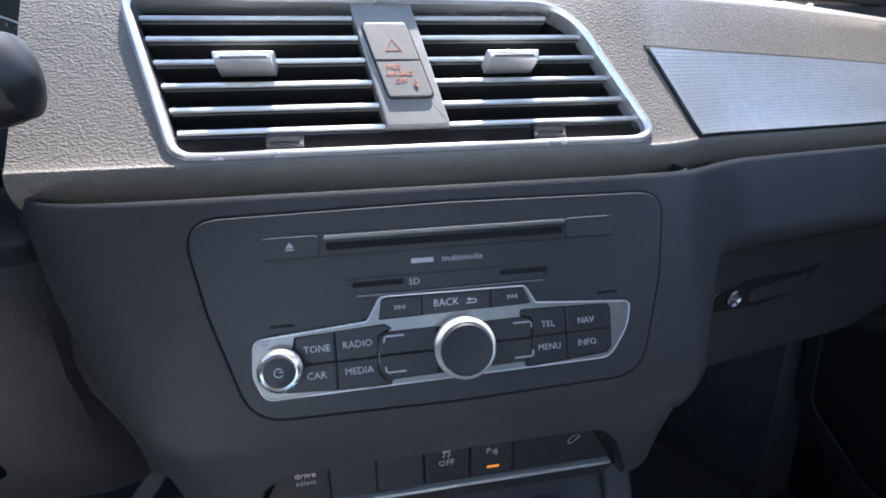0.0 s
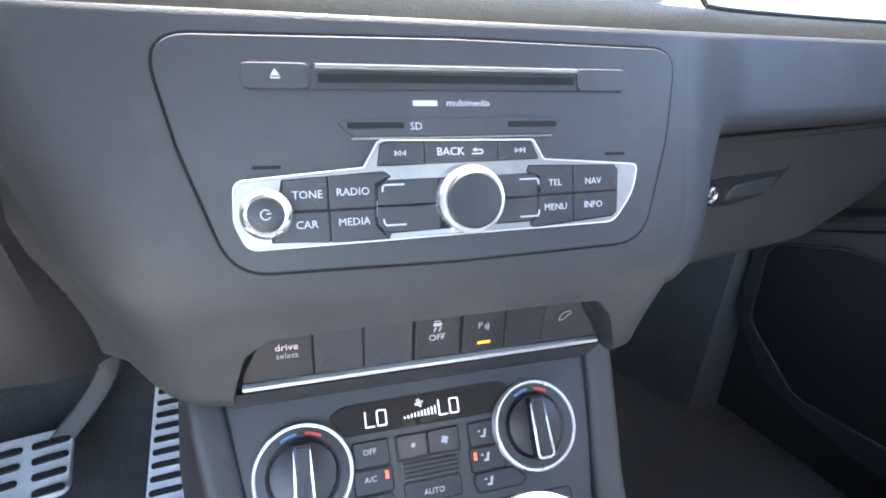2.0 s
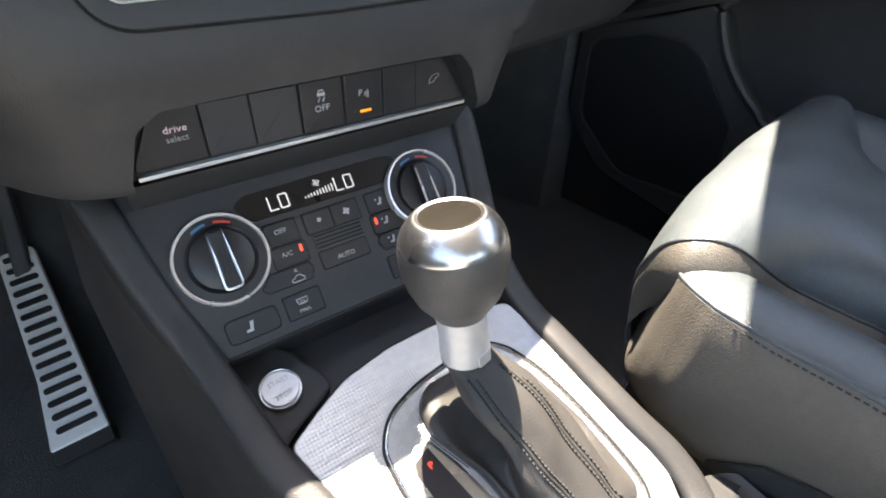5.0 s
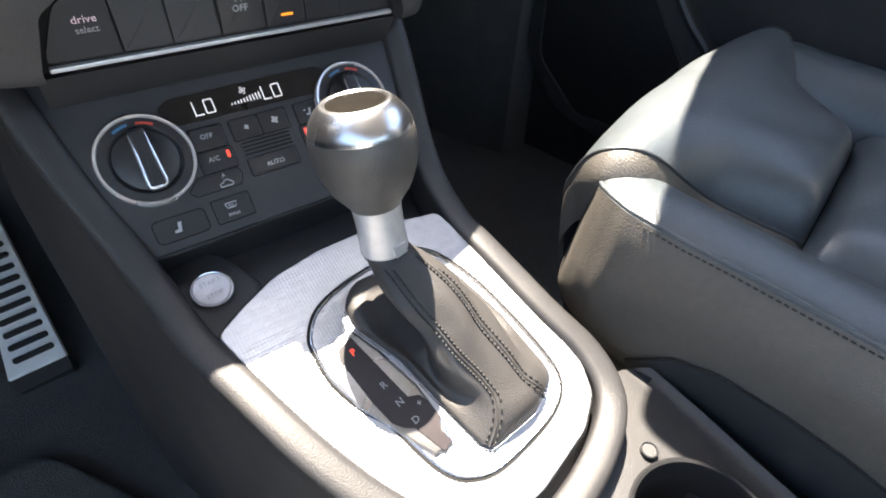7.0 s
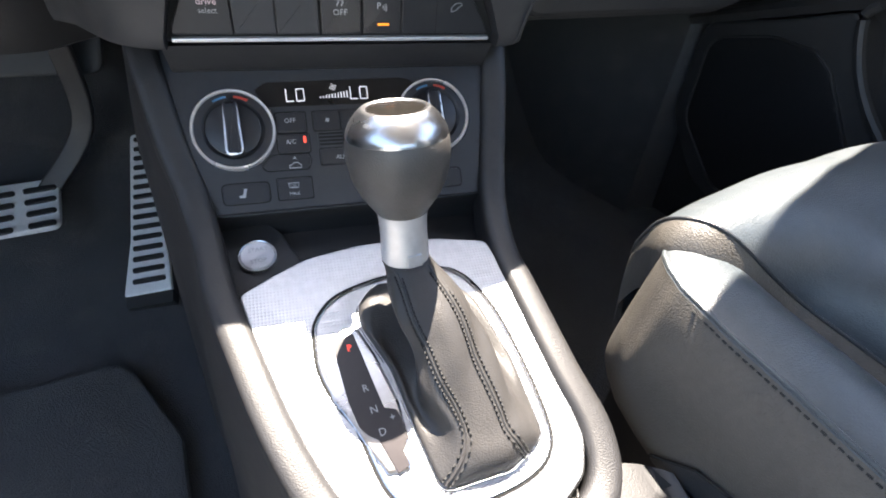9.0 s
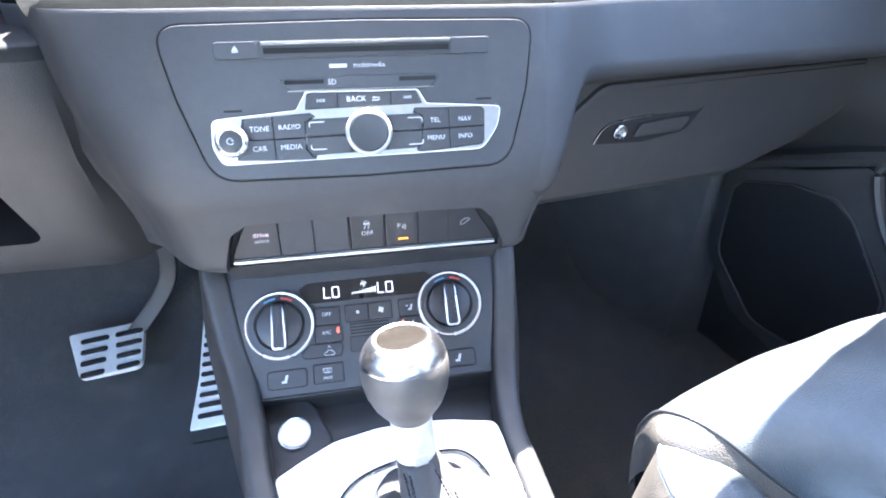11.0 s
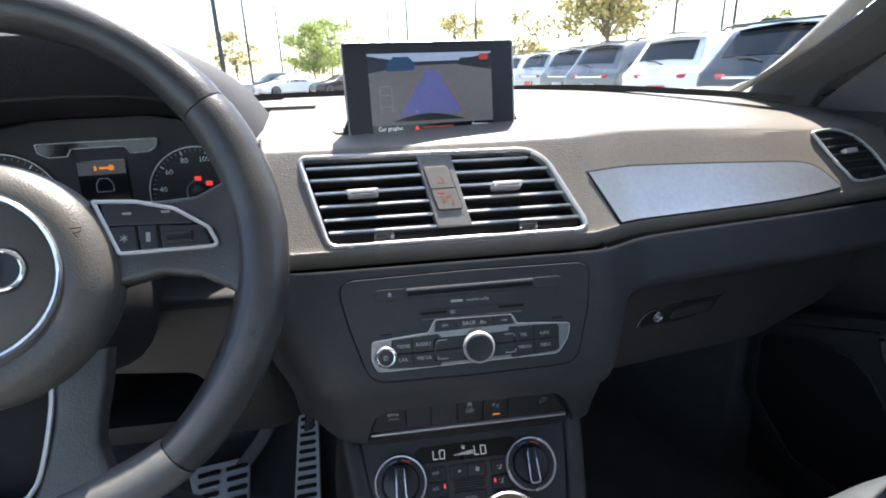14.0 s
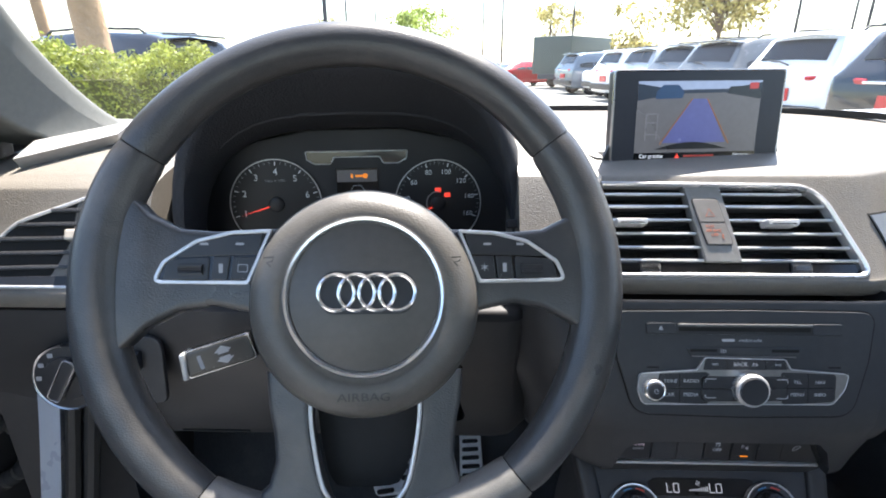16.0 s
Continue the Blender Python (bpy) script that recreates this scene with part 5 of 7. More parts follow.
part("badge_recess", prism(rpoly([(-0.0385, 0.0), (-0.030, 0.0158), (0.030, 0.0158), (0.0385, 0), (0.030, -0.0158), (-0.030, -0.0158)], 0.012, 8), 0.0280, 0.0290, MH @ pose(0.002, 0.0075, 0), 0.0004), KEY, wheel)
for k in range(4):
    path = [MH @ Vector((0.002 + (k - 1.5) * 0.0146 + 0.0129 * math.cos(t), 0.0075 + 0.0129 * math.sin(t), 0.0302)) for t in np.linspace(0, 2 * math.pi, 41)[:-1]]
    part("badge_ring", sweep(path, circle(0.0016, 8), closed=True, up=MH.to_3x3() @ Vector((0, 0, 1))), CHROME, wheel, "plain chrome ring")
for s in (-1, 1):
    mhh = MH @ pose(s * 0.068, 0.030, 0.0276)
    stroke([(-0.004, 0.003), (0.003, 0.0035), (0.002, 0.0005), (-0.002, -0.0005), (0.001, -0.0035)], 0.0008, mhh, mat("embossed mark", (0.03, 0.03, 0.03), 0.5), wheel, "horn_mark")
words("AIRBAG", 0.0085, MH @ pose(0.0, -0.068, 0.0272, 7, 0, 0), mat("embossed line", (0.030, 0.029, 0.028), 0.5), wheel, 1.3)
# spokes with switch pods
for s in (-1, 1):
    rows = []
    for k, (u, top, bot, w0, w1) in enumerate(((0.055, 0.046, -0.034, -0.022, 0.006), (0.085, 0.044, -0.020, -0.020, 0.008), (0.115, 0.043, -0.014, -0.018, 0.006), (0.140, 0.045, -0.018, -0.015, 0.006), (0.162, 0.056, -0.030, -0.012, 0.008), (0.178, 0.074, -0.046, -0.010, 0.010), (0.190, 0.090, -0.060, -0.006, 0.006))):
        sec = rpoly([(bot, w0), (top, w0), (top, w1), (bot, w1)], 0.006, 4)
        rows.append([MH @ Vector((s * u, 0.012 + v, w)) for v, w in sec])
    part("spoke", loft(rows, close_u=True, cap=True), RIMSKIN, wheel, "leather side spoke", sharp=60)
    pod = [(0.158, 0.015), (0.150, 0.032), (0.126, 0.048), (0.100, 0.0545), (0.070, 0.0560), (0.087, 0.014)]
    pod = [(s * x, y) for x, y in (pod if s < 0 else pod)]
    pr = rpoly(pod, [0.006, 0.008, 0.012, 0.008, 0.002, 0.003], 5)
    part("pod_base", prism(pr, 0.003, 0.0100, MH, 0.001), GLOSS, wheel)
    part("pod_trim", band(pr, inset(pr, 0.0028), 0.006, 0.0118, MH, 0.0006), SATIN, wheel, "satin silver pod frame")
    pin = inset(pr, 0.0034)
    part("pod_key", prism(rpoly([(s * x, y) for x, y in ((0.143, 0.0345), (0.124, 0.0462), (0.100, 0.0515), (0.0765, 0.0530), (0.0805, 0.0365))], 0.002, 4), 0.009, 0.0112, MH, 0.0008), KEY, wheel)
    for x0, x1 in ((0.0830, 0.1010), (0.1025, 0.1150)):
        part("pod_key", prism(rpoly([(s * x0, 0.0175), (s * x1, 0.0175), (s * (x1 - 0.002), 0.0352), (s * (x0 - 0.002), 0.0352)], 0.001, 3), 0.009, 0.0112, MH, 0.0008), KEY, wheel)
    part("pod_key", prism(rpoly([(s * 0.1165, 0.0175), (s * 0.150, 0.0180), (s * 0.1455, 0.0330), (s * 0.1155, 0.0350)], 0.002, 3), 0.009, 0.0108, MH, 0.0008), KEY, wheel)
    part("scroll_wheel", knurled(0.0048, -0.0085, 0.0085, MH @ pose(s * 0.1290, 0.0255, 0.0095, 0, 90, 0), 22, 0.0006), KEY, wheel, "ribbed scroll wheel")
    m2 = MH @ pose(s * 0.0915, 0.0262, 0.0113)
    if s > 0:
        for k in range(3):
            stroke([(0.0028 * math.cos(radians(60 * k + 30)), 0.0028 * math.sin(radians(60 * k + 30))), (-0.0028 * math.cos(radians(60 * k + 30)), -0.0028 * math.sin(radians(60 * k + 30)))], 0.0005, m2, WHITE, wheel, "key_mark")
    else:
        o = rpoly(rect(0.0075, 0.0060), 0.0008, 3)
        part("key_mark", band(o, inset(o, 0.0006), 0, 0.0002, m2, 0.00001), GREYPRINT, wheel)
    for u in (0.094, 0.120):
        part("key_mark", slab(0.006, 0.0018, s * u, 0.0445, 0.0112, 0.0114, MH, 0.0004, 0), GREYPRINT, wheel)
    part("key_mark", slab(0.0030, 0.0070, s * 0.1075, 0.0262, 0.0112, 0.0114, MH, 0.0008, 0), GREYPRINT, wheel)
# lower double spoke with an opening
for s in (-1, 1):
    rows = []
    for v, a, b in ((-0.060, 0.030, 0.075), (-0.085, 0.041, 0.073), (-0.105, 0.040, 0.069), (-0.125, 0.036, 0.067), (-0.145, 0.0305, 0.072), (-0.158, 0.026, 0.086), (-0.170, 0.015, 0.110), (-0.180, -0.001, 0.130)):
        sec = rpoly([(a, -0.016), (b, -0.016), (b, 0.004), (a, 0.008)], 0.005, 4)
        rows.append([MH @ Vector((s * u, v + 0.008, w)) for u, w in sec])
    part("lower_spoke", loft(rows, close_u=True, cap=True), RIMSKIN, wheel, "lower spoke", sharp=60)
ring_pts = [(-0.041, -0.075), (-0.040, -0.100), (-0.034, -0.135), (-0.028, -0.150), (-0.018, -0.156), (0.018, -0.156), (0.028, -0.150), (0.034, -0.135), (0.040, -0.100), (0.041, -0.075)]
part("spoke_trim", sweep([MH @ Vector((u, v + 0.008, 0.0085)) for u, v in spline(ring_pts, 4)], circle(0.0017, 8), up=MH.to_3x3() @ Vector((0, 0, 1))), SATIN, wheel, "thin silver outline of the lower spoke")
# The opening is see-through; this black plate stands in for the shade behind.
part("opening_backing", prism([(u * 0.99, v + 0.008) for u, v in spline(ring_pts, 2)], -0.030, -0.022, MH, 0.0005), DEEP, wheel, "black plate standing in for the shade behind the opening")

# column shroud and stalks
part("column_shroud", loft([[MW @ Vector((0.007 + 0.062 * s * math.cos(t), -0.02 + 0.075 * s * math.sin(t), w)) for t in np.linspace(0, 2 * math.pi, 25)[:-1]] for w, s in ((-0.040, 0.85), (-0.055, 1.0), (-0.12, 1.05), (-0.24, 1.0))], close_u=True, cap=True), LOWER, dash, "dark steering column shroud")
stalk = thing("indicator_stalk", "black indicator stalk with silver-edged tip and arrow marks", "stalk")
p0, p1 = Vector((-0.372, 0.262, 0.782)), Vector((-0.502, 0.232, 0.739))
ax = (p1 - p0).normalized()
MT = Matrix.Translation(p0) @ ax.to_track_quat("Z", "Y").to_matrix().to_4x4()
part("stalk_arm", lathe([(0.0115, 0), (0.0115, 0.055), (0.0125, 0.062)], MT, 24), KEY, stalk)
MT2 = face(*(p0.lerp(p1, 0.72)), 14, 7) @ pose(0, 0, 0, 0, 0, 17)
part("stalk_paddle", prism(rpoly([(-0.036, -0.012), (0.034, -0.014), (0.034, 0.012), (-0.030, 0.014)], 0.005, 5), -0.010, 0.010, MT2, 0.003), mat("dark bronze plastic", (0.038, 0.036, 0.032), 0.35), stalk, "flat dark paddle")
part("stalk_trim", band(rpoly([(-0.037, -0.013), (0.035, -0.015), (0.035, 0.013), (-0.031, 0.015)], 0.005, 5), rpoly([(-0.034, -0.011), (0.032, -0.013), (0.032, 0.011), (-0.029, 0.013)], 0.004, 5), 0.004, 0.0085, MT2, 0.0006), BEZEL, stalk)
part("stalk_tip", prism(rpoly([(-0.041, -0.013), (-0.0345, -0.013), (-0.030, 0.014), (-0.036, 0.014)], 0.002, 4), -0.011, 0.011, MT2, 0.003), SATIN, stalk, "silver push tip")
for sv in (-1, 1):
    part("arrow_mark", prism([(0.0005, sv * 0.0015), (0.0115, sv * 0.0015), (0.0115, sv * 0.0035), (0.0150, sv * 0.004), (0.006, sv * 0.0095), (-0.003, sv * 0.004), (0.0005, sv * 0.0035)], 0.010, 0.0103, MT2, 0), WHITE, stalk)
part("stalk_mark", slab(0.004, 0.014, -0.018, 0, 0.010, 0.0103, MT2, 0.001, 0), GREYPRINT, stalk)
for k in range(3):
    part("stalk_mark", slab(0.012, 0.0018, 0.046 + 0.001 * k, 0.006 - 0.006 * k, 0.008, 0.0112, MT2, 0.0005, 0), GREYPRINT, stalk)
wiper = thing("wiper_stalk", "black wiper stalk with a silver-lit tip", "stalk")
p0, p1 = Vector((-0.225, 0.285, 0.845)), Vector((-0.108, 0.262, 0.853))
ax = (p1 - p0).normalized()
MT = Matrix.Translation(p0) @ ax.to_track_quat("Z", "Y").to_matrix().to_4x4()
part("stalk_arm", lathe([(0.010, 0), (0.011, 0.045), (0.015, 0.060), (0.0195, 0.085), (0.0200, 0.100), (0.0170, 0.112), (0.008, 0.117), (0.0003, 0.118)], MT @ Matrix.Diagonal((0.75, 1, 1, 1)), 28), KEY, wiper)
part("stalk_ring", lathe([(0.0188, 0.078), (0.0203, 0.082), (0.0206, 0.090), (0.0202, 0.092)], MT @ Matrix.Diagonal((0.77, 1.01, 1, 1)), 28), SATIN, wiper)

# ---- instrument cluster and its hood ----
MG = face(-0.364, 0.481, 0.852, 6, 7)
cluster = thing("instrument_cluster", "black instrument cluster with two white-ringed dials", "instrument cluster")
part("dial_plate", prism(rpoly([(-0.205, -0.075), (0.205, -0.075), (0.215, 0.01), (0.165, 0.072), (0.06, 0.092), (-0.06, 0.092), (-0.165, 0.072), (-0.215, 0.01)], [0.01, 0.01, 0.05, 0.06, 0.05, 0.05, 0.06, 0.05], 8), -0.012, -0.002, MG, 0.001), mat("cluster black", (0.008, 0.009, 0.012), 0.55, vary=0.05), cluster)


def gauge(cx, cy, r, marks, start, step, needle_at, numerals_r):
    m = MG @ pose(cx, cy, 0)
    g = part("dial", lathe([(r, -0.004), (r, 0.0), (0.0004, 0.0005)], m, 64), mat("dial black", (0.006, 0.007, 0.009), 0.5, vary=0.05), cluster, "black round dial")
    part("dial_ring", sweep([m @ Vector((r * math.cos(t), r * math.sin(t), 0.0022)) for t in np.linspace(0, 2 * math.pi, 65)[:-1]], circle(0.00085, 6), closed=True, up=m.to_3x3() @ Vector((0, 0, 1))), SATIN, g, "thin bright ring")
    n = len(marks)
    for i, t in enumerate(marks):
        a = radians(start - step * i)
        c = (math.cos(a), math.sin(a))
        stroke([(c[0] * r * 0.95, c[1] * r * 0.95), (c[0] * r * 0.86, c[1] * r * 0.86)], 0.0013, at(m, 0, 0, 0.0008), DIALPRINT, g, "dial_mark")
        if t:
            words(t, 0.0125 if len(t) == 1 else 0.0096, at(m, c[0] * r * numerals_r, c[1] * r * numerals_r, 0.0008), DIALPRINT, g)
        for j in range(1, 5):
            if i < n - 1:
                b = radians(start - step * (i + j / 5))
                stroke([(math.cos(b) * r * 0.95, math.sin(b) * r * 0.95), (math.cos(b) * r * 0.90, math.sin(b) * r * 0.90)], 0.0006, at(m, 0, 0, 0.0008), WHITE, g, "dial_mark")
    a = radians(needle_at)
    part("needle", prism([(r * 0.80 * math.cos(a), r * 0.80 * math.sin(a)), (-0.001 * math.sin(a) + 0.008 * math.cos(a), 0.001 * math.cos(a) + 0.008 * math.sin(a)), (0.001 * math.sin(a) + 0.008 * math.cos(a), -0.001 * math.cos(a) + 0.008 * math.sin(a))][::-1], 0.002, 0.0034, m, 0), LITRED, g, "glowing red needle")
    part("needle_cap", lathe([(0.0105, 0.0005), (0.0100, 0.0040), (0.0080, 0.0048), (0.0003, 0.0050)], m, 32), KEY, g)
    return g


tach = gauge(-0.112, -0.006, 0.0605, ["1", "2", "3", "4", "5", "6", "7"], 196, 36, 197, 0.72)
words("1/min x 1000", 0.0052, MG @ pose(-0.112, 0.026, 0.0008), GREYPRINT, tach)
speed = gauge(0.108, -0.010, 0.0595, ["20", "40", "60", "80", "100", "120", "140", "160"], 203, 32, 213, 0.74)
for u, v in ((0.108, 0.008), (0.121, 0.001)):
    part("warning_lamp", slab(0.0085, 0.0062, u, v, 0.0008, 0.0012, MG, 0.0012, 0), LITRED, cluster, "glowing red warning lamp")
part("lamp_arc", sweep([MG @ Vector((0.108 + 0.016 * math.cos(radians(a)), -0.010 + 0.016 * math.sin(radians(a)), 0.001)) for a in range(85, 226, 14)], circle(0.0008, 5), up=MG.to_3x3() @ Vector((0, 0, 1))), SATIN, speed)
brow = rpoly([(-0.070, 0.064), (0.068, 0.064), (0.066, 0.052), (0.055, 0.046), (0.034, 0.046), (0.029, 0.055), (-0.031, 0.055), (-0.036, 0.046), (-0.057, 0.046), (-0.068, 0.052)], 0.003, 4)
part("brow_frame", band(brow, inset(brow, 0.0014), 0, 0.0025, MG, 0.0005), SATIN, cluster, "silver outlined lamp panel")
part("brow_panel", prism(inset(brow, 0.0010), -0.001, 0.0010, MG, 0.0003), GLOSS, cluster)
part("info_display", slab(0.056, 0.075, -0.002, 0.003, -0.001, 0.0010, MG, 0.001, 0.0003), GLOSS, cluster)
part("info_line", slab(0.054, 0.016, -0.002, 0.030, 0.001, 0.0014, MG, 0.0006, 0), mat("dim lit display", (0.075, 0.075, 0.08), 0.4, emit=0.06), cluster)
part("key_symbol", slab(0.013, 0.0030, 0.002, 0.030, 0.0014, 0.0017, MG, 0.001, 0), LITORANGE, cluster, "glowing orange key symbol")
part("key_symbol", lathe([(0.0036, 0), (0.0036, 0.0004), (0.0003, 0.0004)], MG @ pose(0.009, 0.030, 0.0013), 16), LITORANGE, cluster)
part("key_symbol", slab(0.003, 0.006, -0.009, 0.030, 0.0014, 0.0017, MG, 0.001, 0), LITORANGE, cluster)
oc = rpoly([(-0.012, 0.0), (-0.012, 0.010), (-0.007, 0.0175), (0.003, 0.0175), (0.008, 0.010), (0.008, 0.0)], 0.002, 3)
part("car_symbol", band(oc, inset(oc, 0.0008), 0.001, 0.0014, MG, 0.00001), WHITE, cluster)


def arch(w, h, foot, n=24):
    """A hood's outline: an arch of that half width and height over the foot line."""
    out = []
    for i in range(n + 1):
        t = math.pi * i / n
        c, s = math.cos(t), math.sin(t)
        out.append((w * math.copysign(abs(c) ** 0.62, c), foot + (h - foot) * abs(s) ** 0.72))
    return out


hood = thing("cluster_hood", "deep dark hood arched over the instruments", "hood")
MO = face(-0.364, 0.481, 0.852, 0, 7)
rows = []
for w, sx, sh, ft in ((0.000, 0.212, 0.094, -0.10), (0.045, 0.205, 0.106, -0.10), (0.075, 0.200, 0.125, -0.10), (0.108, 0.192, 0.160, -0.09), (0.116, 0.193, 0.170, -0.088), (0.117, 0.199, 0.177, -0.086), (0.110, 0.207, 0.182, -0.086), (0.060, 0.224, 0.182, -0.10), (0.0, 0.238, 0.172, -0.10), (-0.10, 0.25, 0.135, -0.10), (-0.16, 0.255, 0.09, -0.10)):
    rows.append([MO @ Vector((x, v, w)) for x, v in arch(sx, sh, ft)])
part("hood_shell", loft(rows), mat("matt dark hood", (0.020, 0.021, 0.025), 0.75, grain=0.0006, size=420, kind="leather"), hood, "matt dark hood", sharp=60)
lipr = [MO @ Vector((x, v, 0.066)) for x, v in arch(0.203, 0.119, -0.09)]
part("hood_step", sweep(lipr, circle(0.0022, 6)), mat("hood step", (0.03, 0.031, 0.036), 0.5), hood)
part("hood_stem", prism(rpoly(rect(0.020, 0.010), 0.003, 4), 0, 0.006, face(-0.163, 0.372, 0.848, 30, 7), 0.001), KEY, hood, "trip reset stem")

# left end of the dashboard
rows = []
prof = spline(DASH, 4)
for i in range(25):
    x = -0.80 + (-0.570 + 0.80) * i / 24
    g = -0.012 + 0.22 * max(0, -0.56 - x) * 0.0
    rows.append([(x, 0.305 + g + dy, z - 0.01) for dy, z in prof] + [(x, 0.75, 0.93), (x, 0.75, 0.75), (x, 0.45, 0.75)])
part("left_pad", loft(rows, close_u=True, cap=True), VINYL, dash, "grained soft vinyl pad", sharp=50)
part("pad_join", loft([[(x, y, z) for x, y in ((-0.62, 0.54), (-0.62, 0.72), (-0.10, 0.72), (-0.10, 0.54))] for z in (0.84, 0.945)], close_u=True, cap=True), VINYL, dash)
lv = thing("driver_side_vent", "side air vent with dark slats and a silver rim", "air vent")
FL = face(-0.676, 0.316, 0.842, 32.2, 4)
LV = rpoly([(-0.085, -0.045), (0.080, -0.050), (0.085, 0.046), (0.045, 0.052), (-0.04, 0.02)], [0.01, 0.01, 0.012, 0.03, 0.05], 6)
part("vent_box", prism(LV, -0.004, 0.0010, FL, 0), GAP, lv)
part("vent_rim", band(inset(LV, -0.004), LV, -0.004, 0.0035, FL, 0.0012), SATIN, lv, "satin silver rim")
for v in (0.036, 0.020, 0.004, -0.012, -0.028):
    a = -0.078 if v < 0.0 else -0.078 + (v + 0.0) * 2.1
    part("slat", slab(0.080 - a, 0.0042, (0.080 + a) / 2, v, 0.000, 0.0038, FL, 0.0012, 0.001), SLAT, lv)
part("vane_tab", slab(0.038, 0.012, 0.040, 0.006, 0.001, 0.012, FL, 0.003, 0.002), mat("light beige plastic", (0.42, 0.38, 0.32), 0.5), lv, "light vane tab")
part("lower_strip", slab(0.160, 0.010, 0, -0.043, 0.000, 0.003, FL, 0.001), KEY, lv)
part("thumbwheel", slab(0.024, 0.007, 0.055, -0.043, 0.002, 0.006, FL, 0.002), SATIN, lv)
# light switch
lsw = thing("light_switch", "round rotary light switch with a silver-edged pointer", "light switch")
FW = face(-0.672, 0.286, 0.690, 10, 4)
part("switch_ring", lathe([(0.040, -0.004), (0.0400, 0.002), (0.0385, 0.004), (0.037, 0.003)], FW, 48), BEZEL, lsw)
part("switch_face", lathe([(0.037, 0), (0.0365, 0.0032), (0.026, 0.0036), (0.025, 0.0060), (0.0004, 0.0065)], FW, 48), KEY, lsw)
gp = rpoly(rect(0.016, 0.052), 0.006, 4)
part("pointer", prism(gp, 0.005, 0.014, at(FW, 0, 0, 0, -28), 0.003), KEY, lsw)
part("pointer_trim", band(gp, inset(gp, 0.0014), 0.0125, 0.0146, at(FW, 0, 0, 0, -28), 0.0004), CHROME, lsw, "bright pointer edge")
for a in (150, 180, 120):
    part("switch_mark", slab(0.006, 0.005, 0.031 * math.cos(radians(a)), 0.031 * math.sin(radians(a)), 0.0034, 0.0038, FW, 0.001, 0), GREYPRINT, lsw)
dimmer = thing("dimmer_panel", "small dark panel with a dimmer thumbwheel", "switch panel")
part("dimmer_plate", prism(rpoly(rect(0.055, 0.082), [0.01, 0.01, 0.02, 0.01], 5), -0.002, 0.004, face(-0.590, 0.292, 0.697, 10, 4), 0.002), LOWER, dimmer)
part("thumbwheel", knurled(0.011, -0.007, 0.007, face(-0.592, 0.286, 0.712, 10, 4) @ pose(0, 0, 0, 0, 90, 0), 20, 0.001), KEY, dimmer)
part("flap_slot", slab(0.090, 0.004, -0.545, 0.0, 0.000, 0.0015, face(0, 0.343, 0.572, -20), 0.001, 0), GAP, dash)

# ---- glove box, footwells, pedals ----
glove = thing("glove_box", "closed dark plastic glove box with a recessed latch", "glove box")
MQ = face(0.50, 0.418, 0.600, -6, 12)
GB = rpoly([(-0.262, -0.012), (0.04, -0.018), (0.15, 0.020), (0.305, 0.106), (0.305, 0.1145), (-0.200, 0.1145), (-0.252, 0.070)], [0.02, 0.08, 0.10, 0.003, 0.003, 0.035, 0.06], 7)
part("glove_door", prism(GB, -0.05, 0.009, MQ, 0.005), LOWER, glove, "dark grained door")
part("glove_surround", prism(rpoly([(-0.305, -0.016), (0.03, -0.024), (0.16, 0.014), (0.325, 0.104), (0.325, 0.190), (-0.305, 0.190)], [0.02, 0.08, 0.10, 0.01, 0.004, 0.004], 6), -0.05, 0.0035, MQ, 0.004), LOWER, dash, "dark panel round the glove box")
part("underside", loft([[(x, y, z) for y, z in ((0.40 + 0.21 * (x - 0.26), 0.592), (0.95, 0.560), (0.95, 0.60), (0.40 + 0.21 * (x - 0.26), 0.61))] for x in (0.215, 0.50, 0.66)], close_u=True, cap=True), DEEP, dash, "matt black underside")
part("latch_recess", prism(rpoly([(-0.200, 0.051), (-0.191, 0.069), (-0.153, 0.077), (-0.062, 0.075), (-0.052, 0.080), (-0.074, 0.052), (-0.130, 0.046)], [0.006, 0.01, 0.02, 0.004, 0.004, 0.02, 0.02], 5), 0.007, 0.0096, MQ, 0.0008), DEEP, glove, "recessed latch well")
part("latch", prism(rpoly([(-0.150, 0.054), (-0.142, 0.069), (-0.072, 0.072), (-0.082, 0.055)], 0.006, 4), 0.008, 0.0135, MQ, 0.002), LOWER, glove)
part("recess_edge", sweep([MQ @ Vector((u, v, 0.0098)) for u, v in spline([(-0.199, 0.052), (-0.190, 0.068), (-0.170, 0.0745), (-0.130, 0.0768)], 5)], circle(0.0011, 6), up=MQ.to_3x3() @ Vector((0, 0, 1))), BEZEL, glove, "thin bright edge of the latch")
part("lock_barrel", lathe([(0.0085, 0.008), (0.0085, 0.0125), (0.0070, 0.0135), (0.0055, 0.0115), (0.0003, 0.0112)], at(MQ, -0.168, 0.0620, 0.0), 24), BEZEL, glove, "dark chrome lock barrel")
part("key_slot", slab(0.0090, 0.0016, -0.168, 0.0620, 0.0110, 0.0128, at(MQ, 0, 0, 0), 0.0006, 0), CHROME, glove)


def loc_box(name, cx, cy, cz, sx, sy, sz, material, parent, r=0.01, label=""):
    return part(name, prism(rpoly(rect(sx, sy, cx, cy), r, 4), cz - sz / 2, cz + sz / 2, CAR, min(r, 0.006)), material, parent, label)


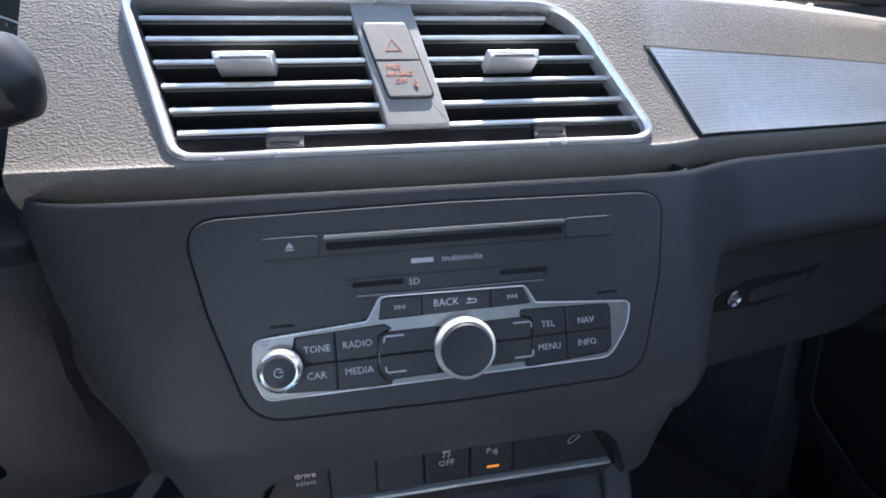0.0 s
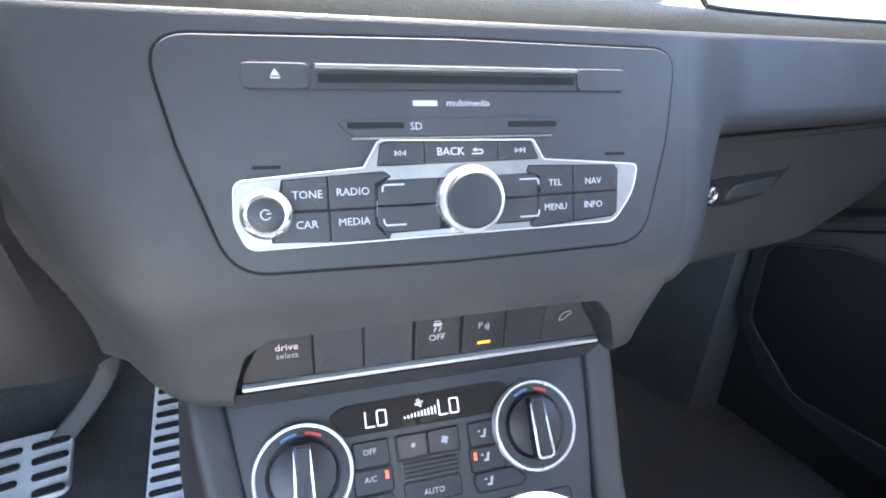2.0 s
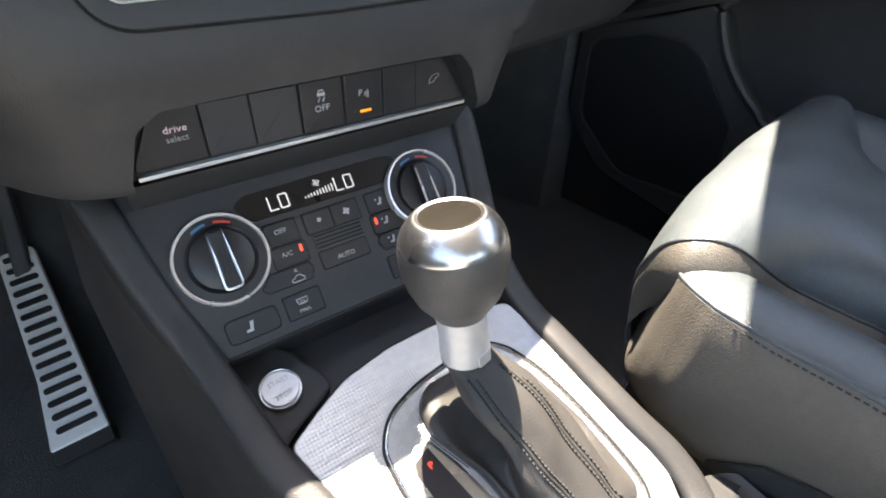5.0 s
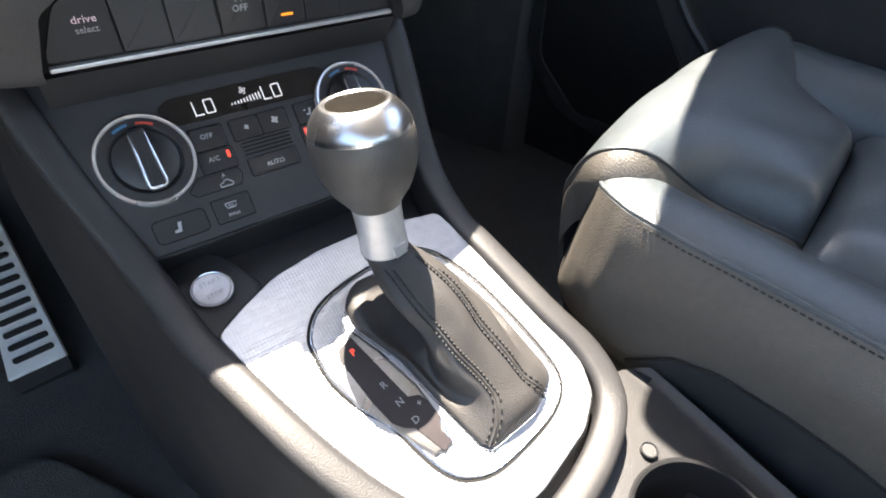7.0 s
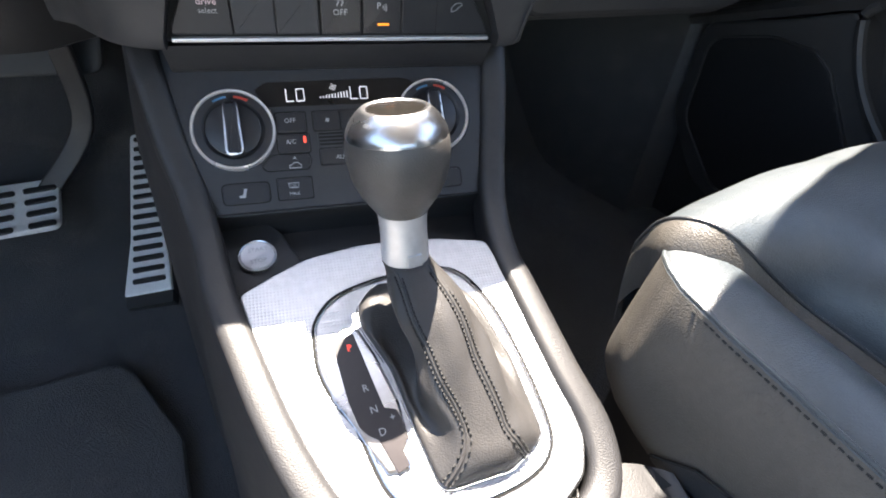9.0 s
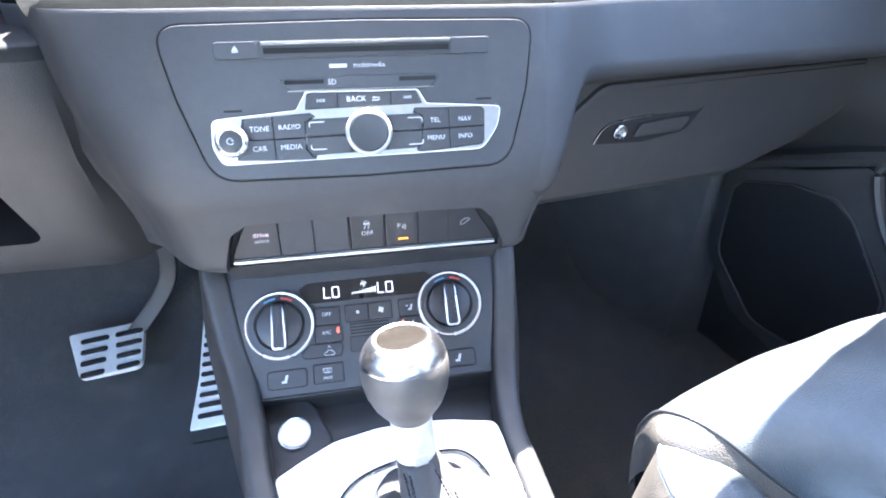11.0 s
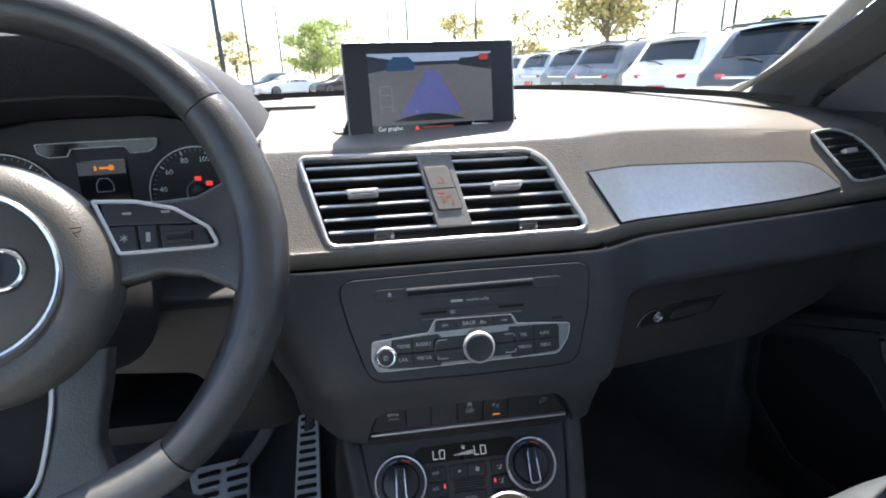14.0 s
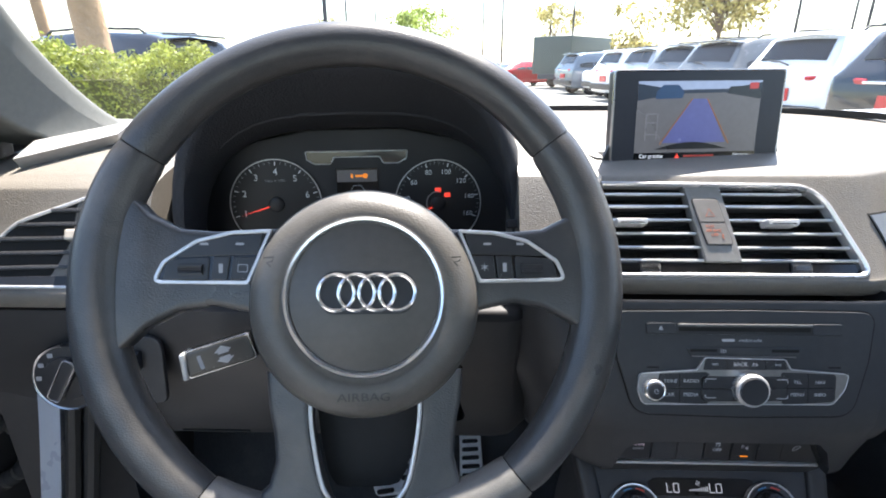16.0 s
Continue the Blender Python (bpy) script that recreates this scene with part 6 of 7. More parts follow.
cabin = thing("cabin_floor", "dark carpeted floor and firewall of the footwells", "floor", kind="structure")
cols = np.linspace(-0.74, 0.86, 33)
prof_f = [(-2.1, 0.16), (-0.6, 0.15), (0.0, 0.145), (0.40, 0.150), (0.58, 0.165), (0.68, 0.21), (0.80, 0.36), (0.88, 0.50), (0.90, 0.65), (0.90, 0.90)]
part("carpet", loft([[CAR @ Vector((x, y, z + 0.004 * math.sin(x * 37 + y * 21))) for y, z in spline(prof_f, 4)] for x in cols]), CARPET, cabin, "black carpet")
floormat = thing("floor_mat", "dark rubber-edged carpet mat in the driver's footwell", "floor mat")
part("mat_body", prism(rpoly([(-0.62, -0.30), (-0.10, -0.30), (-0.08, 0.28), (-0.13, 0.42), (-0.60, 0.42)], 0.05, 6), 0.157, 0.168, CAR, 0.004), CARPET, floormat)
PEDAL = mat("brushed pedal metal", (0.74, 0.74, 0.73), 0.45, 0.25, grain=0.00003, size=1500, vary=0.08)
brake = thing("brake_pedal", "silver brake pedal with black rubber ribs", "pedal")
MB = face(-0.348, 0.586, 0.273, 73, 8) @ pose(0, 0, 0, 0, 0, 3.3)
BP = rpoly([(-0.0610, 0.0535), (-0.0390, -0.0365), (0.0470, -0.0395), (0.0510, 0.0505)], [0.006, 0.014, 0.014, 0.006], 5)
part("pedal_plate", prism(BP, -0.006, 0.002, MB, 0.002), PEDAL, brake, "brushed silver plate")
for k in range(4):
    for s in (-1, 1):
        part("rubber_rib", slab(0.040 - 0.0025 * abs(k), 0.0090, 0.003 + s * 0.0245, 0.032 - 0.0215 * k, 0.001, 0.0052, MB, 0.0042, 0.0015), RUBBER, brake)
part("pedal_arm", sweep(spline([MB @ Vector((0.034, 0.035, -0.008)), (-0.258, 0.66, 0.36), (-0.248, 0.65, 0.48), (-0.245, 0.60, 0.66)], 5), rpoly(rect(0.014, 0.026), 0.003, 3), up=(1, 0, 0)), LOWER, brake, "dark steel arm")
part("firewall_bracket", prism(rpoly([(-0.13, 0.06), (-0.05, -0.05), (0.08, -0.05), (0.10, 0.06)], 0.02, 5), -0.01, 0.006, face(-0.30, 0.70, 0.47, 20, 5), 0.004), PLASTIC, cabin, "grey pressed steel bracket")
accel = thing("accelerator_pedal", "tall silver accelerator pedal with black rubber ribs", "pedal")
MA = face(-0.2034, 0.611, 0.2443, 61.3, -10.8) @ pose(0, 0, 0, 0, 0, 11.1)
AP = rpoly([(-0.017, 0.136), (-0.020, -0.050), (-0.030, -0.136), (0.033, -0.136), (0.025, 0.136)], [0.008, 0.03, 0.003, 0.003, 0.008], 5)
part("pedal_plate", prism(AP, -0.006, 0.002, MA, 0.002), PEDAL, accel, "brushed silver plate")
for k in range(15):
    v = 0.124 - 0.0172 * k
    part("rubber_rib", slab(0.030 + 0.0010 * k, 0.0080, 0.004, v, 0.001, 0.0045, MA, 0.0036, 0.0012), RUBBER, accel)
part("pedal_foot", slab(0.062, 0.020, 0.002, -0.144, -0.03, -0.002, MA, 0.004), RUBBER, accel)
part("pedal_arm", sweep(spline([MA @ Vector((0.004, 0.10, -0.008)), (-0.185, 0.78, 0.42), (-0.18, 0.76, 0.60)], 5), rpoly(rect(0.02, 0.02), 0.004, 3), up=(1, 0, 0)), LOWER, accel, "dark arm")

# ---- passenger seat ----
seat = thing("passenger_seat", "black leather passenger seat with stitched side bolster", "seat")
SO = CAR @ pose(0.290, 0.060, 0.472)  # front left upper corner of the cushion


# the thigh roll and the panel behind it: (x, y, z) of the left piping, then (y, z) of the crown
ROLL = [((0.0140, 0.004, -0.10), (0.018, -0.10)), ((0.0120, 0.018, -0.035), (0.034, -0.030)), ((0.0105, 0.022, -0.004), (0.036, 0.006)), ((0.0095, 0.019, 0.012), (0.031, 0.026)), ((0.0095, 0.010, 0.033), (0.018, 0.044)), ((0.0110, -0.004, 0.0455), (0.000, 0.055)), ((0.0165, -0.022, 0.0515), (-0.020, 0.0605)), ((0.0260, -0.040, 0.0470), (-0.040, 0.060)), ((0.0480, -0.060, 0.0260), (-0.062, 0.055)), ((0.0730, -0.078, 0.0048), (-0.085, 0.046)), ((0.0900, -0.105, -0.008), (-0.112, 0.038)), ((0.1010, -0.132, -0.016), (-0.136, 0.031)), ((0.1060, -0.150, -0.020), (-0.150, 0.020)), ((0.1080, -0.160, -0.026), (-0.159, -0.010))]
PANEL_BACK = [((0.0500, -0.160, -0.040), (-0.160, -0.014)), ((0.0500, -0.166, -0.034), (-0.168, 0.004)), ((0.0500, -0.180, -0.030), (-0.184, 0.014)), ((0.0500, -0.25, -0.030), (-0.25, 0.012)), ((0.0500, -0.36, -0.030), (-0.36, 0.004)), ((0.0500, -0.52, -0.030), (-0.52, -0.004))]
SEATW = 0.45


def seat_sheet(table):
    line = [tuple(p) for p in spline([(*a, *b) for a, b in table], 3)]
    rows = []
    for x, y, z, cy, cz in line:
        e = 3.0 + 6.0 * smooth(-0.04, -0.12, y)
        row = []
        for k in range(33):
            f = 0.5 - 0.5 * math.cos(math.pi * k / 32)
            b = 1 - abs(2 * f - 1) ** (e if f < 0.5 else 2.2)
            row.append(SO @ Vector((x + (SEATW - 2 * x) * f, y + (cy - y) * b, z + (cz - z) * b + 0.0012 * math.sin(f * 23 + y * 40) * b)))
        rows.append(row)
    return line, rows


line, rows = seat_sheet(ROLL)
part("seat_cushion", loft(rows), SEAT, seat, "smooth leather thigh cushion", sharp=80)
part("seat_panel", loft(seat_sheet(PANEL_BACK)[1]), SEAT, seat, "smooth leather seat panel", sharp=80)
for mirror in (False, True):
    flip = lambda x: SEATW - x if mirror else x
    part("cushion_piping", sweep([SO @ Vector((flip(x), y, z)) for x, y, z, cy, cz in line[3:]], circle(0.0016, 8)), LEATHER, seat, "dark leather piping")
    cap = []
    for x, y, z, cy, cz in line[3:]:
        g = 0.25 + 0.75 * smooth(0.018, -0.012, y)
        cap.append([SO @ Vector((flip(x + dx * g), y + dy, z + dz)) for dx, dy, dz in ((0.0, 0.0, 0.0), (-0.0070, -0.001, -0.0045), (-0.0150, -0.002, -0.013), (-0.0200, -0.004, -0.026), (-0.0120, -0.008, -0.060))])
    part("cushion_end", loft(cap), SEATSIDE, seat, "grained leather end of the cushion", sharp=80)
STITCH = [(0.003, 0.040, 0.004), (-0.001, 0.022, 0.014), (-0.006, 0.006, 0.0205), (-0.0115, -0.0060, 0.0235), (-0.0177, -0.0138, 0.0256), (-0.030, -0.0230, 0.0272), (-0.048, -0.0300, 0.0268), (-0.090, -0.0310, 0.0225), (-0.127, -0.0310, 0.0210), (-0.18, -0.0310, 0.0170), (-0.22, -0.0310, 0.0140), (-0.36, -0.0310, 0.0100), (-0.54, -0.0300, 0.0100)]


def bolster(y):
    """Section of the side bolster: its outer side up to the stitched edge (25 points), then its top."""
    ys = [q[0] for q in STITCH[::-1]]
    xs, zs = (float(np.interp(y, ys, [q[k] for q in STITCH[::-1]])) for k in (1, 2))
    e, low = smooth(0.004, -0.060, y), -0.080 - 0.025 * smooth(0.0, -0.10, y) - 0.035 * smooth(-0.10, -0.30, y)
    pts = [(xs + 0.030, low - 0.05), (xs + 0.004, low - 0.018), (xs - 0.009 * e, low + 0.006), (xs - 0.0145 * e, low + 0.035), (xs - 0.0130 * e, -0.030), (xs - 0.0060 * e, zs - 0.018), (xs, zs)]
    top = [(xs, zs), (xs + 0.007, zs + 0.0042), (xs + 0.026, zs + 0.0080), (xs + 0.046, zs + 0.0068), (xs + 0.066, zs - 0.004), (xs + 0.086, zs - 0.030), (xs + 0.094, -0.06), (xs + 0.090, -0.10)]
    lean = 0.12 * (1 - 0.6 * e)
    return [[(x, y + lean * (zs - z), z) for x, z in spline(q, 4)] for q in (pts, top)]


ysb = [0.003 - 0.0042 * k for k in range(18)] + [-0.075 - 0.012 * k for k in range(39)]
for mirror in (False, True):
    put = lambda q: SO @ Vector((SEATW - q[0] if mirror else q[0], q[1], q[2]))
    part("side_bolster", loft([[put(q) for q in bolster(y)[0]] for y in ysb]), SEATSIDE, seat, "grained leather side of the bolster", sharp=80)
    part("bolster_top", loft([[put(q) for q in bolster(y)[1]] for y in ysb]), SEAT, seat, "smooth leather top of the bolster", sharp=80)
    nose = bolster(0.003)
    bmn = bmesh.new()
    bmn.faces.new([bmn.verts.new(put(q)) for q in nose[0] + nose[1][1:]])
    part("bolster_nose", bmn, SEATSIDE, seat)
    part("bolster_ridge", sweep([put((q[0] + 0.0025, q[1], q[2] + 0.0016)) for q in (bolster(y)[1][0] for y in ysb[3:])], circle(0.0019, 8)), SEAT, seat, "rolled leather seam ridge")
    bmst = bmesh.new()
    for k in range(92):
        y = -0.062 - 0.0050 * k
        a, b = (bolster(t)[0][-2] for t in (y, y - 0.0030))
        up = SO.to_3x3() @ Vector((0.8 if mirror else -0.8, 0, 0.6)) * 0.0004
        sweep([put(a) + up, (put(a) + put(b)) / 2 + up * 1.7, put(b) + up], circle(0.0008, 5), bmst)
    tagged(part("bolster_stitching", bmst, mat("black thread", (0.008, 0.008, 0.008), 0.7), seat, "row of dark stitches"), kind="stuff")


def bolster_at(y, z):
    r = bolster(y)[0]
    return float(np.interp(z, [q[2] for q in r], [q[0] for q in r]))


arch_rows, arch_top = [], []
for k in range(40):
    y = -0.090 - 0.0105 * k
    zt = float(np.interp(y, [-0.50, -0.36, -0.267, -0.2412, -0.2035, -0.156, -0.1208, -0.1034, -0.0947, -0.09], [-0.115, -0.090, -0.0716, -0.0645, -0.0587, -0.0556, -0.0655, -0.0838, -0.0958, -0.102]))
    arch_rows.append([SO @ Vector((bolster_at(y, z) - 0.0022, y, z)) for z in np.linspace(-0.150, zt, 6)] + [SO @ Vector((bolster_at(y, z) + 0.003, y, z)) for z in np.linspace(zt, -0.150, 3)])
    arch_top.append(SO @ Vector((bolster_at(y, zt) - 0.0020, y, zt)))
part("lower_cover", loft(arch_rows, close_u=True, cap=True), LEATHER, seat, "dark leather lower cover", sharp=60)
part("cover_seam", sweep(arch_top, circle(0.0012, 6)), GAP, seat, "dark arched seam")
val = []
for y in np.linspace(-0.10, -0.60, 16):
    h = 0.10 * math.sin(math.pi * min(1, (-y - 0.08) / 0.62)) ** 0.6
    val.append([SO @ Vector(p) for p in ((-0.020, y, -0.30), (-0.040, y, -0.26), (-0.044, y, -0.23 + h * 0.4), (-0.040, y, -0.22 + h), (-0.026, y, -0.215 + h), (-0.005, y, -0.22 + h), (0.02, y, -0.30))])
part("side_valance", loft(val, close_u=True, cap=True), LOWER, seat, "dark plastic side valance")
part("seat_base", loft([[SO @ Vector((x, y, z)) for x, z in ((0.03, -0.30), (0.03, -0.06), (SEATW - 0.03, -0.06), (SEATW - 0.03, -0.30))] for y in (0.0, -0.50)], close_u=True, cap=True), LOWER, seat)
bk = []
for z, y in ((-0.02, -0.50), (0.10, -0.53), (0.35, -0.60), (0.60, -0.68), (0.66, -0.70)):
    w = 0.25 - 0.03 * smooth(0.3, 0.66, z)
    bk.append([SO @ Vector((SEATW / 2 + a * w, y + b, z)) for a, b in rpoly([(-1, 0.05), (-0.7, 0.0), (0.7, 0.0), (1, 0.05), (1, -0.12), (-1, -0.12)], 0.05, 4)])
part("backrest", loft(bk, close_u=True, cap=True), SEAT, seat, sharp=70)
# ---- doors, pillars, roof, windscreen ----
def door(side, name, label):
    d = thing(name, label, "door", kind="structure")
    x0 = 0.84 if side > 0 else -0.735
    rows = []
    for y in np.linspace(0.72, -1.2, 25):
        sec = [(0.0, 0.12), (-0.01, 0.30), (-0.03, 0.42), (-0.022, 0.55), (-0.055, 0.64), (-0.070, 0.68), (-0.050, 0.73), (-0.012, 0.80), (-0.006, 0.88), (-0.020, 0.925), (0.0, 0.935), (0.05, 0.935), (0.06, 0.12)]
        rows.append([CAR @ Vector((x0 + side * dx, y, z)) for dx, z in sec])
    part("door_panel", loft(rows, close_u=True, cap=True), LOWER, d, "dark grained door panel", sharp=50)
    return d


dr = door(1, "door_right", "dark passenger door panel with a silver-rimmed handle")
HL = [(0.012, 0.335, 0.895), (-0.004, 0.300, 0.888), (-0.006, 0.265, 0.855), (-0.006, 0.225, 0.825), (-0.006, 0.175, 0.812), (-0.006, 0.165, 0.845), (-0.006, 0.20, 0.885), (-0.006, 0.27, 0.900)]
hl = spline([CAR @ Vector((0.836 + dx, y, z)) for dx, y, z in HL[1:]], 6, closed=True)
part("handle_rim", sweep(hl, circle(0.0042, 8), closed=True, up=(-1, -0.2, 0)), SATIN, dr, "silver rim round the door handle")
bmh = bmesh.new()
bmh.faces.new([bmh.verts.new(Vector(p) + Vector((0.001, 0, 0))) for p in hl])
ob = part("handle_dish", bmh, KEY, dr)
ob.modifiers.new("thick", "SOLIDIFY").thickness = 0.004
for y, z in ((0.255, 0.868), (0.225, 0.850)):
    part("lock_key", prism(rpoly(rect(0.020, 0.014), 0.003, 3), 0, 0.004, CAR @ pose(0.829, y, z, 90, 0, -90), 0.001), KEY, dr)
MD = CAR @ pose(0.775, 0, 0, 90, 0, -90)
SPK = [(0.425, 0.524), (0.30, 0.562), (0.228, 0.590), (0.208, 0.576), (0.178, 0.515), (0.126, 0.462), (0.060, 0.440), (0.060, 0.250), (0.200, 0.250), (0.345, 0.285), (0.425, 0.375)]
part("speaker_panel", prism(rpoly([(-y, z) for y, z in SPK], [0.03, 0.05, 0.012, 0.02, 0.05, 0.05, 0.01, 0.01, 0.05, 0.06, 0.06], 6), -0.05, 0.004, MD, 0.004), LOWER, dr, "dark lower door panel")
SPG = rpoly([(-y, z) for y, z in ((0.402, 0.506), (0.310, 0.534), (0.250, 0.534), (0.220, 0.516), (0.190, 0.480), (0.150, 0.432), (0.140, 0.300), (0.30, 0.296), (0.395, 0.378))], [0.03, 0.05, 0.02, 0.02, 0.04, 0.02, 0.03, 0.05, 0.05], 6)
part("speaker_grille", prism(SPG, 0.0, 0.0065, MD, 0.002), DEEP, dr, "black speaker grille")
part("speaker_rim", band(inset(SPG, -0.0035), SPG, 0.002, 0.0085, MD, 0.0012), LOWER, dr, "dark speaker surround")
part("door_ledge", sweep([CAR @ Vector((0.772, y, z)) for y, z in spline([(0.46, 0.520), (0.40, 0.541), (0.30, 0.577), (0.21, 0.608), (0.08, 0.640), (-0.3, 0.650)], 6)], [(-0.03, -0.010), (0.006, -0.010), (0.010, 0.0), (0.004, 0.008), (-0.03, 0.014)]), LOWER, dr, "moulded ledge over the speaker")
part("pocket_edge", sweep([CAR @ Vector((0.768, y, z)) for y, z in spline([(0.203, 0.604), (0.214, 0.584), (0.182, 0.522), (0.129, 0.470), (0.075, 0.446), (-0.2, 0.43)], 6)], circle(0.007, 8)), LOWER, dr, "rounded edge of the door pocket")
part("kick_panel", loft([[CAR @ Vector((x, y, z)) for x, y in ((0.700, 0.62), (0.765, 0.445), (0.80, 0.436), (0.88, 0.436), (0.88, 1.0), (0.66, 1.0))] for z in (0.12, 0.40, 0.90)], close_u=True, cap=True), CARPET, dr, "dark carpeted footwell side panel")
dl = door(-1, "door_left", "dark driver door panel, swung open")
dl.matrix_world = CAR @ Matrix.Translation((-0.79, 0.66, 0)) @ pose(0, 0, 0, 0, 0, -22) @ Matrix.Translation((0.79, -0.66, 0)) @ CAR.inverted()
jamb = thing("door_frame", "white door frame, its shade painted silver-blue, with black rubber seals", "door frame", kind="structure")
# The car's white paint here carries its shade as a darker silver-blue.
part("jamb_panel", loft([[CAR @ Vector((x + dx, y, z)) for x, y in ((-0.690, 0.455), (-0.664, 0.450), (-0.664, 0.47), (-0.690, 0.475))] for z, dx in ((0.30, -0.05), (0.50, 0.0), (0.60, 0.022), (0.66, 0.034))], close_u=True, cap=True), mat("white paint shaded to silver-blue", (0.30, 0.33, 0.38), 0.3, coat=0.5, vary=0.02), jamb, "white pillar foot with its shade painted silver-blue")
for dx in (0.014, 0.036):
    part("door_seal", sweep([CAR @ Vector((x + dx, 0.452, z)) for x, z in ((-0.714, 0.30), (-0.664, 0.50), (-0.642, 0.60), (-0.625, 0.68))], circle(0.009, 8), up=(1, 0, 0)), RUBBER, jamb, "black rubber seal")
part("kick_panel", loft([[CAR @ Vector((x, y, z)) for x, y in ((-0.645, 0.47), (-0.600, 0.50), (-0.620, 0.95), (-0.72, 0.95), (-0.72, 0.48))] for z in (0.14, 0.45, 0.76)], close_u=True, cap=True), LOWER, jamb, "dark footwell side panel")
part("sill", loft([[CAR @ Vector((x, y, z)) for x, z in ((-0.78, 0.02), (-0.64, 0.02), (-0.64, 0.16), (-0.70, 0.175), (-0.78, 0.12))] for y in (0.6, -1.2)], close_u=True, cap=True), PAINTWHITE, jamb, "white painted sill")

gaiter = thing("cable_gaiter", "black ribbed rubber cable gaiter between door and body", "gaiter")
gp = spline([CAR @ Vector(q) for q in ((-0.79, 0.50, 0.600), (-0.735, 0.50, 0.585), (-0.712, 0.50, 0.558), (-0.716, 0.50, 0.525), (-0.75, 0.50, 0.495), (-0.80, 0.50, 0.48))], 12)
part("gaiter_tube", sweep(gp, lambda s: circle(0.012 + 0.0022 * math.sin(s * 150), 10), up=(0, 1, 0)), RUBBER, gaiter)

pil = thing("pillar_right", "grey cloth-covered windscreen pillar", "pillar", kind="structure")


def pillar(pts, w, d, parent, side):
    rows = []
    for x, y, z in spline(pts, 6):
        rows.append([CAR @ Vector((x + side * a * w, y - b * d, z)) for a, b in rpoly([(0, 0), (0.15, 0.35), (0.55, 0.95), (1.2, 1.0), (1.2, 0.0)], 0.12, 4)])
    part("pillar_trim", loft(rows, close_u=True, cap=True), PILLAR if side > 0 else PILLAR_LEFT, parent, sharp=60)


pillar([(0.765, 0.53, 0.905), (0.765, 0.507, 0.942), (0.765, 0.464, 0.967), (0.764, 0.406, 1.003), (0.757, 0.325, 1.06), (0.735, 0.17, 1.18), (0.70, 0.02, 1.32)], 0.085, 0.105, pil, 1)
# Sunlit band of the same cloth beside the glass, painted as a pale strip.
edge = []
for (x0, y0, z0), (x1, y1, z1) in zip(spline([(0.760, 0.560, 0.930), (0.760, 0.530, 0.944), (0.760, 0.488, 0.960), (0.760, 0.438, 0.999), (0.754, 0.36, 1.065), (0.732, 0.20, 1.195), (0.695, 0.05, 1.33)], 6), spline([(0.767, 0.535, 0.925), (0.768, 0.510, 0.941), (0.768, 0.464, 0.966), (0.767, 0.405, 1.002), (0.760, 0.325, 1.06), (0.738, 0.17, 1.18), (0.702, 0.02, 1.32)], 6)):
    edge.append([CAR @ Vector(q) for q in ((x0, y0, z0), (x0 - 0.003, (y0 + y1) / 2, (z0 + z1) / 2 + 0.002), (x1, y1, z1), (x1 + 0.03, y1 + 0.02, z1), (x0 + 0.03, y0 + 0.02, z0))])
part("pillar_lit_edge", loft(edge, close_u=True, cap=True), HEADLINER, pil, "sunlit band of the pillar's cloth beside the glass, painted pale", sharp=60)
pil2 = thing("pillar_left", "grey cloth-covered windscreen pillar", "pillar", kind="structure")
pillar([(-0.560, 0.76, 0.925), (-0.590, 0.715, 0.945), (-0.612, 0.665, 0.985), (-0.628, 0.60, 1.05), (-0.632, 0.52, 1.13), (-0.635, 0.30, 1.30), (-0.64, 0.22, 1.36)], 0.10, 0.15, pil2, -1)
part("mirror_sail", prism(rpoly([(0.30, 0.90), (0.62, 0.90), (0.62, 0.96), (0.42, 1.06)], 0.02, 4), -0.03, 0.0, CAR @ pose(-0.70, 0, 0, 90, 0, 90), 0.004), KEY, pil2, "dark mirror triangle")
part("mirror_sail", prism(rpoly([(0.10, 0.905), (0.42, 0.905), (0.395, 0.930), (0.285, 1.025), (0.17, 1.11), (0.10, 1.11)], 0.012, 4), 0.0, 0.03, CAR @ pose(0.815, 0, 0, 90, 0, 90), 0.004), KEY, pil, "dark mirror triangle")
part("corner_cap", loft([[CAR @ Vector((x, y, z)) for x, y, z in row] for row in (((-0.655, 0.545, 0.905), (-0.655, 0.53, 0.922), (-0.648, 0.57, 0.938), (-0.64, 0.61, 0.935)), ((-0.57, 0.62, 0.915), (-0.565, 0.60, 0.940), (-0.56, 0.65, 0.952), (-0.56, 0.69, 0.945)))], close_u=True, cap=True), mat("light grey cap", (0.26, 0.26, 0.255), 0.45, 0.2), pil2, "light grey dashboard end cap")

roof = thing("roof", "grey roof lining over the cabin", "roof", kind="structure")
edge = [(-0.68, 0.20), (-0.4, 0.13), (0.0, 0.10), (0.22, 0.10), (0.30, 0.14), (0.45, 0.145), (0.72, 0.06)]
front = spline(edge, 4)
part("headliner", loft([[CAR @ Vector((x, y, 1.37 - 0.02 * abs(x - 0.05))) for x, y in front], [CAR @ Vector((x, -0.6, 1.42)) for x, y in front], [CAR @ Vector((x, -2.0, 1.38)) for x, y in front], [CAR @ Vector((x, -2.0, 1.43)) for x, y in front], [CAR @ Vector((x, -0.6, 1.46)) for x, y in front], [CAR @ Vector((x, y, 1.40)) for x, y in front]], cap=False), HEADLINER, roof, "grey headliner")
# Unseen visor, placed and turned so its shadow edge crosses the passenger seat.
visor = thing("visor_blocker", "unseen grey visor board under the roof, added to shade the passenger seat", "sun visor")
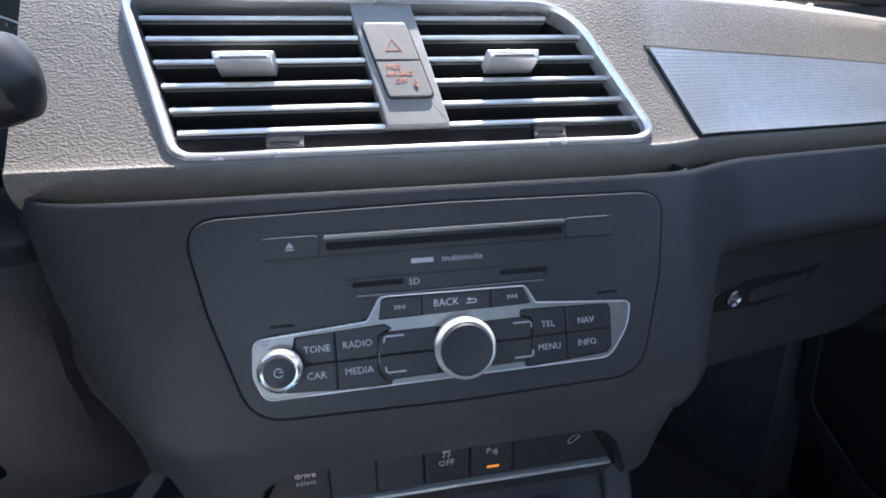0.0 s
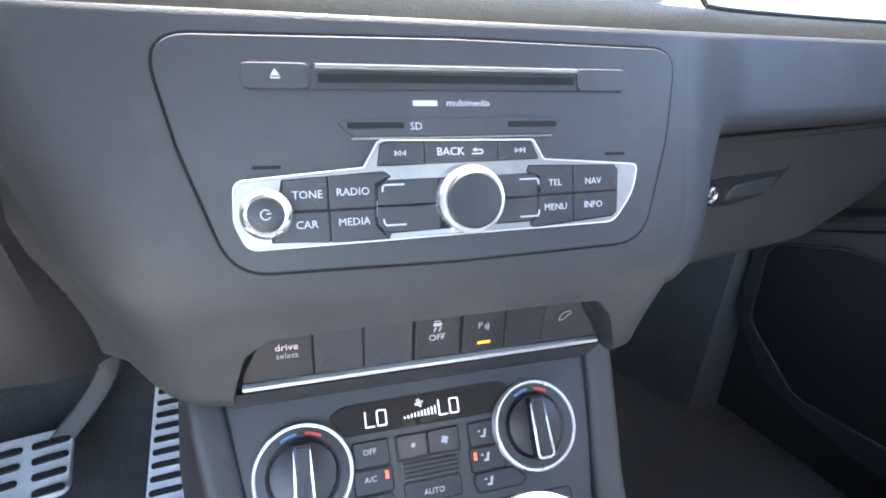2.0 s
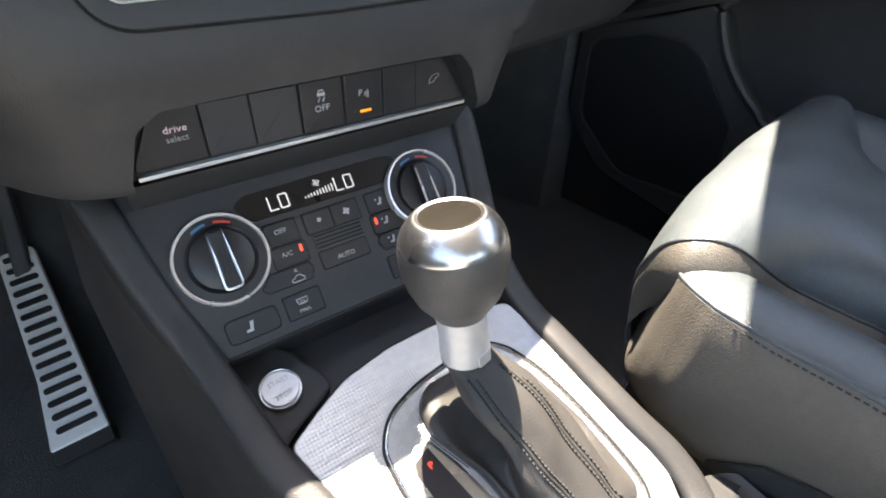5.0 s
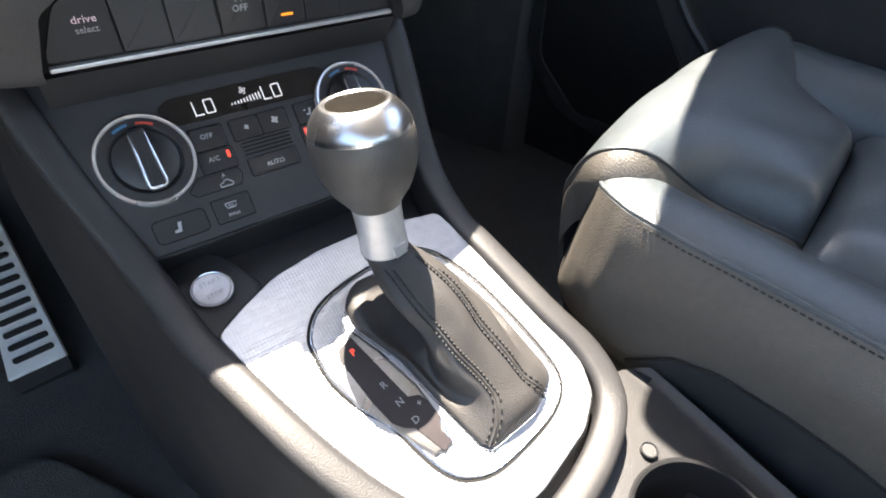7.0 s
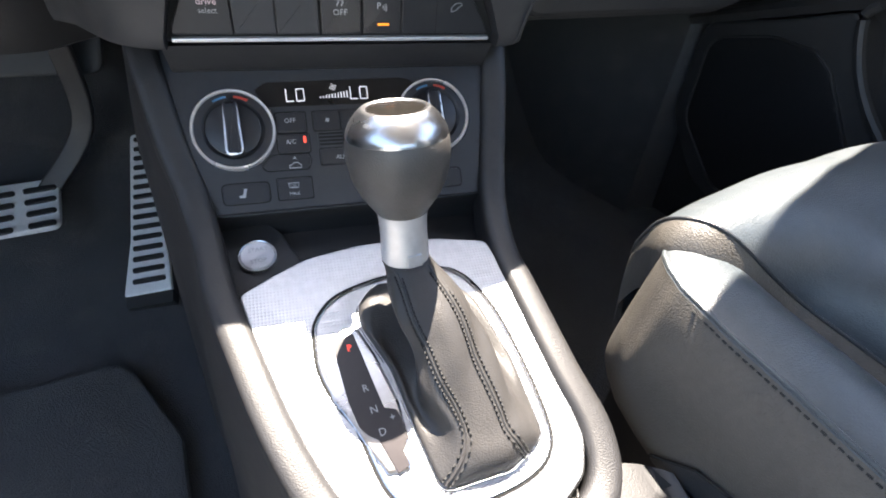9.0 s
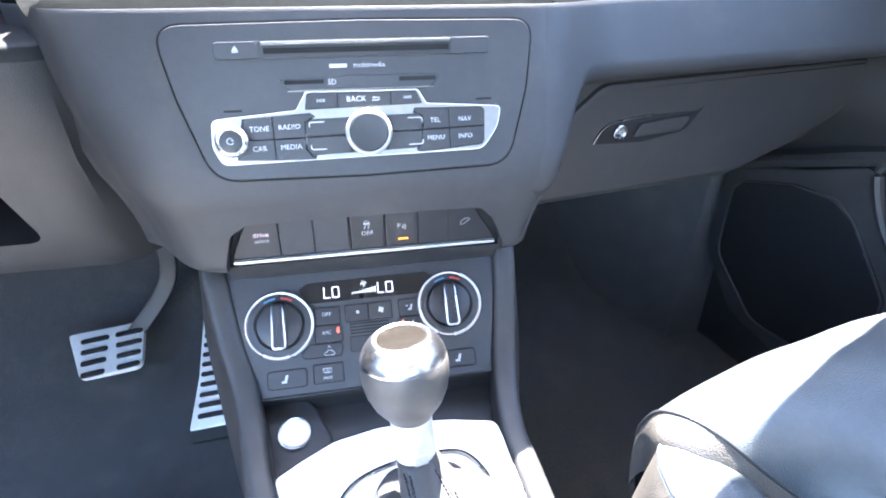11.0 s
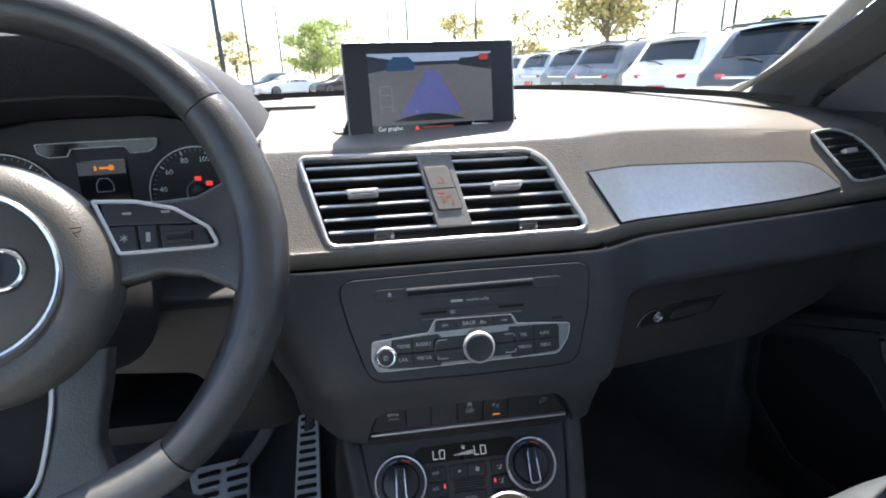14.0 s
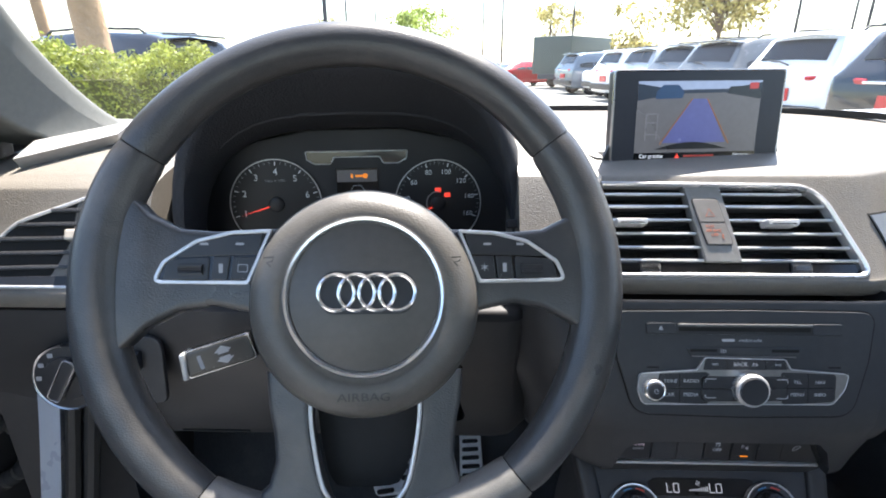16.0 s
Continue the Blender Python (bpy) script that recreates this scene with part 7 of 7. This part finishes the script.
part("visor_board", prism(rpoly(rect(0.452, 0.30), 0.02, 5), -0.008, 0.008, CAR @ pose(0.617, 0.176, 1.225, -42, 0, 12), 0.006), HEADLINER, visor)
cowl = thing("cowl", "dark panel closing the car's front below the windscreen", "panel", kind="structure")
part("cowl_panel", loft([[CAR @ Vector((x, y, z)) for y, z in ((0.74, 0.90), (0.80, 0.93), (1.4, 0.86), (1.75, 0.70), (1.8, 0.1), (1.7, 0.1), (0.82, 0.70))] for x in np.linspace(-0.80, 0.92, 9)], close_u=True, cap=True), PAINTWHITE, cowl, "white painted front panel")
rearw = thing("rear_wall", "plain dark rear bulkhead behind the seats", "wall", kind="structure")
part("bulkhead", loft([[CAR @ Vector((x, y, z)) for y, z in ((-1.9, 0.1), (-2.0, 0.95), (-2.05, 0.95), (-1.95, 0.1))] for x in (-0.75, 0.86)], close_u=True, cap=True), LOWER, rearw)
ws = thing("windscreen", "clear raked windscreen", "windscreen", kind="structure")
wrows = []
for i in range(17):
    x = -0.66 + 1.42 * i / 16
    bow = 1 - ((x - 0.05) / 0.72) ** 2
    ar = 1 - (i / 16)
    yb = 0.52 + 0.20 * ar + 0.12 * bow
    yt = 0.06 + 0.15 * ar + 0.03 * bow
    wrows.append([CAR @ Vector((x, yb + (yt - yb) * k / 6, 0.915 + (1.385 - 0.915) * k / 6 + 0.02 * math.sin(math.pi * k / 6))) for k in range(7)])
g = part("glass_pane", loft(wrows), GLASS, ws, "clear windscreen glass")
g.visible_shadow = False
if sum(p.normal.y for p in g.data.polygons) > 0:
    g.data.flip_normals()
part("defrost_strip", sweep([CAR @ Vector((x, y, z)) for x, y, z in spline([(-0.55, 0.70, 0.945), (-0.2, 0.72, 0.952), (0.1, 0.68, 0.956), (0.45, 0.585, 0.952), (0.62, 0.50, 0.940), (0.76, 0.42, 0.925)], 6)], [(-0.012, -0.006), (0.012, -0.006), (0.012, 0.004), (-0.012, 0.003)]), RUBBER, ws, "black strip at the windscreen's foot")


# ---- outside: the parking lot ----
GZ = -0.20
ASPHALT = mat("sun-bleached asphalt", (0.22, 0.215, 0.205), 0.9, grain=0.004, size=60, vary=0.2)
HILL = mat("dry hills", (0.30, 0.25, 0.17), 0.95, vary=0.3)
BARK = mat("bark", (0.16, 0.12, 0.085), 0.9, grain=0.01, size=40, vary=0.35)
POLE = mat("dark pole steel", (0.05, 0.05, 0.055), 0.5, 0.4)
PAINT = {
    "black": mat("black car paint", (0.015, 0.016, 0.019), 0.22, coat=0.8, vary=0.05),
    "white": PAINTWHITE,
    "grey": mat("dark grey car paint", (0.10, 0.105, 0.11), 0.25, coat=0.8, vary=0.05),
    "blue": mat("slate blue car paint", (0.075, 0.10, 0.135), 0.25, coat=0.8, vary=0.05),
    "silver": mat("silver car paint", (0.36, 0.37, 0.38), 0.25, 0.3, coat=0.8, vary=0.05),
    "red": mat("red car paint", (0.35, 0.02, 0.025), 0.25, coat=0.8, vary=0.05),
}
TAIL = mat("red lamp glass", (0.42, 0.015, 0.02), 0.15, coat=0.6, vary=0.05)
TYRE = RUBBER
ground = thing("ground", "sun-bleached asphalt parking lot", "ground", kind="structure")
bmg = bmesh.new()
bmesh.ops.create_grid(bmg, x_segments=24, y_segments=24, size=1500, matrix=Matrix.Translation((0, 0, GZ)))
part("asphalt", bmg, ASPHALT, ground)
rows = []
for i in range(91):
    a = radians(-80 + 160 * i / 90)
    h = 16 + 9 * noise.noise((i * 0.11, 0, 0)) + 4 * noise.noise((i * 0.37, 3, 0))
    rows.append([(r * math.sin(a), r * math.cos(a), GZ + z) for r, z in ((420, -2), (520, h * 0.6), (640, h * 1.05), (800, h * 1.25), (1100, -5))])
hills = thing("hills", "low dry brown hills on the horizon", "hills", kind="structure")
part("ridge", loft(rows), HILL, hills)

LEAF = []
for nm, c in (("olive leaf", (0.33, 0.29, 0.11)), ("green leaf", (0.25, 0.31, 0.08)), ("hedge leaf", (0.22, 0.25, 0.05))):
    m = mat(nm, c, 0.6, vary=0.35)
    n, lk = m.node_tree.nodes, m.node_tree.links.new
    b = n["Principled BSDF"]
    geo, hue = n.new("ShaderNodeNewGeometry"), n.new("ShaderNodeHueSaturation")
    rg = n.new("ShaderNodeMapRange")
    rg.inputs[3].default_value, rg.inputs[4].default_value = 0.55, 1.5
    lk(geo.outputs["Random Per Island"], rg.inputs[0])
    lk(rg.outputs[0], hue.inputs["Value"])
    src = b.inputs["Base Color"].links[0].from_socket
    lk(src, hue.inputs["Color"])
    lk(hue.outputs[0], b.inputs["Base Color"])
    tl, mx = n.new("ShaderNodeBsdfTranslucent"), n.new("ShaderNodeMixShader")
    lk(hue.outputs[0], tl.inputs[0])
    mx.inputs[0].default_value = 0.35
    lk(b.outputs[0], mx.inputs[1])
    lk(tl.outputs[0], mx.inputs[2])
    lk(mx.outputs[0], n["Material Output"].inputs[0])
    LEAF.append(m)


def leaves(points, size, material, name, parent, rng):
    verts, faces = [], []
    for p in points:
        a, b, c = rng.normal(size=3), rng.normal(size=3), size * rng.uniform(0.6, 1.4)
        u = a / np.linalg.norm(a)
        v = b - u * (b @ u)
        v /= np.linalg.norm(v)
        k = len(verts)
        verts += [tuple(p + u * c), tuple(p + v * c * 0.5), tuple(p - u * c), tuple(p - v * c * 0.5)]
        faces.append((k, k + 1, k + 2, k + 3))
    me = bpy.data.meshes.new(name)
    me.from_pydata(verts, [], faces)
    me.materials.append(material)
    ob = new(name, me)
    ob.parent = parent
    return ob


def tree(x, y, height, spread, clumps, leaf, material, seed, label, lean=0.0):
    rng = np.random.default_rng(seed)
    t = thing("tree", label, "tree")
    base = Vector((x, y, GZ))
    top = base + Vector((lean, 0, height * 0.62))
    trunk = [tuple(base.lerp(top, k / 6) + Vector((0.06 * math.sin(k + seed), 0.06 * math.cos(k * 1.3), 0)) * (0 if k == 0 else height / 6)) for k in range(7)]
    r0 = 0.017 * height
    bm = sweep(trunk, lambda s: circle(r0 * (1 - 0.65 * s), 8), up=(0, 1, 0.01))
    pts = []
    for c in range(clumps):
        a, h = rng.uniform(0, 6.28), rng.uniform(0.36, 1.0)
        rr = spread * rng.uniform(0.25, 1.0) * math.sin(math.pi * min(1, max(0.12, (h - 0.22) / 0.86))) ** 0.7
        c0 = np.array((x + lean * h + rr * math.cos(a), y + rr * math.sin(a), GZ + h * height))
        start = Vector(trunk[int(rng.integers(3, 7))])
        mid = start.lerp(Vector(c0), 0.5) + Vector((0, 0, 0.05 * height))
        sweep([tuple(start), tuple(mid), tuple(c0)], lambda s: circle(r0 * 0.28 * (1 - 0.8 * s) + 0.006, 5), bm, up=(0.1, 1, 0.05))
        size = spread * rng.uniform(0.16, 0.34)
        n = int(85 * rng.uniform(0.6, 1.3))
        pts += list(c0 + rng.normal(size=(n, 3)) * size * np.array((0.62, 0.62, 0.42)))
    part("trunk", bm, BARK, t)
    tagged(leaves(pts, leaf, material, "crown", t, rng), kind="stuff")
    return t


tree(-4.4, 44.6, 5.0, 2.3, 40, 0.15, LEAF[1], 1, "round green tree on the far side of the lot")
tree(9.9, 58.9, 7.0, 2.8, 22, 0.17, LEAF[0], 2, "sparse thin-leaved tree between the poles")
tree(11.6, 25.5, 8.0, 3.0, 60, 0.13, LEAF[0], 3, "tall loose olive-leaved tree behind parked cars")
tree(-4.0, 59.6, 7.0, 3.2, 26, 0.18, LEAF[1], 4, "round green tree on the far side of the lot")
tree(24.0, 30.0, 4.4, 1.4, 12, 0.12, LEAF[1], 5, "slim green tree behind parked cars")
tree(8.6, 27.5, 4.2, 1.6, 12, 0.12, LEAF[0], 6, "small loose tree behind parked cars")
tree(-14.0, 60.0, 6.0, 2.4, 16, 0.16, LEAF[0], 7, "far loose tree at the lot's edge")


def pole(x, y, h, r=0.09):
    p = thing("street_lamp", "tall dark parking lot lamp post", "lamp post", "lamp posts in the lot")
    part("post", lathe([(r, 0), (r * 0.95, h * 0.4), (r * 0.55, h)], pose(x, y, GZ), 10), POLE, p)
    part("post_foot", lathe([(0.30, 0), (0.30, 0.75), (0.26, 0.80)], pose(x, y, GZ), 14), mat("pale concrete", (0.40, 0.39, 0.36), 0.9, vary=0.2), p, "pale concrete foot")
    part("lamp_head", prism(rpoly(rect(1.5, 0.32), 0.08, 3), h - 0.05, h + 0.10, pose(x, y, GZ), 0.03), POLE, p)


for x, y, h in ((-9.2, 43.9, 11), (2.3, 59.7, 12), (3.6, 49.7, 12), (9.4, 59.0, 12), (9.7, 48.8, 12), (20.2, 34.3, 10), (23.1, 32.4, 10), (-9.3, 60.0, 11), (22.0, 44.6, 11), (27.5, 40.0, 11)):
    pole(x, y, h)
tr = thing("palm_trunk", "bare tan tree trunk rising behind the hedge", "tree trunk")
part("trunk", lathe([(0.24, 0), (0.19, 0.8), (0.175, 2.0), (0.18, 3.5), (0.19, 6.0)], pose(-4.6, 6.35, GZ, 0, -2, 0), 20), mat("tan trunk bark", (0.30, 0.20, 0.12), 0.95, grain=0.02, size=14, vary=0.3), tr)
tr = thing("palm_trunk", "bare tan tree trunk rising behind the hedge", "tree trunk")
part("trunk", lathe([(0.15, 0), (0.12, 0.8), (0.11, 2.0), (0.11, 6.0)], pose(-8.6, 10.9, GZ, 0, -3, 0), 16), mat("tan trunk bark", (0.30, 0.20, 0.12), 0.95, grain=0.02, size=14, vary=0.3), tr)
sign = thing("cable_mast", "thin dark mast with two overhead cables", "mast")
part("mast", lathe([(0.07, 0), (0.05, 5.2)], pose(-14.2, 15.0, GZ), 8), POLE, sign)
part("mast", lathe([(0.07, 0), (0.05, 5.2)], pose(-3.9, 15.0, GZ), 8), POLE, sign)
for k in range(2):
    part("cable", sweep([(-14.2 + 2.06 * i, 15.0, 4.6 - 0.5 * k) for i in range(6)], circle(0.025, 6)), POLE, sign)

hedge = thing("hedge", "clipped sunlit green hedge along the lot's edge", "hedge")
rng = np.random.default_rng(11)
pts = []
H0, H1 = np.array((-4.3, 3.1)), np.array((-2.5, 5.6))
for k in range(36000):
    s, w, h = rng.uniform(), rng.uniform(-0.45, 0.45), 1 - 0.08 * rng.uniform() ** 2
    if k % 5 > 1:
        w, h = math.copysign(0.42 + 0.04 * rng.uniform(), w), rng.uniform()
    d = H1 - H0
    nrm = np.array((d[1], -d[0])) / np.linalg.norm(d)
    c = H0 + d * s + nrm * w * (1 - 0.12 * h ** 4)
    top = 1.30 + 0.07 * math.sin(s * 19) + 0.05 * math.sin(s * 47 + w * 9)
    pts.append(np.array((c[0], c[1], GZ + h * top)) + rng.normal(size=3) * 0.025)
tagged(leaves(pts, 0.019, LEAF[2], "hedge_leaves", hedge, rng), kind="stuff")
part("hedge_core", loft([[(H0[0] + (H1[0] - H0[0]) * s + a, H0[1] + (H1[1] - H0[1]) * s - a * 0.7, GZ + z) for a, z in ((-0.24, 0), (0.24, 0), (0.20, 1.12), (-0.20, 1.12))] for s in (0.02, 0.98)], close_u=True, cap=True), mat("hedge twigs", (0.10, 0.10, 0.03), 0.95, vary=0.4), hedge)


# ---- parked vehicles ----
SUV = [(-2.36, 0.45, 0.86, 0.88, 0.84, 0.74), (-2.33, 0.34, 1.02, 1.06, 0.89, 0.80), (-2.20, 0.28, 1.06, 1.30, 0.92, 0.74), (-2.02, 0.26, 1.06, 1.60, 0.93, 0.68), (-1.75, 0.25, 1.05, 1.68, 0.94, 0.68), (-0.60, 0.24, 1.02, 1.73, 0.95, 0.69), (0.25, 0.24, 1.00, 1.68, 0.95, 0.68), (0.55, 0.24, 1.00, 1.52, 0.95, 0.69), (1.15, 0.24, 1.00, 1.10, 0.94, 0.76), (1.60, 0.24, 0.96, 1.04, 0.93, 0.74), (2.15, 0.28, 0.88, 0.95, 0.89, 0.66), (2.34, 0.36, 0.74, 0.80, 0.80, 0.55)]
SEDAN = [(-2.36, 0.45, 0.84, 0.88, 0.80, 0.66), (-2.28, 0.34, 0.92, 1.00, 0.86, 0.72), (-1.75, 0.26, 0.93, 1.05, 0.90, 0.70), (-1.30, 0.24, 0.93, 1.25, 0.91, 0.62), (-0.70, 0.22, 0.92, 1.42, 0.92, 0.58), (0.00, 0.22, 0.91, 1.45, 0.92, 0.58), (0.45, 0.22, 0.90, 1.36, 0.92, 0.60), (1.05, 0.22, 0.88, 1.02, 0.91, 0.70), (1.60, 0.22, 0.82, 0.93, 0.90, 0.68), (2.15, 0.26, 0.74, 0.82, 0.86, 0.58), (2.36, 0.36, 0.62, 0.68, 0.76, 0.48)]


def section(table, y):
    return [float(np.interp(y, [s[0] for s in table], [s[i] for s in table])) for i in range(1, 6)]


def vehicle(table, paint, x, y, heading, label, front=False):
    """A parked car, its nose towards heading (degrees right of straight ahead)."""
    m = pose(x, y, GZ, 0, 0, -heading)
    v = thing("parked_car", label, "car", "cars parked in the lot")
    rows = []
    for yy in spline([(s[0],) for s in table], 3):
        zl, zb, zt, wb, wt = section(table, yy[0])
        half = spline([(wb - 0.10, zl), (wb - 0.01, zl + 0.12), (wb + 0.01, (zl + zb) / 2), (wb, zb), (wt + 0.03, zb + (zt - zb) * 0.85), (wt - 0.12, zt), (0, zt + 0.03 * min(1, (zt - zb) * 3))], 3)
        rows.append([m @ Vector((a, yy[0], b)) for a, b in half] + [m @ Vector((-a, yy[0], b)) for a, b in half[-2::-1]])
    part("body", loft(rows, close_u=True, cap=True), PAINT[paint], v, "glossy painted body", sharp=50)
    y0, y1 = table[1][0], table[-1][0]
    tops = [s for s in table if s[3] - s[2] > 0.2]
    ya, yb = tops[0][0], tops[-1][0]
    for s in (-1, 1):  # side glass
        for a, b in ((ya + 0.16, ya + 0.78), (ya + 0.84, (ya + yb) / 2 + 0.42), ((ya + yb) / 2 + 0.50, yb + 0.20)):
            r = []
            for k in range(7):
                t = a + (b - a) * k / 6
                zl, zb, zt, wb, wt = section(table, t)
                r.append([m @ Vector((s * (wb + (wt - wb) * f * 0.97 + 0.014), t, zb + 0.05 + (max(zt - 0.10, zb + 0.06) - zb - 0.05) * f)) for f in (0.0, 0.25, 0.5, 0.75, 0.95)])
            part("side_window", loft(r), DARKGLASS, v)
    for a, b, nm in ((table[1][0] + (0.11 if table is SUV else 0.02), ya + 0.16 if table is SUV else ya + 0.5, "rear_window"), (yb - 0.25, yb + 0.50, "front_window")):
        r = []
        for k in range(7):
            t = a + (b - a) * k / 6
            zl, zb, zt, wb, wt = section(table, t)
            r.append([m @ Vector((f * (wt - 0.13), t - (0.012 if nm[0] == "r" else -0.012), zt + 0.02 - 0.02 * f * f)) for f in (-1, -0.6, -0.2, 0.2, 0.6, 1)])
        part(nm, loft(r), DARKGLASS, v)
    for s in (-1, 1):
        for yy in (-1.45, 1.45):
            w = part("wheel", lathe([(0.20, -0.10), (0.34, -0.10), (0.365, -0.06), (0.365, 0.06), (0.34, 0.10), (0.22, 0.105)], m @ pose(s * 0.86, yy, 0.365, 0, 90, 0), 28), TYRE, v, "black tyre")
            part("rim", lathe([(0.225, -0.11), (0.22, 0.108), (0.14, 0.09), (0.05, 0.10), (0.001, 0.10)], m @ pose(s * 0.86, yy, 0.365, 0, 90 if s > 0 else -90, 0), 20), PAINT["silver"], w)
        zl, zb, zt, wb, wt = section(table, y0)
        part("tail_lamp", prism(rpoly([(-0.22, -0.045), (0.22, -0.055), (0.23, 0.05), (-0.21, 0.02)] if s > 0 else [(-0.22, -0.055), (0.22, -0.045), (0.21, 0.02), (-0.23, 0.05)], 0.02, 3), -0.05, 0.03, m @ pose(s * (wb - 0.26), y0 - 0.02 + (0.05 if table is SUV else 0), zb - (0.0 if table is SUV else 0.10), 90, 0, s * 12), 0.02), TAIL, v, "red tail lamp")
        part("head_lamp", prism(rpoly([(-0.22, -0.05), (0.22, -0.08), (0.20, 0.06), (-0.20, 0.03)], 0.03, 3), -0.05, 0.03, m @ pose(s * 0.60, table[-2][0] + 0.10, table[-2][2] - 0.06, 90, 0, 180 - s * 22), 0.02), DARKGLASS, v)
        part("door_mirror", prism(rpoly(rect(0.22, 0.15), 0.05, 3), -0.06, 0.06, m @ pose(s * 1.04, yb - 0.02, table[5][2] + 0.10, 90, 0, 0), 0.03), PAINT[paint], v)
    if table is SUV:
        part("roof_spoiler", prism(rpoly([(-0.60, -0.12), (0.60, -0.12), (0.64, 0.10), (-0.64, 0.10)], 0.05, 3), 0.0, 0.035, m @ pose(0, -2.02, 1.655, 4, 0, 0), 0.012), PAINT[paint], v, "roof spoiler over the rear window")
        part("rear_wiper", sweep([m @ Vector(q) for q in ((0.02, -2.285, 1.20), (-0.16, -2.27, 1.25), (-0.36, -2.265, 1.26))], circle(0.012, 6)), KEY, v, "black rear wiper")
        part("trim_bar", prism(rpoly(rect(0.90, 0.035), 0.012, 3), 0, 0.03, m @ pose(0, y0 - 0.02, 1.00, 90, 0, 0), 0.008), CHROME, v, "bright bar between the lamps")
        for s in (-1, 1):
            part("roof_rail", sweep([m @ Vector((s * 0.60, yy, zz)) for yy, zz in ((-1.65, 1.68), (-1.55, 1.745), (-0.6, 1.775), (0.05, 1.745), (0.15, 1.69))], circle(0.02, 6)), KEY, v, "dark roof rail")
    part("plate_bar", prism(rpoly(rect(0.42, 0.20), 0.02, 3), 0, 0.02, m @ pose(0, y0 - 0.045, section(table, y0)[1] - 0.26, 90, 0, 0), 0.005), TAIL if paint != "grey" else WHITE, v, "plain plate without writing")
    part("bumper", prism(rpoly(rect(1.64, 0.20), 0.05, 3), 0, 0.08, m @ pose(0, y0 - 0.02, 0.50, 90, 0, 0), 0.03), KEY, v)
    return v


ROWCARS = (("black", SUV, "black SUV parked tail towards the lane"), ("white", SUV, "white SUV with dark windows, parked in the row"), ("grey", SUV, "dark grey SUV parked in the row"), ("grey", SUV, "dark grey SUV parked in the row"), ("silver", SUV, "silver SUV parked in the row"), ("white", SUV, "white SUV with dark windows, parked in the row"), ("white", SEDAN, "white sedan parked in the row"), ("blue", SUV, "slate blue SUV at the row's far end"), ("silver", SEDAN, "silver sedan at the row's far end"))
for i, (paint, kind, label) in enumerate(ROWCARS):
    vehicle(kind, paint, 7.13 - (0.5 if paint == "blue" else 0) + 0.12 * math.sin(i * 2.3), 6.75 + 2.5 * i, 75, label)
vehicle(SEDAN, "black", -1.9, 39.0, 245, "dark sedan across the lot")
vehicle(SEDAN, "white", -6.0, 40.5, 235, "white sedan across the lot")
vehicle(SUV, "blue", -8.4, 48.0, 250, "blue SUV across the lot")
vehicle(SEDAN, "grey", 2.4, 46.0, 250, "grey sedan across the lot")
vehicle(SEDAN, "red", 3.7, 33.0, 60, "red car beside a trailer")
vehicle(SEDAN, "silver", -10.5, 38.0, 240, "silver sedan across the lot")
vehicle(SUV, "black", -6.3, 8.7, 282, "black SUV parked behind the hedge")
vehicle(SUV, "white", -9.5, 15.0, 282, "white SUV behind the hedge")
truck = thing("box_trailer", "dark green box trailer parked in the lot", "trailer")
MTZ = pose(6.3, 31.0, GZ, 0, 0, -40)
part("trailer_box", prism(rpoly(rect(2.3, 5.2), 0.06, 3), 0.75, 2.65, MTZ, 0.06), mat("dark green paint", (0.05, 0.065, 0.055), 0.5, vary=0.15), truck)
for s in (-1, 1):
    for yy in (-0.6, 0.3):
        part("wheel", lathe([(0.2, -0.1), (0.36, -0.1), (0.38, 0), (0.36, 0.1), (0.2, 0.1)], MTZ @ pose(s * 1.0, yy, 0.38, 0, 90, 0), 20), TYRE, truck)
part("chassis", prism(rpoly(rect(1.2, 5.8), 0.05, 3), 0.5, 0.75, MTZ, 0.02), POLE, truck)
